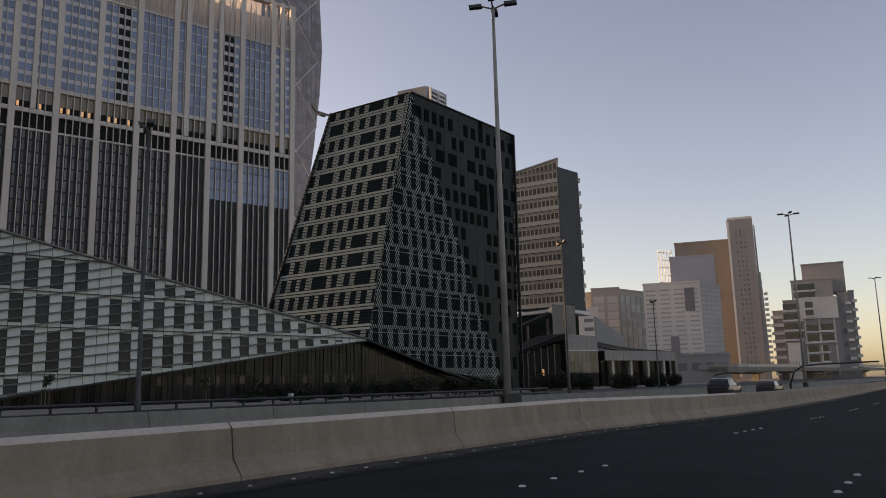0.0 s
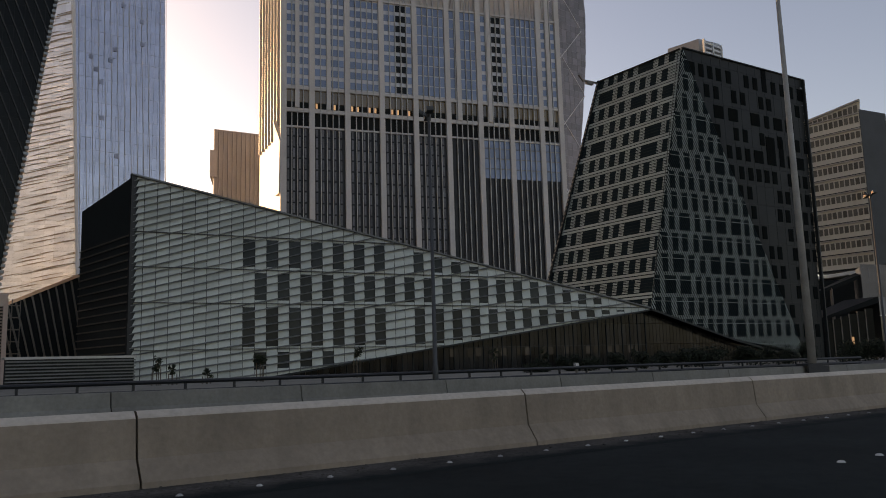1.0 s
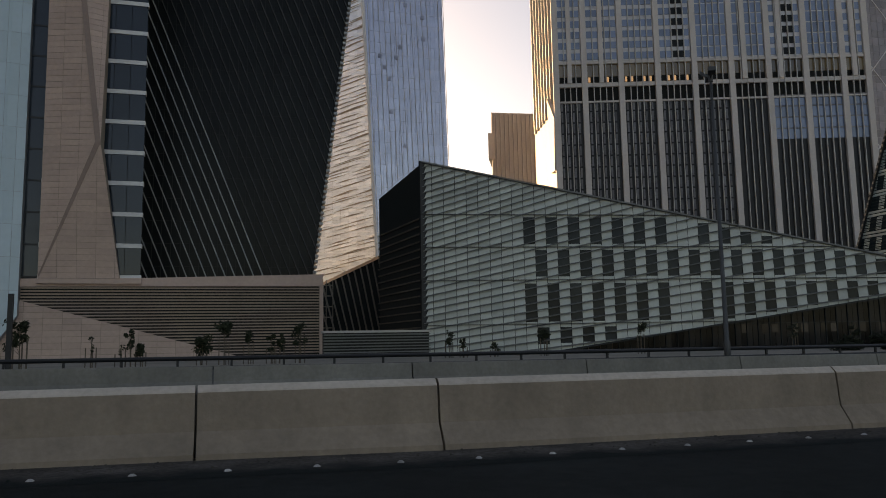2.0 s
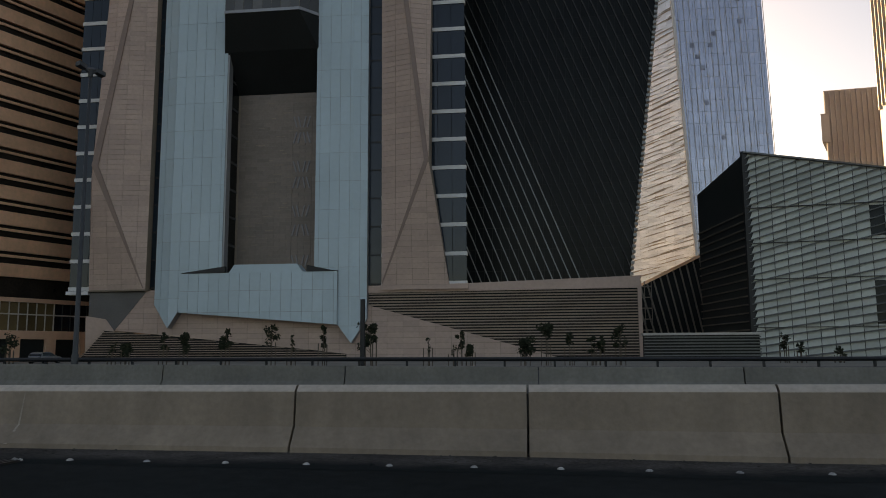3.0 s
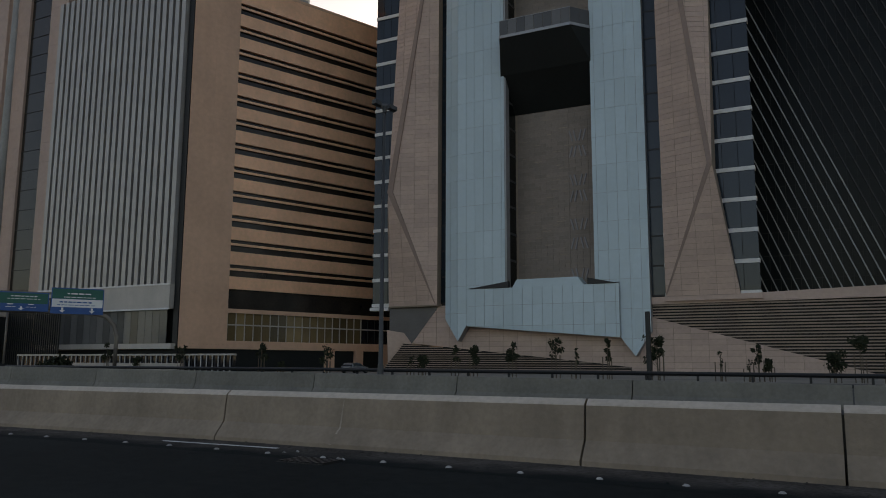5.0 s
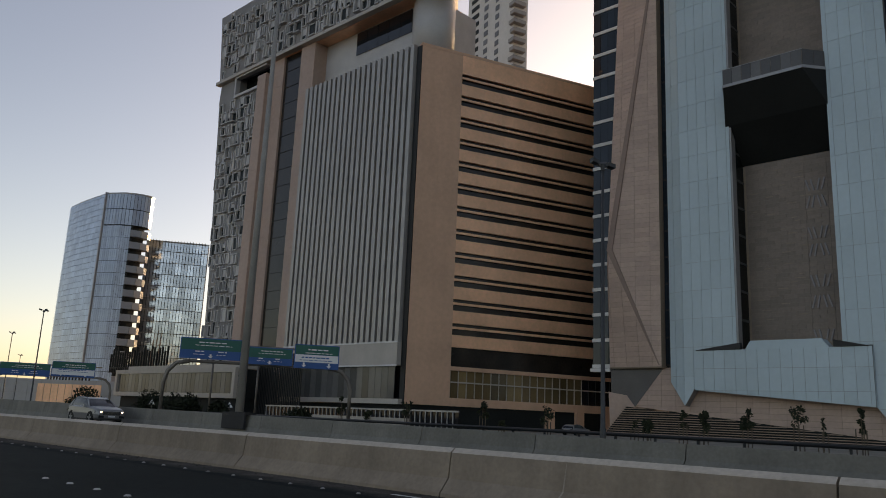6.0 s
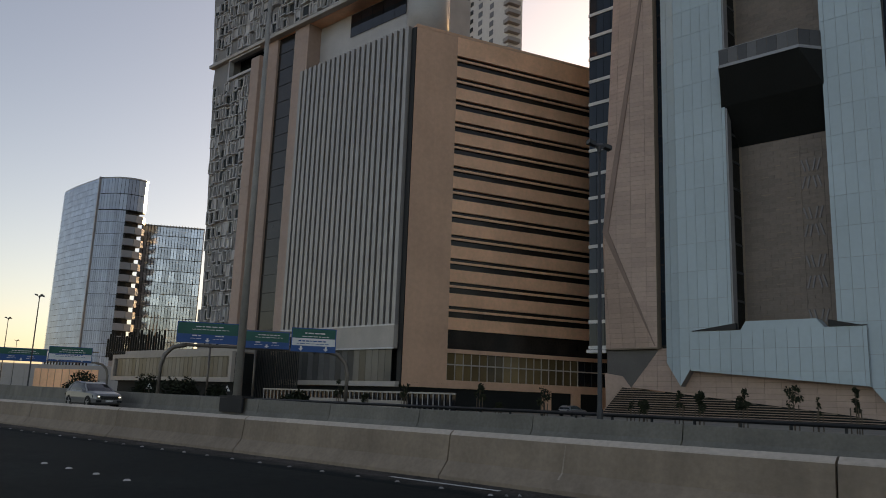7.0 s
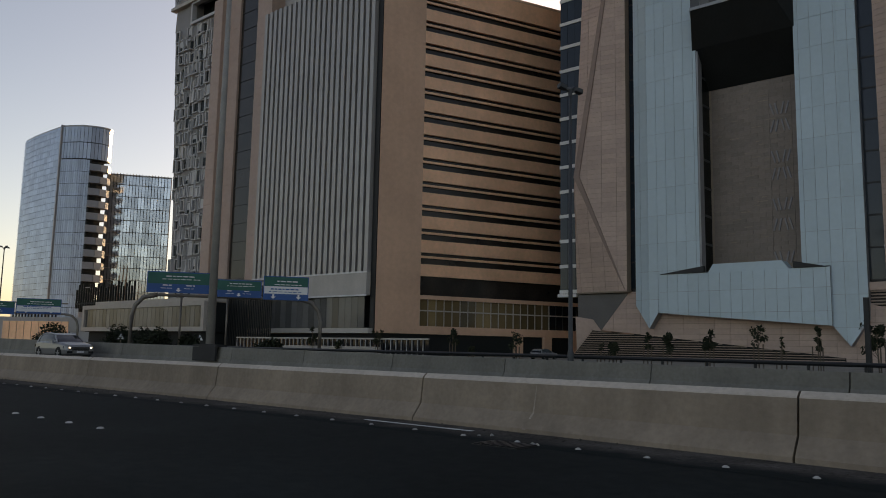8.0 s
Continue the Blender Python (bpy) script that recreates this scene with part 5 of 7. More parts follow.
for k in range(9):
    sch.box(0, 10.5, 0, 0.3, 40 + k * 4.5, 40.4 + k * 4.5)
sch.part("lattice", "far_white", sc, m=scm)
block("tan_hotel", "distant tan hotel slab", 73.4, 77.2, 560, 94.0, 30, "far_brown", "wall_panel", 12.0, 9.0, 0.96, singles=30, material="far_brown")
# far tower: plain shaft with three central columns of small windows
fa0, fa1 = radians(77.0), radians(78.75)
ttm = face(540 * math.sin(fa0), 540 * math.cos(fa0), 540 * (math.sin(fa1) - math.sin(fa0)), 540 * (math.cos(fa1) - math.cos(fa0)))
ttl = 540 * (fa1 - fa0)
tt = thing("far_tower", "distant slim tan tower with central window columns", "building", (528, 115, 0))
Heap().prism([(0, 0), (ttl, 0), (ttl - 0.6, 104), (0, 104)], 0, 24).part("wall", "far_tan", tt, m=ttm)
Heap().box(0.6, ttl - 0.8, 0.6, 20, 104, 105.6).part("roof_crown", "far_white", tt, m=ttm)
Heap().prism([(ttl, 0), (ttl + 2.6, 0), (ttl + 2.0, 50), (ttl + 1.6, 68), (ttl + 0.8, 68.5), (ttl + 0.5, 98), (ttl, 100)], 1.0, 22).part("tapering_side", "far_grey", tt, m=ttm)
piece("pale_edge", "far_white", tt, 0.2, 1.5, -0.3, 0.0, 2, 103, ttm)
for k in range(26):
    for x in (5.0, 7.4, 9.8):
        piece("window_pane", "far_window", tt, x, x + 1.2, -0.12, 0.05, 10 + k * 3.1, 11.7 + k * 3.1, ttm)
for x in (5.0, 7.4, 9.8):
    piece("tall_slot", "far_window", tt, x, x + 1.2, -0.12, 0.05, 91.5, 97.0, ttm)
for k in range(15):
    piece("side_balcony", "far_white", tt, ttl + 2.4, ttl + 4.6, 2, 6, 6 + k * 3.4, 7.5 + k * 3.4, ttm)

# stacked terrace blocks
tb0, tb1 = radians(80.1), radians(84.6)
tbm = face(400 * math.sin(tb0), 400 * math.cos(tb0), 400 * (math.sin(tb1) - math.sin(tb0)), 400 * (math.cos(tb1) - math.cos(tb0)))
terr = thing("terraced_block", "distant terraced apartment block of stacked boxes", "building", (396, 52, 0))
for x0, x1, y0, z0, z1, mat in ((0.0, 23.4, 3, 0, 36.4, "far_tan"), (4.2, 21.8, 4, 36.4, 45.6, "far_grey"), (9.3, 27.4, 9, 40, 53.6, "far_tan"), (23.4, 28.0, 5, 0, 38.8, "far_tan"), (28.0, 30.3, 7, 0, 39.6, "far_grey"), (0.3, 6.8, 1.2, 0, 16.2, "far_white"), (-5.7, 0.0, 18, 0, 32.9, "far_grey"), (7.0, 23.0, 2.2, 27.5, 36.8, "far_white")):
    Heap().box(x0, x1, y0, y0 + 16, z0, z1).part("stacked_box", mat, terr, m=tbm)
    Heap().box(x0 - 0.2, x1 + 0.2, y0 - 0.3, y0 + 16, z1, z1 + 0.5).part("parapet", mat, terr, m=tbm)
tr = random.Random(9)
# long balcony slots with projecting slabs
for x0, x1, y0, zs in ((-0.6, 7.6, 3, (18.6, 23.0, 27.6, 32.2)), (5.0, 14.5, 4, (37.6, 41.2)), (8.8, 14.2, 3, (17.0, 21.8)), (14.9, 20.4, 3, (17.2, 22.0)), (8.6, 13.6, 3, (3.0, 7.6, 12.2)), (14.4, 17.6, 3, (3.4, 8.0, 12.4)), (9.0, 13.0, 2.2, (29.0, 32.6))):
    for z in zs:
        d = tr.uniform(0.2, 0.9)
        piece("balcony_opening", "glass_dark", terr, x0 + 0.4, x1 - 0.3, y0 - 0.12, y0 + 0.2, z, z + 2.9, tbm)
        piece("balcony_slab", "far_white", terr, x0 - tr.uniform(0, 0.8), x1 + tr.uniform(0, 0.7), y0 - 0.7 - d, y0 + 0.1, z - 0.9, z, tbm)
for z0, z1, y in ((15.9, 27.3, 2.6), (1.5, 15.2, 2.7)):
    for x in (8.3, 14.4, 20.6):
        piece("frame_post", "far_white", terr, x, x + 0.6, y - 0.3, y + 0.4, z0, z1, tbm)
for k in range(8):
    piece("side_balcony", "far_white", terr, 26.2, 28.6, 3.6, 5.0, 4 + k * 4.2, 5.2 + k * 4.2, tbm)
    piece("side_balcony", "far_white", terr, 29.2, 31.2, 5.8, 7.0, 5 + k * 4.2, 6.3 + k * 4.2, tbm)
    piece("balcony_slab", "far_white", terr, -6.6, -1.0, 16.0, 18.0, 2 + k * 3.9, 3.5 + k * 3.9, tbm)
for k in range(5):
    piece("side_window", "far_window", terr, 24.4, 25.8, 4.9, 5.1, 8 + k * 6.0, 10.4 + k * 6.0, tbm)

block("grey_office", "distant grey banded office block", 66.4, 67.8, 330, 31.0, 30, "far_white", "window_band", 3.6, 12.0, 0.4, singles=20)
block("low_annex", "low tan building under the viaduct", 72.0, 76.5, 260, 8.5, 20, "far_grey", "window_pane", 4.0, 4.0, 0.6, singles=40)

via = thing("viaduct", "concrete road viaduct on tapered piers", "bridge", (300, 60, 0))
Heap().hexa([(250, 58, 4.2), (520, 40, 5.2), (520, 52, 5.2), (250, 70, 4.2), (250, 58, 5.6), (520, 40, 6.6), (520, 52, 6.6), (250, 70, 5.6)]).part("deck", "tan_concrete", via)
for k in range(7):
    x = 262 + k * 40
    y = 66 - k * 3.0
    piece("pier", "rear_barrier", via, x, x + 1.8, y, y + 2.5, 0, 3.4)
    Heap().hexa([(x - 0.4, y - 0.6, 2.6), (x + 2.2, y - 0.6, 2.6), (x + 2.2, y + 3.2, 2.6), (x - 0.4, y + 3.2, 2.6), (x - 2.5, y - 4, 4.3), (x + 4.3, y - 4, 4.3), (x + 4.3, y + 6, 4.3), (x - 2.5, y + 6, 4.3)]).part("pier_head", "rear_barrier", via)
for k in range(60):
    piece("parapet_rail", "steel", via, 251 + k * 4.4, 251.2 + k * 4.4, 57.9 - k * 0.29, 58.1 - k * 0.29, 5.5 + k * 0.016, 6.7 + k * 0.016)
low = Heap().hexa([(180, 44, 2.8), (480, 30, 3.2), (480, 34, 3.2), (180, 48, 2.8), (180, 44, 3.9), (480, 30, 4.3), (480, 34, 4.3), (180, 48, 3.9)])
low.part("ramp", "rear_barrier", via)

# ---- bronze banded building with the finned front ----
CX, CY = -89.06, 85.6
bz = thing("bronze_building", "bronze office block with dark window bands", "building", (CX, CY, 0))
bm_ = face(CX, CY, 12.4, 31.9)
BTOP, BLEN = 64.0, 60.0
Heap().flat([(CX - 0.6, CY + 1.0), (CX - 1.0 + 0.362 * BLEN, CY + 0.36 + 0.932 * BLEN), (CX - 40, CY + 70), (-121.0, CY + 1.0)], 3.6, BTOP - 0.3).part("body", "soffit", bz)
B0 = 7.75                                     # width of the plain corner panel
band_z = [14.97 + 3.97 * k for k in range(12)]
edges = [13.0] + [z for b in band_z for z in (b, b + 1.9)] + [BTOP]
for a, b in zip(edges[0::2], edges[1::2]):
    if b > a:
        piece("bronze_band", "copper", bz, B0, BLEN, 0.0, 0.6, a, b, bm_)
for b in band_z:
    if b + 1.9 < BTOP:
        piece("window_strip", "brown_glass", bz, B0, BLEN, 0.45, 0.55, b, b + 1.9, bm_)
        piece("sun_blade", "copper", bz, B0, BLEN, 0.03, 0.3, b + 0.98, b + 1.36, bm_)
tiles(bz, "corner_panel", [(0.0, 3.6), (B0, 3.6), (B0, BTOP), (0.0, BTOP)], 3.875, 3.97, 0.006, "copper_side", lambda x, z: 0.1, 0.1, 40, m=bm_, z_from=0.3)
piece("coping", "copper_side", bz, -0.1, BLEN, -0.05, 1.2, BTOP, BTOP + 0.5, bm_)
for k in range(34):
    # left panes carry golden reflections as colour, right panes are plain dark glass
    piece("lobby_pane", "glass_warm_tint" if k < 17 else "glass_dark", bz, B0 + 0.2 + k * 1.5, B0 + 1.6 + k * 1.5, 0.5, 0.6, 4.9, 9.25, bm_)
for z0, z1 in ((3.6, 4.9), (9.25, 9.9)):
    piece("lobby_band", "copper_side", bz, B0, BLEN, 0.1, 0.7, z0, z1, bm_)
for k in range(35):
    piece("lobby_mullion", "tan_concrete" if k < 18 else "charcoal", bz, B0 + 0.1 + k * 1.5, B0 + 0.19 + k * 1.5, 0.3, 0.5, 4.9, 9.25, bm_)
piece("lobby_transom", "tan_concrete", bz, B0, BLEN, 0.25, 0.5, 7.3, 7.5, bm_)
piece("dark_storey", "brown_glass", bz, B0, BLEN, 0.6, 0.7, 9.9, 13.0, bm_)
piece("base_wall", "soffit", bz, 0.3, BLEN, 0.5, 0.9, 0.0, 3.6, bm_)
for k in range(5):
    piece("base_pier", "copper_side", bz, 26 + k * 6, 27.6 + k * 6, -0.2, 0.6, 0.0, 3.7, bm_)
# roof deck things
Heap().box(10, 30, 4, 12, BTOP, BTOP + 2.2).part("roof_plant", "soffit", bz, m=bm_)
Heap().box(8, 34, 2.5, 3.0, BTOP + 0.5, BTOP + 1.7).part("roof_rail", "frost", bz, m=bm_)

# front with vertical fins
FY = 85.6
Heap().box(-121.2, CX - 0.6, FY + 0.35, FY + 0.8, 13.3, BTOP).part("front_backing", "fin_back", bz)
nf = 22
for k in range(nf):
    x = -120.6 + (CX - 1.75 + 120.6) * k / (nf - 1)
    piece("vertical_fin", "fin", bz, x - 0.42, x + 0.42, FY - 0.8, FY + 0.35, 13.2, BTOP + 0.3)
    # black strip beside each fin: the gap's shade is put into its colour
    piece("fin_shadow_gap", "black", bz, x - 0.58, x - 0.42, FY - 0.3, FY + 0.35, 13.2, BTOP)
piece("corner_slot", "black", bz, CX - 1.15, CX - 0.15, FY - 0.1, FY + 0.6, 3.6, BTOP)
Heap().box(-120.6, CX - 1.2, FY - 1.0, FY + 0.6, 9.5, 13.2).part("front_beam", "beam_panel", bz)
for z0, z1 in ((13.05, 13.3), (9.35, 9.6)):
    piece("beam_lip", "white", bz, -120.7, CX - 1.15, FY - 1.12, FY - 0.9, z0, z1)
Heap().box(-120.6, CX - 0.4, FY - 1.0, FY + 0.6, 3.5, 4.3).part("front_sill", "beam_panel", bz)
for k in range(20):
    piece("front_pane", "frost", bz, -121.8 + k * 1.54, -120.32 + k * 1.54, FY - 0.5, FY - 0.4, 4.3, 9.4)
Heap().box(-122.0, CX, FY - 0.2, FY + 0.7, 0.0, 3.4).part("front_base", "soffit", bz)

# ---- hotel with the boxed window facade and bridging top ----
hot = thing("hotel", "grey hotel with boxed windows and overhanging top", "building", (-145, 86, 0))
hpoly = [(-151.2, 0.0), (-139.2, 0.0), (-139.2, 70.2), (-156.2, 70.2), (-152.6, 30.0)]
Heap().prism(hpoly, 85.9, 115).part("body", "hotel_dark", hot)
Heap().prism([(-156.4, 70.2), (-148.9, 70.2), (-148.9, 75.5), (-156.0, 75.5)], 85.9, 115).part("terrace_cheek", "hotel_dark", hot)
Heap().box(-148.9, -137.0, 88.2, 115, 70.2, 75.5).part("terrace_back", "black_glass", hot)
for x0, x1, z0, z1 in ((-149.2, -137.0, 70.0, 70.6), (-149.2, -148.7, 70.6, 75.0), (-149.2, -137.0, 74.6, 75.2)):
    piece("terrace_frame", "hotel_frame", hot, x0, x1, 85.3, 86.4, z0, z1)
Heap().hexa([(-157.0, 85.9, 75.5), (-84.5, 85.9, 75.5), (-92.0, 97.0, 75.5), (-157.0, 108.0, 75.5), (-159.3, 85.9, 93.4), (-84.5, 85.9, 93.4), (-92.0, 97.0, 93.4), (-159.3, 108.0, 93.4)]).part("upper_body", "hotel_dark", hot)
Heap().box(-157, -84.0, 84.9, 86.2, 75.0, 75.7).part("white_trim", "beam_panel", hot)
Heap().flat([(-137, 86.2), (-84.6, 86.2), (-92.0, 97.0), (-137, 104)], 74.9, 75.4).part("soffit_panel", "copper", hot)


def boxed(parent, poly, y, seed, singles):
    """Storeys of narrow boxed windows, pale blinds and projecting surrounds, each column shifted a little in height."""
    rnd = random.Random(seed)
    made, frames, panes, skin = 0, Heap(), Heap(), Heap()
    zs = [p[1] for p in poly]
    xs = [p[0] for p in poly]
    z, k = min(zs) + 0.3, 0
    inside = lambda px, pz: len(cell(poly, px - 0.05, px + 0.05, pz - 0.05, pz + 0.05)) > 2
    while z < max(zs) - 1.5:
        x = min(xs) - rnd.uniform(0, 1.2)
        while x < max(xs):
            w = rnd.choice((1.0, 1.25, 1.5, 1.9))
            dz = rnd.choice((-0.45, 0.0, 0.0, 0.4))
            h = rnd.choice((2.3, 2.6, 2.9))
            lo, hi = z + dz, z + dz + h
            if inside(x, lo) and inside(x + w, hi) and inside(x, hi) and inside(x + w, lo):
                d = rnd.uniform(0.3, 0.85)
                t = rnd.choice((0.16, 0.2, 0.28))
                hh = Heap()
                hh.box(x, x + t, y - d, y, lo, hi).box(x + t, x + w, y - d, y, lo, lo + 0.2)
                if rnd.random() < 0.65:
                    hh.box(x + w - 0.16, x + w, y - d, y, lo + 0.2, hi)
                if rnd.random() < 0.8:
                    hh.box(x + t, x + w - 0.16, y - d * 0.8, y, hi - 0.22, hi)
                if made < singles:
                    hh.part("window_surround", "hotel_frame", parent)
                    piece("window_pane", "glass_grey", parent, x + t, x + w - 0.16, y - 0.14, y - 0.08, lo + 0.2, hi - 0.22)
                    made += 1
                else:
                    q = len(frames.v)
                    frames.v += hh.v
                    frames.f += [tuple(q + i for i in f) for f in hh.f]
                    panes.box(x + t, x + w - 0.16, y - 0.14, y - 0.08, lo + 0.2, hi - 0.22)
                if rnd.random() < 0.42:
                    skin.box(x + t + 0.05, x + w - 0.2, y - 0.24, y - 0.15, lo + rnd.choice((0.2, 1.1)), hi - 0.3)
                if rnd.random() < 0.55:
                    skin.box(x + w + 0.06, x + w + 0.42, y - 0.3, y, lo + rnd.uniform(-0.3, 0.8), hi + 0.2)
            x += w + rnd.choice((0.12, 0.5, 0.75))
        z += 3.0
        k += 1
    frames.part("window_surround_field", "hotel_frame", parent, kind="stuff")
    panes.part("window_pane_field", "glass_grey", parent, kind="stuff")
    skin.part("cladding_board", "hotel_frame", parent, kind="stuff")


boxed(hot, [(-151.2, 1.0), (-139.3, 1.0), (-139.3, 70.0), (-155.9, 70.0), (-152.6, 30.0)], 85.9, 3, 130)
boxed(hot, [(-156.6, 76.0), (-84.8, 76.0), (-84.8, 93.2), (-158.8, 93.2)], 85.9, 7, 70)
# stone piers, dark lift shaft
for x0, x1, y0, mat, top in ((-139.1, -136.0, 84.9, "pier_stone", 72.3), (-135.8, -131.4, 86.2, "pier_stone", 74.9), (-125.2, -120.6, 86.0, "pier_stone", 74.9)):
    tiles(hot, "pier_panel", [(x0, 0.2), (x1, 0.2), (x1, top), (x0, top)], 4.0, 3.6, 0.03, mat, lambda x, z, y=y0: y, 0.08, 12)
    Heap().box(x0, x1, y0 + 0.02, y0 + 6, 0.2, top).part("pier", mat, hot)
Heap().box(-131.4, -125.2, 86.6, 92, 0.0, 74.9).part("lift_shaft", "brown_glass", hot)
for k in range(20):
    piece("shaft_ring", "black", hot, -131.4, -125.2, 86.5, 86.6, 3 + k * 3.6, 3.06 + k * 3.6)
Heap().box(-121.6, -90.0, 89.0, 100, BTOP, 75.0).part("recess_wall", "hotel_frame", hot)
for k in range(5):
    piece("recess_pane", "glass_dark", hot, -111.0 + k * 3.1, -108.0 + k * 3.1, 88.8, 88.95, 70.0, 74.6)
part("round_core", tube(bmesh.new(), [(-92.0, 91.0, BTOP - 0.3), (-92.0, 91.0, 75.2)], 3.8, 28), "hotel_frame", hot, smooth=True)
Heap().box(-119.5, -106.0, 86.0, 87.2, BTOP + 0.4, BTOP + 0.9).part("terrace_rail", "black", hot)

# tower seen over the roof
tall = thing("apartment_tower", "pale apartment tower with stepped balconies behind", "building", (-175, 205, 0))
tlm = face(-189.0, 210.0, 16.0, -5.0)
Heap().box(-6.0, 27, 0, 6, 0, 190).part("body", "far_white", tall, m=tlm)
tv, tw_ = Heap(), Heap()
for k in range(44):
    tv.box(-3.0, 2.5, -0.3, 0.2, 20 + k * 3.6, 21.6 + k * 3.6)
    tw_.box(6.6, 9.2, -0.2, 0.1, 20 + k * 3.6, 22 + k * 3.6).box(14.6, 17.0, -0.2, 0.1, 20 + k * 3.6, 22 + k * 3.6)
    piece("balcony", "far_tan", tall, 25.4 + (k % 2) * 0.8, 29.0, -1.2, 4.0, 20 + k * 3.6, 21.5 + k * 3.6, tlm)
tv.part("louvre_strip", "charcoal", tall, m=tlm, kind="stuff")
tw_.part("window_pane_field", "far_window", tall, m=tlm, kind="stuff")

# ---- rounded glass building ----
rb = thing("rounded_office", "rounded pale glass office building", "building", (-275, 115, 0))
RT = 73.0
curve = [(-304.5, 128.0), (-304.6, 119.0), (-303.4, 113.0), (-300.6, 109.0), (-295.0, 107.2), (-285.0, 106.6), (-274.0, 106.7), (-264.0, 107.0)]
right = [(-264.0, 107.0), (-258.3, 110.5), (-256.2, 113.4), (-255.2, 116.6), (-255.6, 119.0), (-256.8, 120.6)]
Heap().flat([(x, y + 0.6) for x, y in curve + right[1:3]] + [(-275, 122.6), (-303.5, 131)], 0, RT - 0.5).part("body", "charcoal", rb)
Heap().flat([(-259, 112.2), (-257.4, 113.8), (-256.9, 116.4), (-257.3, 118.6), (-268, 120.6)], 0, 61.4).part("inner_body", "charcoal", rb)
Heap().flat([(x - 0.8, y + 0.2) for x, y in right[2:]] + [(-262, 118.5)], 61.5, RT - 0.5).part("crown_body", "charcoal", rb)
Heap().flat([(x, y + 0.3) for x, y in curve + right[1:]] + [(-275, 123), (-303.5, 131)], RT - 0.5, RT).part("roof_edge", "grey_metal", rb)


def curtain(parent, pts, z0, z1, floor_h, pane_w, material, gap=0.08, singles=80, name="curtain_pane"):
    h, done = Heap(), 0
    for (ax, ay), (bx, by) in zip(pts, pts[1:]):
        m = face(ax, ay, bx - ax, by - ay)
        ln = math.hypot(bx - ax, by - ay)
        n = max(1, round(ln / pane_w))
        z = z0
        while z < z1 - 0.3:
            for k in range(n):
                x0, x1 = ln * k / n + gap / 2, ln * (k + 1) / n - gap / 2
                za, zb = z + gap, min(z + floor_h, z1) - gap
                if done < singles:
                    piece(name, material, parent, x0, x1, -0.05, 0.15, za, zb, m)
                    done += 1
                else:
                    h.hexa([m @ Vector(p) for p in ((x0, -0.05, za), (x1, -0.05, za), (x1, 0.15, za), (x0, 0.15, za), (x0, -0.05, zb), (x1, -0.05, zb), (x1, 0.15, zb), (x0, 0.15, zb))])
            z += floor_h
    h.part(name + "_field", material, parent, kind="stuff")


curtain(rb, curve, 8.0, RT - 0.5, 2.05, 1.7, "glass_pale", 0.05)
curtain(rb, right[:3], 8.0, 61.4, 4.1, 0.75, "office_pane", 0.07, 120)
curtain(rb, right, 61.5, RT - 0.5, 5.6, 1.1, "office_pane", 0.14, 30)
for k in range(13):
    z = 8.5 + k * 4.1
    for (ax, ay), (bx, by) in zip(right[2:], right[3:]):
        m = face(ax, ay, bx - ax, by - ay)
        ln = math.hypot(bx - ax, by - ay)
        piece("balcony_band", "balcony_grey", rb, 0, ln, -0.3, 0.3, z, z + 2.3, m)
    Heap().flat(right[2:] + [(-262, 118)], z, z + 0.35).part("balcony_slab", "grey_metal", rb)
piece("corner_post", "grey_metal", rb, -264.4, -263.7, 106.5, 107.3, 6, RT)
wing = thing("glass_wing", "glass office wing with dark vertical mullions", "building", (-240, 128, 0))
Heap().flat([(-272.8, 127.7), (-260.9, 145.9), (-280, 155), (-285, 138)], 0, 61.6).part("body", "fin", wing)
curtain(wing, [(-272.6, 127.2), (-260.6, 145.4)], 6.0, 61.0, 4.3, 2.16, "wing_glass", 0.12, 60)
wgm = face(-272.6, 127.2, 12.0, 18.2)
for k in range(20):
    piece("mullion", "charcoal", wing, k * 1.08, k * 1.08 + 0.14, -0.25, 0.0, 4, 61.8, wgm)
for k in range(14):
    piece("screen_post", "black", wing, -285 + k * 2.6, -284.6 + k * 2.6, 104.0, 104.4, 0, 13.0)
ob = Heap()
for k in range(12):
    ob.bar((-251 + k * 0.7, 122.0, 5), (-249 + k * 0.6, 122.0, 17 + (k % 4) * 3), 0.16, 0.16)
ob.part("timber_lattice", "brown_stone", wing)

# low podium blocks along the service road
pb = thing("podium_block", "low white-rimmed glass podium block", "building", (-143, 75, 0))
Heap().box(-166.5, -120.5, 75.4, 84, 3.4, 8.6).part("body", "soffit", pb)
for k in range(30):
    piece("podium_pane", "frost", pb, -165.8 + k * 1.5, -164.38 + k * 1.5, 75.1, 75.25, 4.3, 8.0)
for x0, x1, z0, z1 in ((-166.9, -120.3, 8.0, 8.8), (-166.9, -120.3, 3.5, 4.3)):
    piece("white_rim", "tan_concrete", pb, x0, x1, 74.7, 75.4, z0, z1)
for x0, x1 in ((-166.9, -166.0), (-121.2, -120.3)):
    piece("white_rim", "tan_concrete", pb, x0, x1, 74.7, 75.4, 4.3, 8.0)
piece("planter", "tan_concrete", pb, -164, -121, 76, 80, 8.8, 9.6)
Heap().box(-166, -121, 76, 84, 0, 3.4).part("base", "soffit", pb)
roof_fence = thing("roof_screen", "row of dark upright blades on the podium roof", "screen", (-166, 79, 8.8))
rfr = random.Random(14)
for k in range(24):
    piece("blade", "charcoal", roof_fence, -180.0 + k * 1.15, -179.78 + k * 1.15, 78.8, 79.2, 8.7, 13.2 + rfr.uniform(-0.5, 1.4))
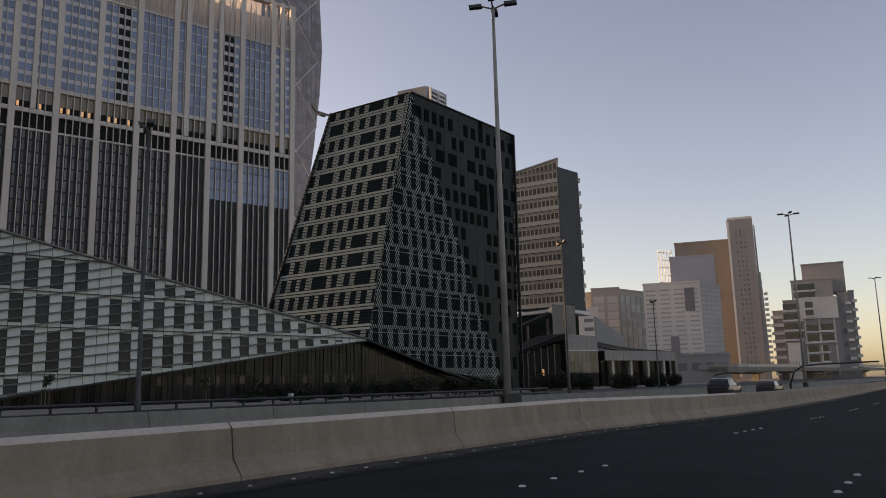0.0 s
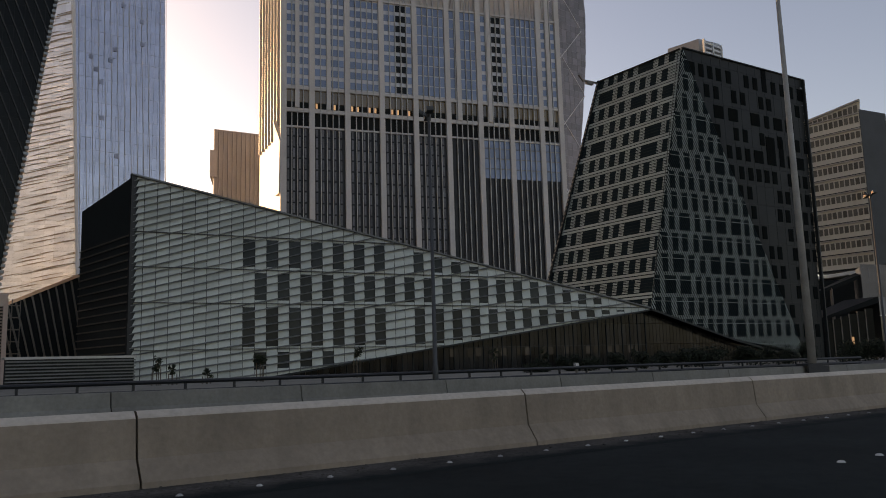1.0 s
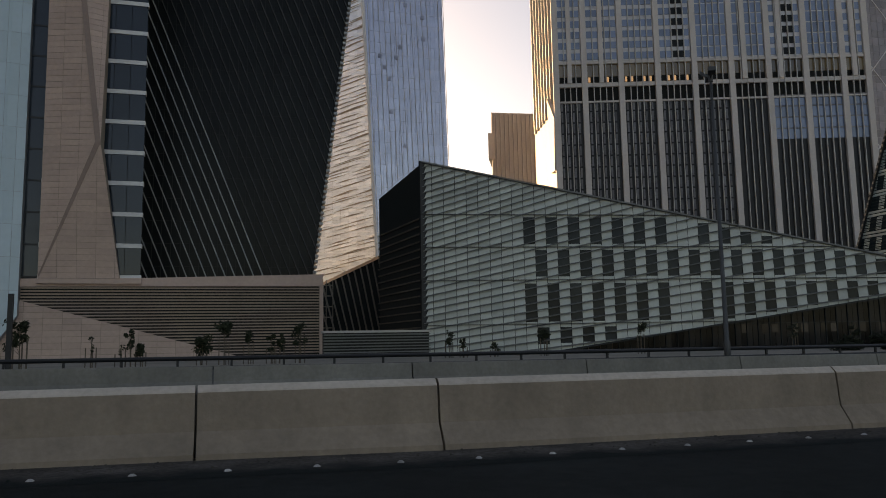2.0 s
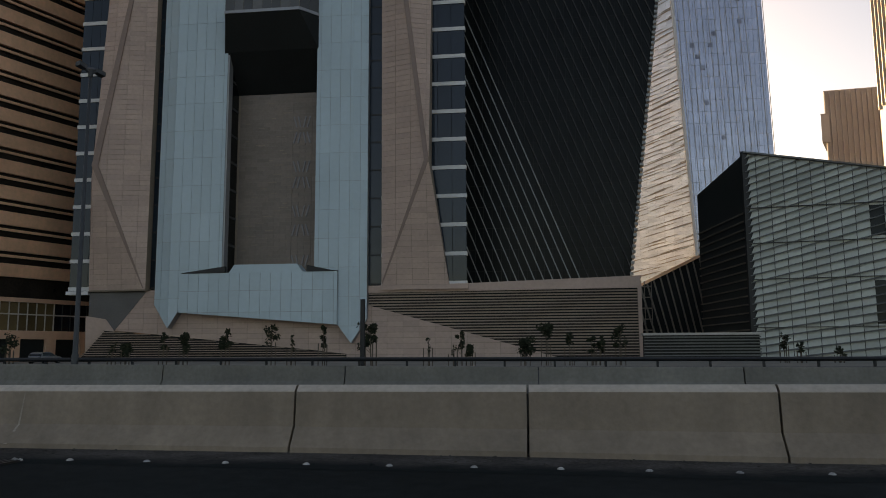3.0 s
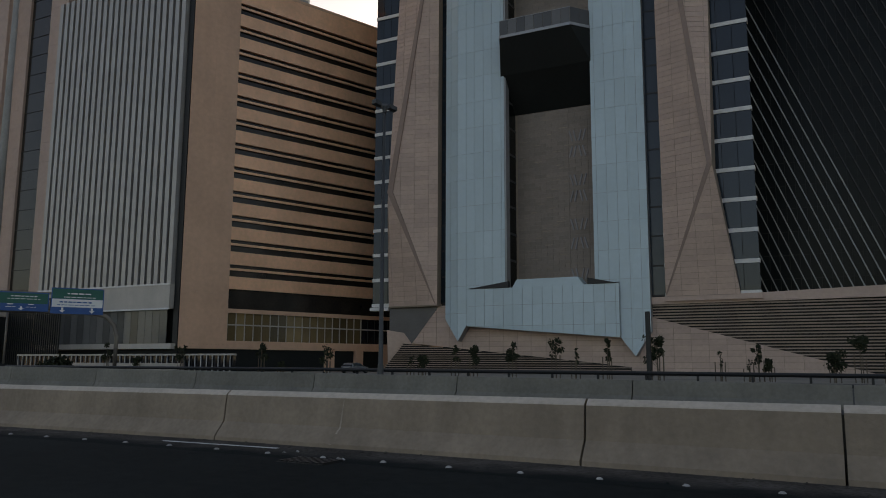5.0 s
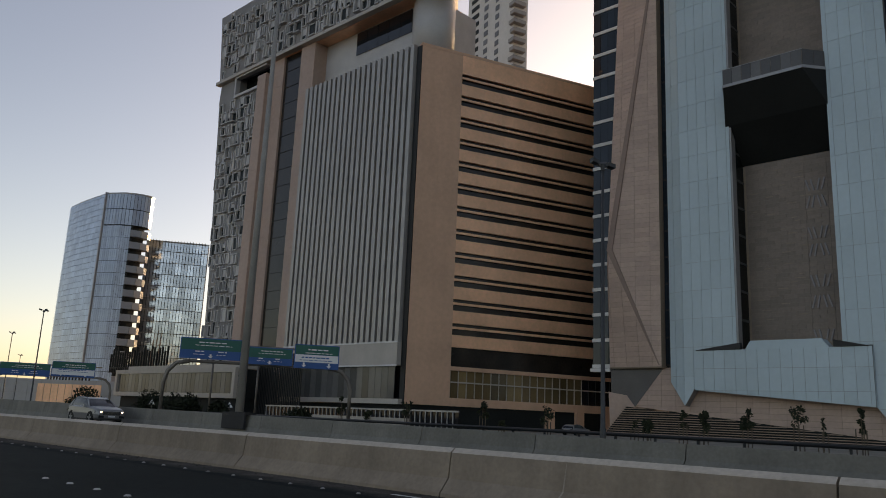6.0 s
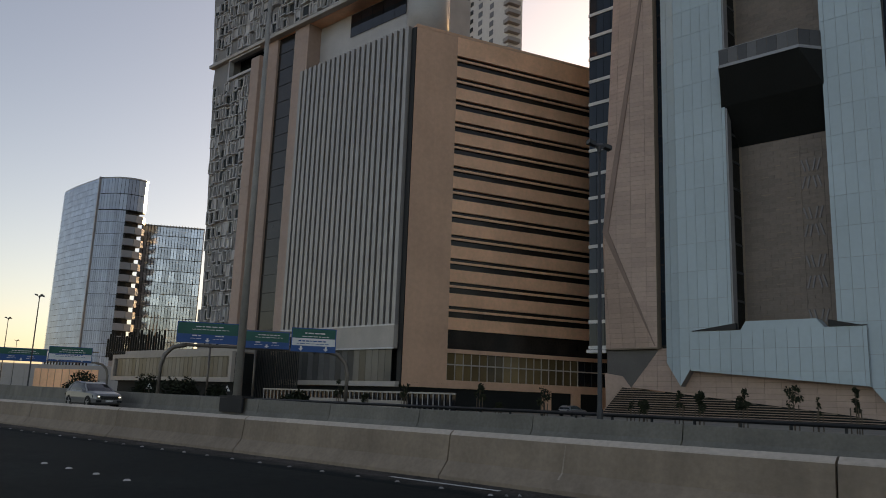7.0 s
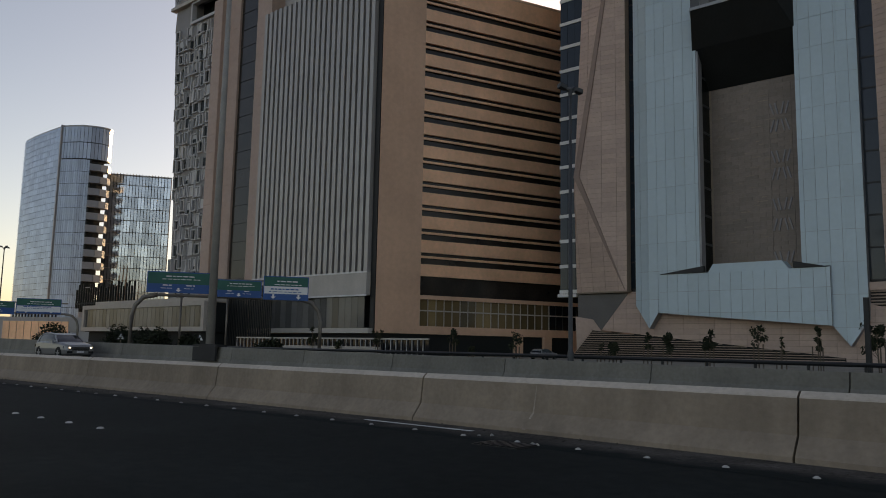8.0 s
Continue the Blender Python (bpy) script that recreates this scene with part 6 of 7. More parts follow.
piece("rail", "charcoal", roof_fence, -180.2, -153.0, 78.9, 79.1, 9.6, 9.9)
fence = thing("screen_fence", "dark vertical bar screen beside the podium", "fence", (-115, 79, 0))
for k in range(26):
    piece("bar", "black", fence, -119.8 + k * 0.5, -119.62 + k * 0.5, 79.0, 79.2, 0, 11.0)
piece("rail", "black", fence, -119.9, -106.9, 79.0, 79.25, 11.0, 11.3)
lf_ = thing("low_railing", "low white-framed railing before the finned front", "fence", (-95, 76, 0))
for k in range(43):
    piece("post", "grey_metal", lf_, -112 + k * 1.0, -111.85 + k * 1.0, 76.0, 76.12, 0.1, 2.4)
piece("top_rail", "fin", lf_, -112.1, -69.0, 75.95, 76.2, 2.4, 2.62)
piece("backing", "glass_dark", lf_, -112.0, -69.1, 76.2, 76.3, 0.1, 2.4)
sw = thing("service_wall", "low white louvred wall by the lobby", "wall", (-76, 60, 0))
Heap().box(-79, -62.0, 60.0, 60.6, 0.0, 1.4).part("wall", "tan_concrete", sw)

FWM = face(-262.0, 76.0, 40.0, 22.0)
far_wall = thing("sunlit_wall", "low grey compound wall with panes coloured as sunset reflections far along the road", "wall", (-240, 85, 0))
tiles(far_wall, "wall_panel", [(0, 0.2), (80, 0.2), (80, 8.0), (0, 8.0)], 4.6, 3.9, 0.08, "far_grey", None, 0.3, 20, m=FWM)
# copper colour stands in for the sunset mirrored in glass panes
for k in range(9):
    piece("amber_pane", "copper", far_wall, 22.0 + k * 2.4, 24.2 + k * 2.4, -0.5, -0.35, 1.6, 6.8, FWM)
Heap().box(0, 80, 0.05, 6, 0.2, 7.9).part("core", "far_tan", far_wall, m=FWM)
block("low_offices", "distant low pale office row", -76.0, -70.2, 520, 14.0, 30, "far_white", "window_pane", 4.0, 5.0, 0.5, singles=60)
block("low_offices", "distant low tan office row", -80.5, -76.5, 640, 12.0, 30, "far_tan", "window_pane", 4.0, 6.0, 0.5, singles=40)


# ---- street furniture ----
def flood_mast(at, height=27.0):
    mast = thing("light_mast", "tall tapered steel light mast on the rear barrier", "street lamp", at, "light masts")
    x, y, z = at
    part("pole", tube(bmesh.new(), [(x, y, z + 0.6), (x, y, z + height * 0.5), (x, y, z + height)], [0.25, 0.18, 0.105], 14), "mast_steel", mast, smooth=True)
    Heap().box(x - 0.55, x + 0.55, y - 0.34, y + 0.34, z + 0.3, z + 0.95).part("base_block", "dark_plinth", mast)
    for a in range(4):
        t = math.pi / 2 * a + 0.4
        dx, dy = math.cos(t), math.sin(t)
        part("arm", tube(bmesh.new(), [(x, y, z + height - 0.2), (x + dx * 0.9, y + dy * 0.9, z + height + 0.1)], 0.06, 8), "steel", mast)
        h = Heap().flat([(x + dx * 0.8 - dy * 0.22, y + dy * 0.8 + dx * 0.22), (x + dx * 0.8 + dy * 0.22, y + dy * 0.8 - dx * 0.22), (x + dx * 1.7 + dy * 0.2, y + dy * 1.7 - dx * 0.2), (x + dx * 1.7 - dy * 0.2, y + dy * 1.7 + dx * 0.2)], z + height - 0.02, z + height + 0.2)
        h.part("floodlight", "dark_rib", mast)
    return mast


for (x, y), h in zip(MASTS, (28.5, 28.0, 28.5, 29.3)):
    flood_mast((x, y, rear_z(x) + 0.05), h)
for x in (MASTS[0][0], MASTS[1][0]):
    pl = thing("mast_plinth", "dark painted plinth around the mast foot", "plinth", (x, 25.0, 0))
    Heap().box(x - 1.15, x + 1.15, 24.66, 24.78, rear_z(x) + 0.06, rear_z(x) + 0.84).part("plinth_face", "dark_plinth", pl)
    Heap().box(x - 1.15, x + 1.15, 24.66, 25.42, rear_z(x) + 0.85, rear_z(x) + 0.98).part("plinth_cap", "dark_plinth", pl)


def street_lamp(at, height=14.0, turn=0.0, slim=0.09):
    lamp = thing("street_lamp", "grey steel street lamp with twin heads", "street lamp", at, "service road lamps")
    x, y, z = at
    part("pole", tube(bmesh.new(), [(x, y, z), (x, y, z + 1.2), (x, y, z + 1.25), (x, y, z + height)], [slim * 1.7, slim * 1.6, slim * 1.25, slim * 0.7], 12), "dark_rib", lamp, smooth=True)
    Heap().box(x - 0.2, x + 0.2, y - 0.2, y + 0.2, z, z + 0.06).part("base_plate", "steel", lamp)
    part("collar", tube(bmesh.new(), [(x, y, z + height - 0.25), (x, y, z + height + 0.1)], [0.1, 0.12], 10), "dark_rib", lamp)
    for k, (a, out, tip) in enumerate(((turn, 0.62, -0.10), (turn + 180, 0.62, 0.10), (turn + 60, 0.45, 0.16))):
        c, d = math.cos(radians(a)), math.sin(radians(a))
        part("bracket", tube(bmesh.new(), [(x, y, z + height - 0.1), (x + c * out * 0.5, y + d * out * 0.5, z + height + 0.05)], 0.04, 8), "dark_rib", lamp)
        lo, hi = z + height + 0.02, z + height + 0.02 + tip
        q = [(0.25, 0.15), (0.25, -0.15), (out, -0.19), (out, 0.19)]
        ring_ = [(x + c * r - d * s, y + d * r + c * s, lo if r < 0.3 else hi) for r, s in q]
        Heap().hexa(ring_ + [(px, py, pz + 0.2) for px, py, pz in ring_]).part("lamp_head", "dark_rib", lamp)
    return lamp


for x, y, h in ((22.85, 31.8, 14.0), (-20.05, 32.0, 13.95), (66.0, 30.0, 14.0), (127.0, 42.0, 14.0), (-117.6, 41.1, 14.0), (-163.2, 52.0, 14.0), (-240.2, 79.6, 14.0)):
    street_lamp((x, y, 0.1), h, 62)
thin = thing("thin_post", "thin dark square post beside young trees", "post", (-8.6, 37.5, 0.1))
Heap().box(-8.7, -8.5, 37.4, 37.6, 0.1, 3.9).part("shaft", "black", thin)
Heap().box(-8.8, -8.4, 37.3, 37.7, 0.08, 0.2).part("foot", "black", thin)

rail = thing("guard_rail", "dark steel two-bar guard rail on posts", "guard rail", (0, 32.6, 0.15), kind="structure")
for zz, r in ((0.98, 0.085), (0.60, 0.075)):
    part("rail_bar", tube(bmesh.new(), [(-62, 33.4, zz + 0.16), (-25, 33.0, zz + 0.12), (10, 32.6, zz), (45, 31.2, zz - 0.02), (62, 30.2, zz - 0.02)], r, 8), "black", rail)
for k in range(60):
    x = -61 + k * 2.05
    y = 33.3 - (x + 61) * 0.01 if x < 10 else 32.6 - (x - 10) * 0.042
    piece("rail_post", "black", rail, x, x + 0.09, y, y + 0.09, 0.1, 1.0)


box_ = thing("utility_box", "small white utility box on a post", "utility box", (33.3, 32.4, 0.15))
Heap().box(33.25, 33.35, 32.35, 32.45, 0.1, 1.0).part("post", "steel", box_)
Heap().box(33.18, 33.42, 32.3, 32.5, 0.95, 1.22).part("case", "hotel_frame", box_)

# overhead direction signs
def gantry(a, b, z0, z1, boards, label):
    """A cantilever sign portal from a to b (plan), with boards given as start, end, and their fields."""
    g = thing("sign_gantry", label, "road sign", (a[0], a[1], 0.2), "sign gantries")
    m = face(a[0], a[1], b[0] - a[0], b[1] - a[1])
    ln = math.hypot(b[0] - a[0], b[1] - a[1])
    for x, s in ((-1.2, 1), (ln + 1.2, -1)):
        part("post", tube(bmesh.new(), [(x, 0.3, 0.1), (x, 0.3, z0 - 1.6), (x + s * 0.25, 0.3, z0 - 0.6), (x + s * 0.9, 0.3, z0 + 0.1), (x + s * 2.0, 0.3, z0 + 0.35)], 0.19, 12), "steel", g, m=m, smooth=True)
    part("beam", tube(bmesh.new(), [(0.4, 0.3, z0 + 0.35), (ln - 0.4, 0.3, z0 + 0.35)], 0.14, 10), "steel", g, m=m)
    part("beam", tube(bmesh.new(), [(0.4, 0.3, z1 - 0.4), (ln - 0.4, 0.3, z1 - 0.4)], 0.1, 10), "steel", g, m=m)
    for x0, x1, low, high, green, white in boards:
        bd = Heap().box(x0, x1, 0.0, 0.12, low, high).part("sign_board", "sign_blue", g, "blue overhead direction sign", m=m)
        h = high - low
        if green:
            Heap().box(x0 + 0.08, x1 - 0.08, -0.02, -0.003, low + h * green, high - 0.08).part("green_field", "sign_green", bd, m=m)
        if white:
            Heap().box(x0 + 0.08, x1 - 0.08, -0.02, -0.003, low + h * white[0], low + h * white[1]).part("white_field", "sign_white", bd, m=m)
        # writing as plain bars
        bars, dark_bars = Heap(), Heap()
        w = x1 - x0
        rw = random.Random(int(w * 100))

        def words(heap, a, b, za, zb):
            """A line of writing as a few short plain bars."""
            x = x0 + a * w
            while x < x0 + b * w - 0.1:
                n = min(rw.uniform(0.18, 0.5), x0 + b * w - x)
                heap.box(x, x + n, -0.035, -0.022, low + za * h, low + zb * h)
                x += n + 0.09

        words(bars, 0.30, 0.78, 0.76, 0.81)
        words(bars, 0.24, 0.84, 0.63, 0.66)
        if white:
            words(dark_bars, 0.16, 0.78, 0.43, 0.48)
            words(dark_bars, 0.12, 0.84, 0.33, 0.355)
        else:
            for f in (0.25, 0.62):
                words(bars, f, f + 0.14, 0.33, 0.38)
                words(bars, f - 0.03, f + 0.15, 0.2, 0.225)
        for f in ((0.22, 0.78) if white else (0.5,)):
            xm = x0 + f * w
            bars.prism([(xm, low + 0.04 * h), (xm + 0.22, low + 0.14 * h), (xm + 0.08, low + 0.14 * h), (xm + 0.08, low + 0.24 * h), (xm - 0.08, low + 0.24 * h), (xm - 0.08, low + 0.14 * h), (xm - 0.22, low + 0.14 * h)], -0.035, -0.022)
        bars.part("lettering_bar", "sign_white", bd, m=m, kind="stuff")
        dark_bars.part("lettering_bar", "sign_blue", bd, m=m, kind="stuff")
    return g


gantry((-64.4, 34.3), (-56.7, 45.9), 5.2, 7.5, [(-0.1, 5.2, 5.75, 7.6, 0.42, None), (5.7, 9.7, 5.55, 7.1, 0.40, None), (9.85, 13.9, 5.43, 7.6, 0.58, (0.26, 0.57))], "overhead blue and green direction signs on curved posts")
gantry((-133.0, 41.5), (-126.0, 54.5), 5.2, 7.6, [(-0.2, 6.9, 5.3, 7.3, 0.5, None), (7.1, 13.4, 5.5, 7.85, 0.55, (0.12, 0.5))], "overhead direction signs further along the road")
for x, y, h in ((-66.8, 39.0, 6.0), (-63.0, 41.5, 6.6)):
    p = thing("steel_post", "plain steel post beside the sign gantry", "post", (x, y, 0.1))
    part("shaft", tube(bmesh.new(), [(x, y, 0.1), (x, y, h)], 0.1, 10), "steel", p, smooth=True)
    Heap().box(x - 0.2, x + 0.2, y - 0.2, y + 0.2, 0.1, 0.16).part("foot", "steel", p)
for x, y in ((-97.0, 42.0), (-84.0, 42.0), (-73.0, 45.0)):
    w = thing("warning_sign", "small triangular warning sign on a post", "road sign", (x, y, 0.1), "warning signs")
    m = face(x, y, 0.55, 0.83)
    Heap().box(-0.04, 0.04, 0.02, 0.1, 0.1, 1.7).part("post", "steel", w, m=m)
    Heap().prism([(-0.5, 1.6), (0.5, 1.6), (0.0, 2.5)], -0.02, 0.02).part("plate", "dark_plinth", w, m=m)
    Heap().prism([(-0.34, 1.7), (0.34, 1.7), (0.0, 2.3)], -0.035, -0.022).part("plate_field", "sign_white", w, m=m)

# bent tube hoops beside the far carriageway
for pts in (((139.6, 37.0, 0.2), (139.6, 36.9, 1.2), (139.8, 36.2, 2.0), (140.2, 34.5, 2.3), (141.3, 29.7, 2.1)), ((142.3, 24.8, 0.2), (142.4, 24.1, 2.1), (142.6, 22.7, 3.1), (143.0, 20.0, 3.3), (144.0, 11.6, 3.45))):
    hoop = thing("tube_hoop", "dark bent steel tube hoop beside the road", "road barrier", pts[0], "tube hoops")
    part("tube", tube(bmesh.new(), pts, 0.13, 10), "black", hoop, smooth=True)
    part("foot", tube(bmesh.new(), [pts[0], (pts[0][0], pts[0][1], pts[0][2] - 0.9)], 0.2, 10), "black", hoop)

# road studs and paint
STUD = bpy.data.meshes.new("road_stud")
bmx = bmesh.new()
bmesh.ops.create_cone(bmx, cap_ends=True, segments=12, radius1=0.048, radius2=0.022, depth=0.022)
bmx.to_mesh(STUD)
bmx.free()
STUD.materials.append(M["stud"])
for k in range(-60, 100):
    s = tagged(new("road_stud", STUD), "white ceramic road stud on asphalt", "road stud", "road studs")
    sx = 0.2 + k * 1.035
    s.location = (sx, float(np.interp(sx, (-15, -9.5, -4, 0, 6, 14), (9.64, 9.63, 9.64, 9.72, 9.9, 10.1))), road_z(sx) + 0.017)
LANE_STUD = bpy.data.meshes.new("lane_stud")
bmx = bmesh.new()
bmesh.ops.create_cone(bmx, cap_ends=True, segments=14, radius1=0.062, radius2=0.04, depth=0.022)
bmx.to_mesh(LANE_STUD)
bmx.free()
LANE_STUD.materials.append(M["lane_stud"])
for k in range(-8, 16):
    for j in range(4):
        for lane_y in (5.86, 1.62):
            s = tagged(new("road_stud", LANE_STUD), "bright white road stud between two lanes", "road stud", "lane studs")
            sx = -15.62 + k * 13.42 + j * 1.11
            s.location = (sx, lane_y, road_z(sx) + 0.012)
zl = road_z(-10) + 0.012
tagged(raw("edge_line", [(-10.85, 10.08, zl), (-8.3, 10.08, zl), (-8.3, 10.2, zl), (-10.85, 10.2, zl)], [(0, 1, 2, 3)], "paint", None), "short white painted line at the road edge", "road marking", kind="structure")
drain = thing("drain_grate", "black iron drain grate at the road edge", "drain", (-6.95, 9.2, 0.01))
Heap().box(-7.35, -6.55, 8.92, 9.46, -0.02, 0.012).part("pit", "dark_plinth", drain)
for k in range(9):
    piece("bar", "black", drain, -7.31 + k * 0.088, -7.265 + k * 0.088, 8.94, 9.44, 0.012, 0.03)
for k, (x, y) in enumerate(((-6.72, 9.56), (-6.6, 9.5), (-7.9, 9.8), (-7.8, 10.0))):
    scrap = thing("paper_scrap", "crumpled white paper scrap at the road edge", "litter", (x, y, 0.012), "litter")
    w = 0.55 if k else 0.7
    Heap().hexa([(x - 0.05 * w, y - 0.03 * w, 0.012), (x + 0.05 * w, y - 0.04 * w, 0.012), (x + 0.06 * w, y + 0.03 * w, 0.012), (x - 0.04 * w, y + 0.04 * w, 0.012), (x - 0.03 * w, y - 0.02 * w, 0.03), (x + 0.02 * w, y - 0.03 * w, 0.045), (x + 0.04 * w, y + 0.02 * w, 0.028), (x - 0.02 * w, y + 0.02 * w, 0.04)]).part("paper", "stud", scrap)
gr = random.Random(2)
grit = Heap()
for k in range(900):
    x, y, r = gr.uniform(-40, 60), 10.7 - abs(gr.gauss(0, 0.35)), gr.uniform(0.006, 0.022)
    g = road_z(x) + 0.003
    grit.hexa([(x - r, y - r, g), (x + r, y - r, g), (x + r, y + r, g), (x - r, y + r, g), (x - r * 0.5, y - r * 0.6, g + r), (x + r * 0.6, y - r * 0.5, g + r), (x + r * 0.5, y + r * 0.5, g + r), (x - r * 0.6, y + r * 0.5, g + r)])
tagged(grit.part("grit", "gutter", None, kind="stuff"), "loose grit and stones at the road edge", "grit")


# ---- plants ----
def leaf_cloud(rnd, centre, radius, count, size):
    """A ragged clump of small leaves round a centre."""
    v, f = [], []
    for _ in range(count):
        d = Vector((rnd.gauss(0, 1), rnd.gauss(0, 1), rnd.gauss(0, 1))).normalized() * radius * rnd.random() ** 0.45
        p = Vector(centre) + Vector((d.x, d.y, d.z))
        a = Vector((rnd.gauss(0, 1), rnd.gauss(0, 1), rnd.gauss(0, 1))).normalized()
        b = a.orthogonal().normalized()
        s = size * rnd.uniform(0.6, 1.4)
        k = len(v)
        v += [tuple(p - a * s), tuple(p - b * s * 0.45), tuple(p + a * s), tuple(p + b * s * 0.45)]
        f.append((k, k + 1, k + 2, k + 3))
    return v, f


def young_tree(at, height, seed, spread=0.5, leaves=260, material="leaf", stakes=True):
    rnd = random.Random(seed)
    x, y, z = at
    t = thing("young_tree", "young street tree with thin trunk and sparse crown", "tree", at, "young trees")
    lean = rnd.uniform(-0.12, 0.12)
    part("trunk", tube(bmesh.new(), [(x, y, z), (x + lean * 0.4, y, z + height * 0.4), (x + lean, y, z + height * 0.85)], [0.05, 0.04, 0.015], 8), "bark", t)
    v, f = [], []
    for k in range(9):
        a = rnd.uniform(0, 6.28)
        up = rnd.uniform(0.48, 0.98)
        out = spread * rnd.uniform(0.25, 0.95) * (1.15 - 0.5 * up)
        tip = (x + lean + math.cos(a) * out, y + math.sin(a) * out, z + height * up)
        part("limb", tube(bmesh.new(), [(x + lean * 0.6, y, z + height * (up - 0.16)), tip], [0.02, 0.008], 6), "bark", t)
        vv, ff = leaf_cloud(rnd, tip, spread * rnd.uniform(0.25, 0.55), int(leaves * rnd.uniform(0.05, 0.2)), 0.12)
        q = len(v)
        v += vv
        f += [tuple(q + i for i in g) for g in ff]
    raw("crown", v, f, material, t)
    if stakes:
        for dx in (-0.38, 0.34, rnd.uniform(-0.1, 0.2)):
            piece("stake", "bark", t, x + dx - 0.035, x + dx + 0.035, y - 0.02, y + 0.05, z, z + min(1.9, height * 0.6) * rnd.uniform(0.85, 1.05))
    return t


# place, height, spread and leafiness of each young tree
TREES = [(-35.6, 62, 1.9, 0.3, 60), (-34.4, 62, 2, 0.56, 420), (-31.1, 62, 3.1, 0.42, 200), (-29.3, 62, 2.8, 0.64, 560), (-25.7, 62, 3.1, 0.63, 520), (-21.8, 62, 3.5, 0.67, 280), (-20.1, 62, 2.5, 0.26, 50), (-17.5, 62, 3.3, 0.42, 420), (-10.9, 50, 3.2, 0.78, 620), (-8.9, 62, 2.4, 0.24, 30), (-6.9, 62, 1.7, 0.2, 20), (-6.2, 62, 2.7, 0.5, 220), (-5.5, 62, 1.7, 0.5, 420), (-1.2, 62, 2, 0.85, 620), (0.4, 62, 3.3, 0.74, 560), (2.2, 62, 2.5, 0.58, 240), (3.9, 62, 2.2, 0.36, 320), (4.5, 62, 2.3, 0.38, 320), (6.1, 62, 3.1, 0.77, 300), (-68.2, 60, 2, 0.66, 420), (-61.9, 60, 3.3, 0.8, 240), (-51.2, 60, 3.2, 0.74, 480), (-48.8, 60, 1.4, 0.45, 300), (-43.4, 60, 2.8, 0.8, 320), (20.5, 70, 2.6, 0.58, 240), (21.9, 70, 1.8, 0.37, 120), (24.9, 70, 1.2, 0.43, 160), (30, 70, 2.7, 0.77, 480), (40.4, 70, 3.1, 0.88, 320), (62, 74, 2.8, 0.7, 320), (70, 74, 3, 0.7, 360), (-73, 60, 3.2, 0.7, 380), (85, 72, 2.6, 0.7, 380), (96, 70, 2.4, 0.7, 380)]
for i, (x, y, h, spread, leaves) in enumerate(TREES):
    young_tree((x, y, 0.2), h, 20 + i, spread, leaves)


def shrub(at, size, seed):
    rnd = random.Random(seed)
    s = thing("shrub", "dark dense roadside shrub", "shrub", at, "shrubs")
    x, y, z = at
    v, f = [], []
    for k in range(9):
        c = (x + rnd.uniform(-0.8, 0.8) * size, y + rnd.uniform(-0.4, 0.4) * size, z + rnd.uniform(0.25, 0.9) * size)
        vv, ff = leaf_cloud(rnd, c, size * 0.45, 170, 0.17)
        q = len(v)
        v += vv
        f += [tuple(q + i for i in g) for g in ff]
    raw("foliage", v, f, "leaf_dark", s)
    for k in range(3):
        part("stem", tube(bmesh.new(), [(x, y, z), (x + rnd.uniform(-0.4, 0.4), y, z + size * 0.6)], [0.06, 0.02], 6), "bark", s)


for i, (x, y, sz) in enumerate(((-87.6, 36.7, 2.7), (-85.2, 42.1, 2.6), (-70.0, 38.5, 2.1), (-66.5, 40.0, 1.7), (-57.5, 42.5, 1.6), (-110, 44, 1.8), (100.0, 50.0, 2.2), (107.0, 50.0, 2.4), (90.0, 58, 2.0), (80.0, 60, 1.9), (73.0, 60, 1.6), (112.0, 48.0, 1.8), (118.0, 44.0, 2.0), (66.0, 62.0, 1.5), (131.0, 45, 1.6), (86.0, 60, 2.2), (94.0, 56, 2.4), (60.0, 64, 1.5), (64.0, 63.5, 1.5), (70.0, 61.5, 1.7), (77.0, 60.5, 1.8), (83.0, 60, 2.0), (91.0, 57.5, 2.2), (97.5, 54, 2.3), (103.5, 50.5, 2.4), (110.0, 49, 2.2), (121.5, 47, 2.0), (126.0, 47, 1.9), (136.0, 45, 1.9), (142.0, 44, 1.8))):
    shrub((x, y, 0.1), sz, 60 + i)


# ---- vehicles ----
def loft(sections, material, name, parent, m, label=""):
    bm = bmesh.new()
    rings = [[bm.verts.new(p) for p in s] for s in sections]
    for a, b in zip(rings, rings[1:]):
        for k in range(len(a)):
            bm.faces.new((a[k], a[(k + 1) % len(a)], b[(k + 1) % len(b)], b[k]))
    bm.faces.new(rings[0])
    bm.faces.new(rings[-1][::-1])
    bmesh.ops.recalc_face_normals(bm, faces=bm.faces)
    ob = part(name, bm, material, parent, label, m)
    mod = ob.modifiers.new("soft", "BEVEL")
    mod.width, mod.segments, mod.limit_method = 0.035, 2, "ANGLE"
    return ob


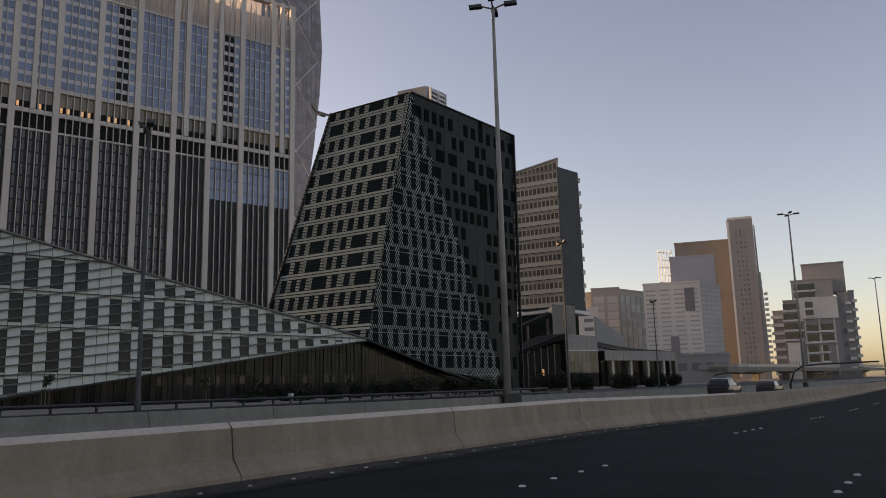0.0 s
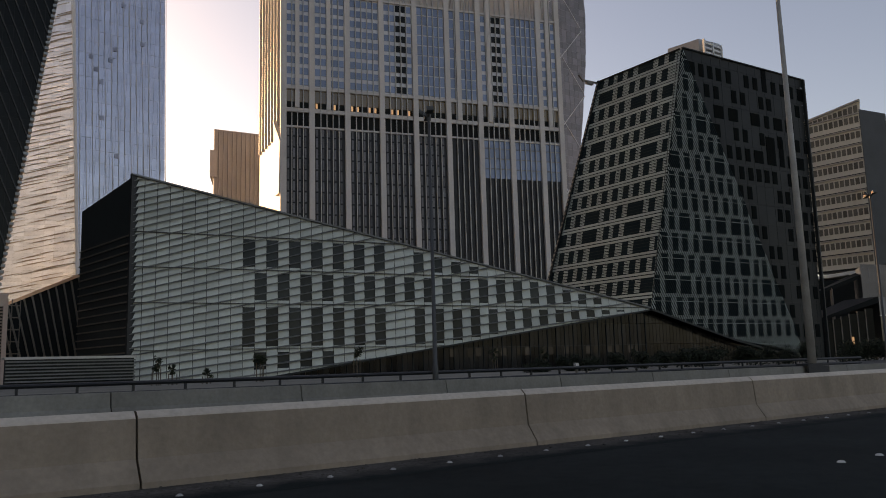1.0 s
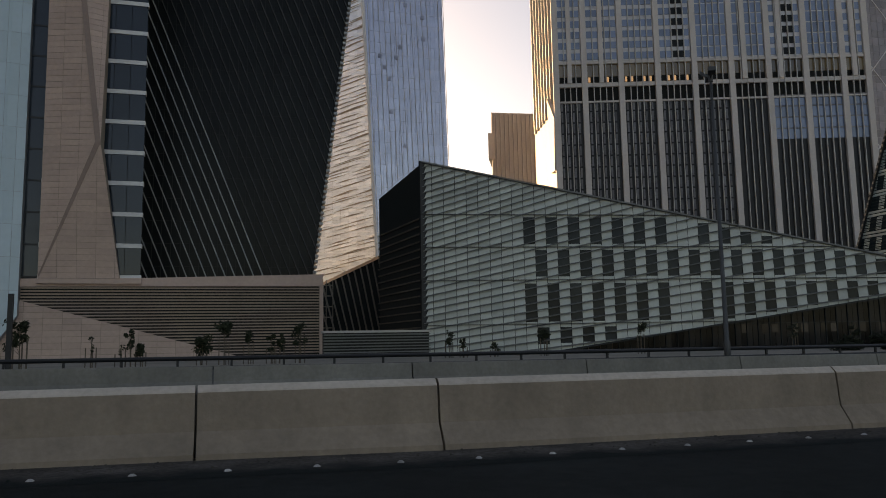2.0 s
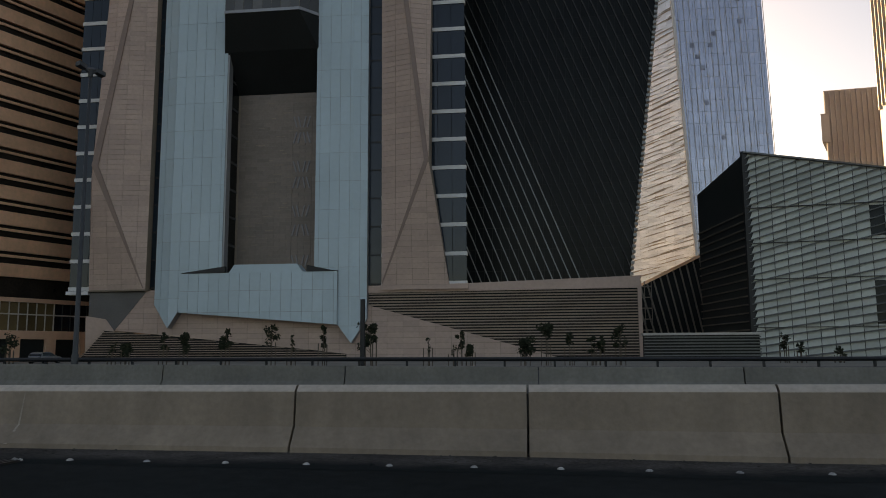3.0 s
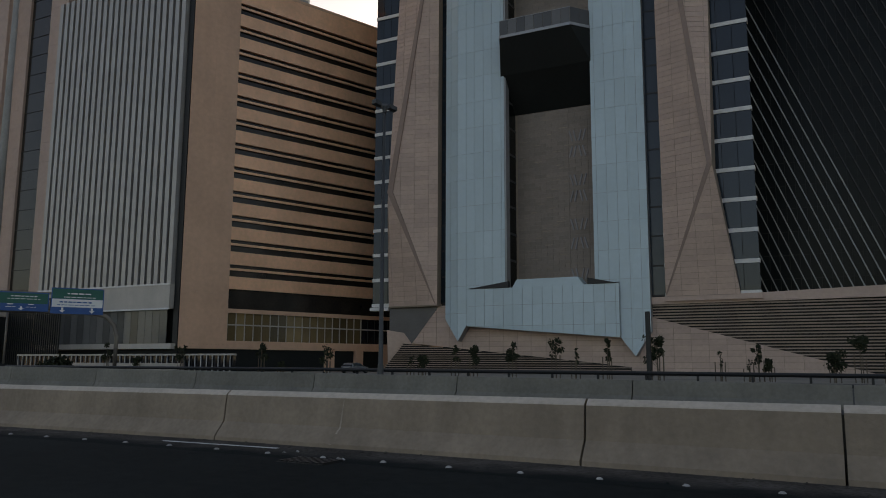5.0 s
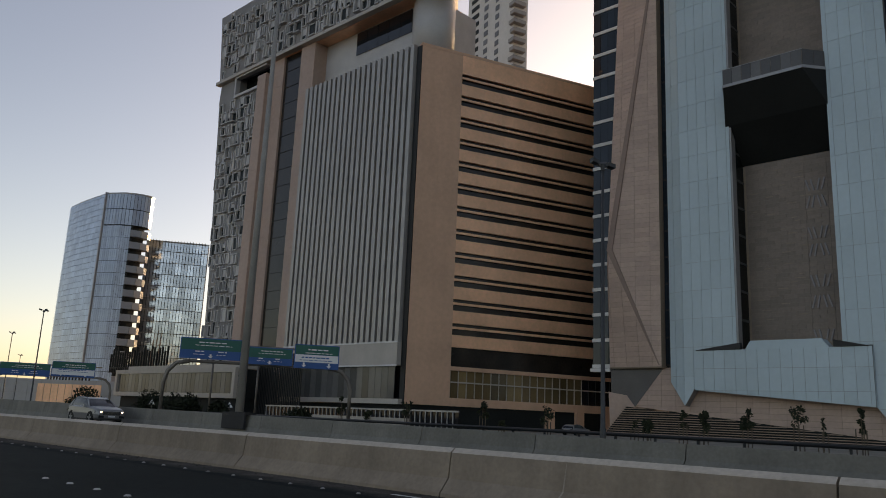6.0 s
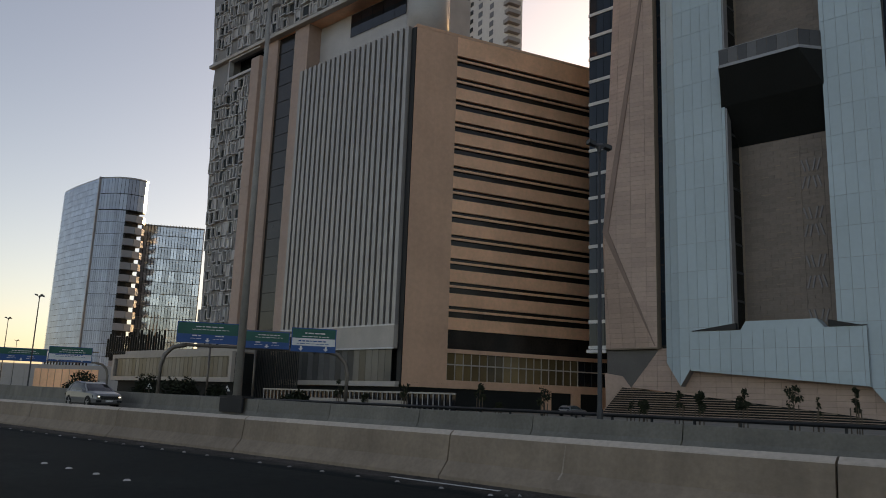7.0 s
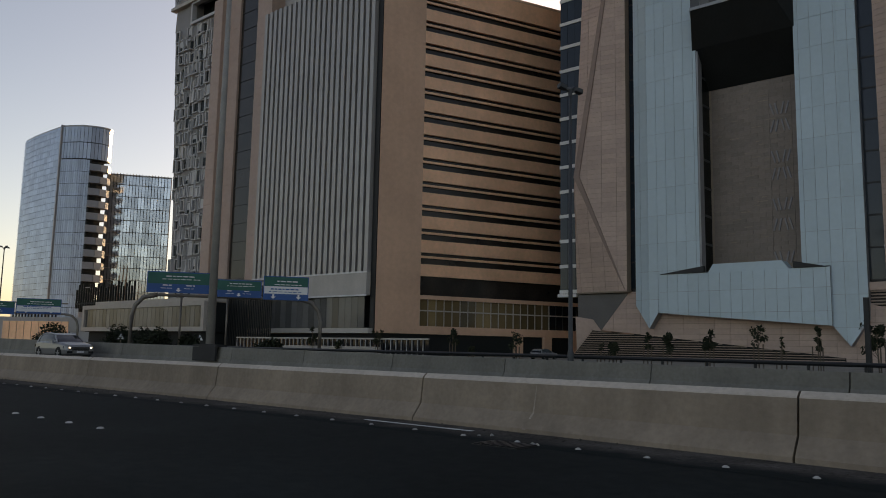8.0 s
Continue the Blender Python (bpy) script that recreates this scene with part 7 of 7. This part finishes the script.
def car(at, heading, paint, label, length=4.88, height=1.68, lit=True):
    """A five-door estate-shaped car; local x forward from its rear bumper."""
    c = thing("car", label, "car", at, "cars")
    m = pose(at[0], at[1], at[2], 0, 0, heading) @ Matrix.Scale(length / 4.88, 4, (1, 0, 0)) @ Matrix.Scale(height / 1.68, 4, (0, 0, 1))

    def ring(x, zb, zt, w, tuck=0.0):
        """A closed section of the lower body: floor, sill, flank, shoulder and deck."""
        return [(x, -w * 0.82, zb), (x, -w * 0.97, zb + 0.10), (x, -w, (zb + zt) * 0.5), (x, -w * 0.96, zt - 0.10), (x, -w * 0.84, zt - tuck), (x, -w * 0.4, zt + 0.02 - tuck), (x, w * 0.4, zt + 0.02 - tuck), (x, w * 0.84, zt - tuck), (x, w * 0.96, zt - 0.10), (x, w, (zb + zt) * 0.5), (x, w * 0.97, zb + 0.10), (x, w * 0.82, zb)]

    body = loft([ring(0.0, 0.48, 0.95, 0.74), ring(0.05, 0.36, 1.04, 0.86), ring(0.35, 0.26, 1.17, 0.95), ring(1.2, 0.24, 1.18, 0.98), ring(2.5, 0.24, 1.16, 0.98), ring(3.4, 0.24, 1.13, 0.97), ring(4.1, 0.26, 1.07, 0.96), ring(4.55, 0.28, 1.0, 0.93), ring(4.80, 0.32, 0.93, 0.88), ring(4.88, 0.40, 0.80, 0.82)], paint, "body", c, m)

    def cab(x, zb, zt, wb, wt):
        return [(x, -wb, zb), (x, -(wb + wt) / 2 - 0.02, (zb + zt) / 2), (x, -wt, zt), (x, -wt * 0.5, zt + 0.03), (x, wt * 0.5, zt + 0.03), (x, wt, zt), (x, (wb + wt) / 2 + 0.02, (zb + zt) / 2), (x, wb, zb)]

    loft([cab(0.16, 1.02, 1.14, 0.84, 0.74), cab(0.38, 1.02, 1.42, 0.87, 0.72), cab(0.7, 1.02, 1.58, 0.89, 0.71), cab(1.7, 1.02, 1.645, 0.90, 0.72), cab(2.4, 1.02, 1.61, 0.90, 0.71), cab(2.75, 1.02, 1.54, 0.89, 0.70), cab(3.2, 1.02, 1.32, 0.87, 0.74), cab(3.62, 1.02, 1.07, 0.84, 0.78)], "glass_dark", "cabin_glass", c, m, "dark tinted car windows")

    def slab_of(x, z, w):
        return [(x, -w, z - 0.03), (x, -w * 0.9, z + 0.02), (x, w * 0.9, z + 0.02), (x, w, z - 0.03)]

    loft([slab_of(0.36, 1.43, 0.74), slab_of(0.7, 1.62, 0.73), slab_of(1.7, 1.685, 0.74), slab_of(2.4, 1.65, 0.73), slab_of(2.72, 1.58, 0.71)], paint, "roof", c, m)
    for y in (-1, 1):
        for (x0, z0), (x1, z1) in (((3.48, 1.10), (2.72, 1.56)), ((0.30, 1.06), (0.52, 1.52)), ((0.44, 1.06), (0.66, 1.56))):
            h = Heap().hexa([(x0 - 0.06, y * 0.915, z0), (x0 + 0.06, y * 0.915, z0), (x0 + 0.06, y * 0.85, z0), (x0 - 0.06, y * 0.85, z0), (x1 - 0.05, y * 0.745, z1), (x1 + 0.05, y * 0.745, z1), (x1 + 0.05, y * 0.68, z1), (x1 - 0.05, y * 0.68, z1)])
            h.part("window_pillar", paint, c, m=m)
        part("roof_rail", tube(bmesh.new(), [(0.6, y * 0.67, 1.60), (0.8, y * 0.67, 1.67), (1.6, y * 0.68, 1.73), (2.4, y * 0.67, 1.68), (2.6, y * 0.66, 1.60)], 0.02, 6), "chrome", c, m=m)
        part("window_trim", tube(bmesh.new(), [(0.5, y * 0.90, 1.10), (1.8, y * 0.915, 1.105), (3.45, y * 0.89, 1.10)], 0.014, 6), "chrome", c, m=m)
        Heap().hexa([(3.0, y * 0.92, 1.04), (3.18, y * 0.92, 1.04), (3.18, y * 1.12, 1.04), (3.0, y * 1.12, 1.04), (3.0, y * 0.94, 1.2), (3.12, y * 0.94, 1.2), (3.12, y * 1.1, 1.2), (3.0, y * 1.1, 1.2)]).part("door_mirror", paint, c, m=m)
        Heap().box(0.9, 3.6, y * 0.95 - 0.03, y * 0.95 + 0.03, 0.28, 0.34).part("sill_trim", "black", c, m=m)
        Heap().hexa([(4.50, y * 0.95, 0.70), (4.90, y * 0.62, 0.71), (4.88, y * 0.56, 0.71), (4.48, y * 0.85, 0.70), (4.46, y * 0.95, 0.86), (4.88, y * 0.62, 0.83), (4.86, y * 0.56, 0.83), (4.44, y * 0.85, 0.86)]).part("headlight_housing", "glass_dark", c, m=m)
        if lit:
            Heap().box(4.80, 4.905, y * 0.68 - 0.05, y * 0.68 + 0.05, 0.755, 0.80).part("headlight", "headlight", c, "lit white headlight", m=m)
        Heap().box(4.84, 4.895, y * 0.66 - 0.16, y * 0.66 + 0.16, 0.42, 0.56).part("lower_intake", "black", c, m=m)
        Heap().box(-0.01, 0.12, y * 0.72 - 0.16, y * 0.72 + 0.16, 0.78, 0.94).part("tail_light", "dark_car", c, m=m)
        for x in (0.92, 3.84):
            wheel = bmesh.new()
            bmesh.ops.create_cone(wheel, cap_ends=True, segments=28, radius1=0.37, radius2=0.37, depth=0.25, matrix=Matrix.Translation((x, y * 0.85, 0.37)) @ Matrix.Rotation(math.pi / 2, 4, "X"))
            wh_ = part("tyre", wheel, "tyre", c, m=m)
            rim = bmesh.new()
            for k in range(5):
                a = k * 2 * math.pi / 5 + 0.3
                bmesh.ops.create_cube(rim, size=1, matrix=Matrix.Translation((x + 0.13 * math.cos(a), y * 0.975, 0.37 + 0.13 * math.sin(a))) @ Matrix.Rotation(-a, 4, "Y") @ Matrix.Diagonal((0.26, 0.03, 0.09, 1)))
            part("rim", rim, "grey_metal", wh_, "five-spoke alloy rim", m=m)
            arch = bmesh.new()
            bmesh.ops.create_cone(arch, cap_ends=True, segments=28, radius1=0.43, radius2=0.43, depth=0.05, matrix=Matrix.Translation((x, y * 0.945, 0.39)) @ Matrix.Rotation(math.pi / 2, 4, "X"))
            part("wheel_arch", arch, "tyre", c, m=m)
    Heap().box(4.82, 4.895, -0.56, 0.56, 0.60, 0.82).part("grille", "black", c, m=m)
    for k in range(3):
        piece("grille_bar", "chrome", c, 4.895, 4.91, -0.56, 0.56, 0.63 + k * 0.07, 0.645 + k * 0.07, m)
    Heap().box(4.88, 4.91, -0.22, 0.22, 0.46, 0.56).part("blank_plate", "sign_white", c, m=m)
    return c


car((-55.55, 22.7, far_z(-53) + 0.004), 0, "car", "silver estate car with lit headlights on the road")
car((68.0, 17.5, far_z(70) + 0.004), 0, "dark_car", "dark estate car seen from behind on the road", lit=False)
car((84.0, 17.0, far_z(86) + 0.004), 0, "dark_car", "dark saloon car far along the road", 4.5, 1.42, False)
car((-172.0, 38.0, 0.2), 0, "car", "white van-like car far along the service road", 5.2, 2.1)
car((-190.0, 36.0, 0.2), 0, "car", "pale car far along the service road", 4.6, 1.6)
car((-60.5, 88.0, 0.16), 90, "car", "white saloon car parked behind the guard rail", 4.4, 1.36, False)
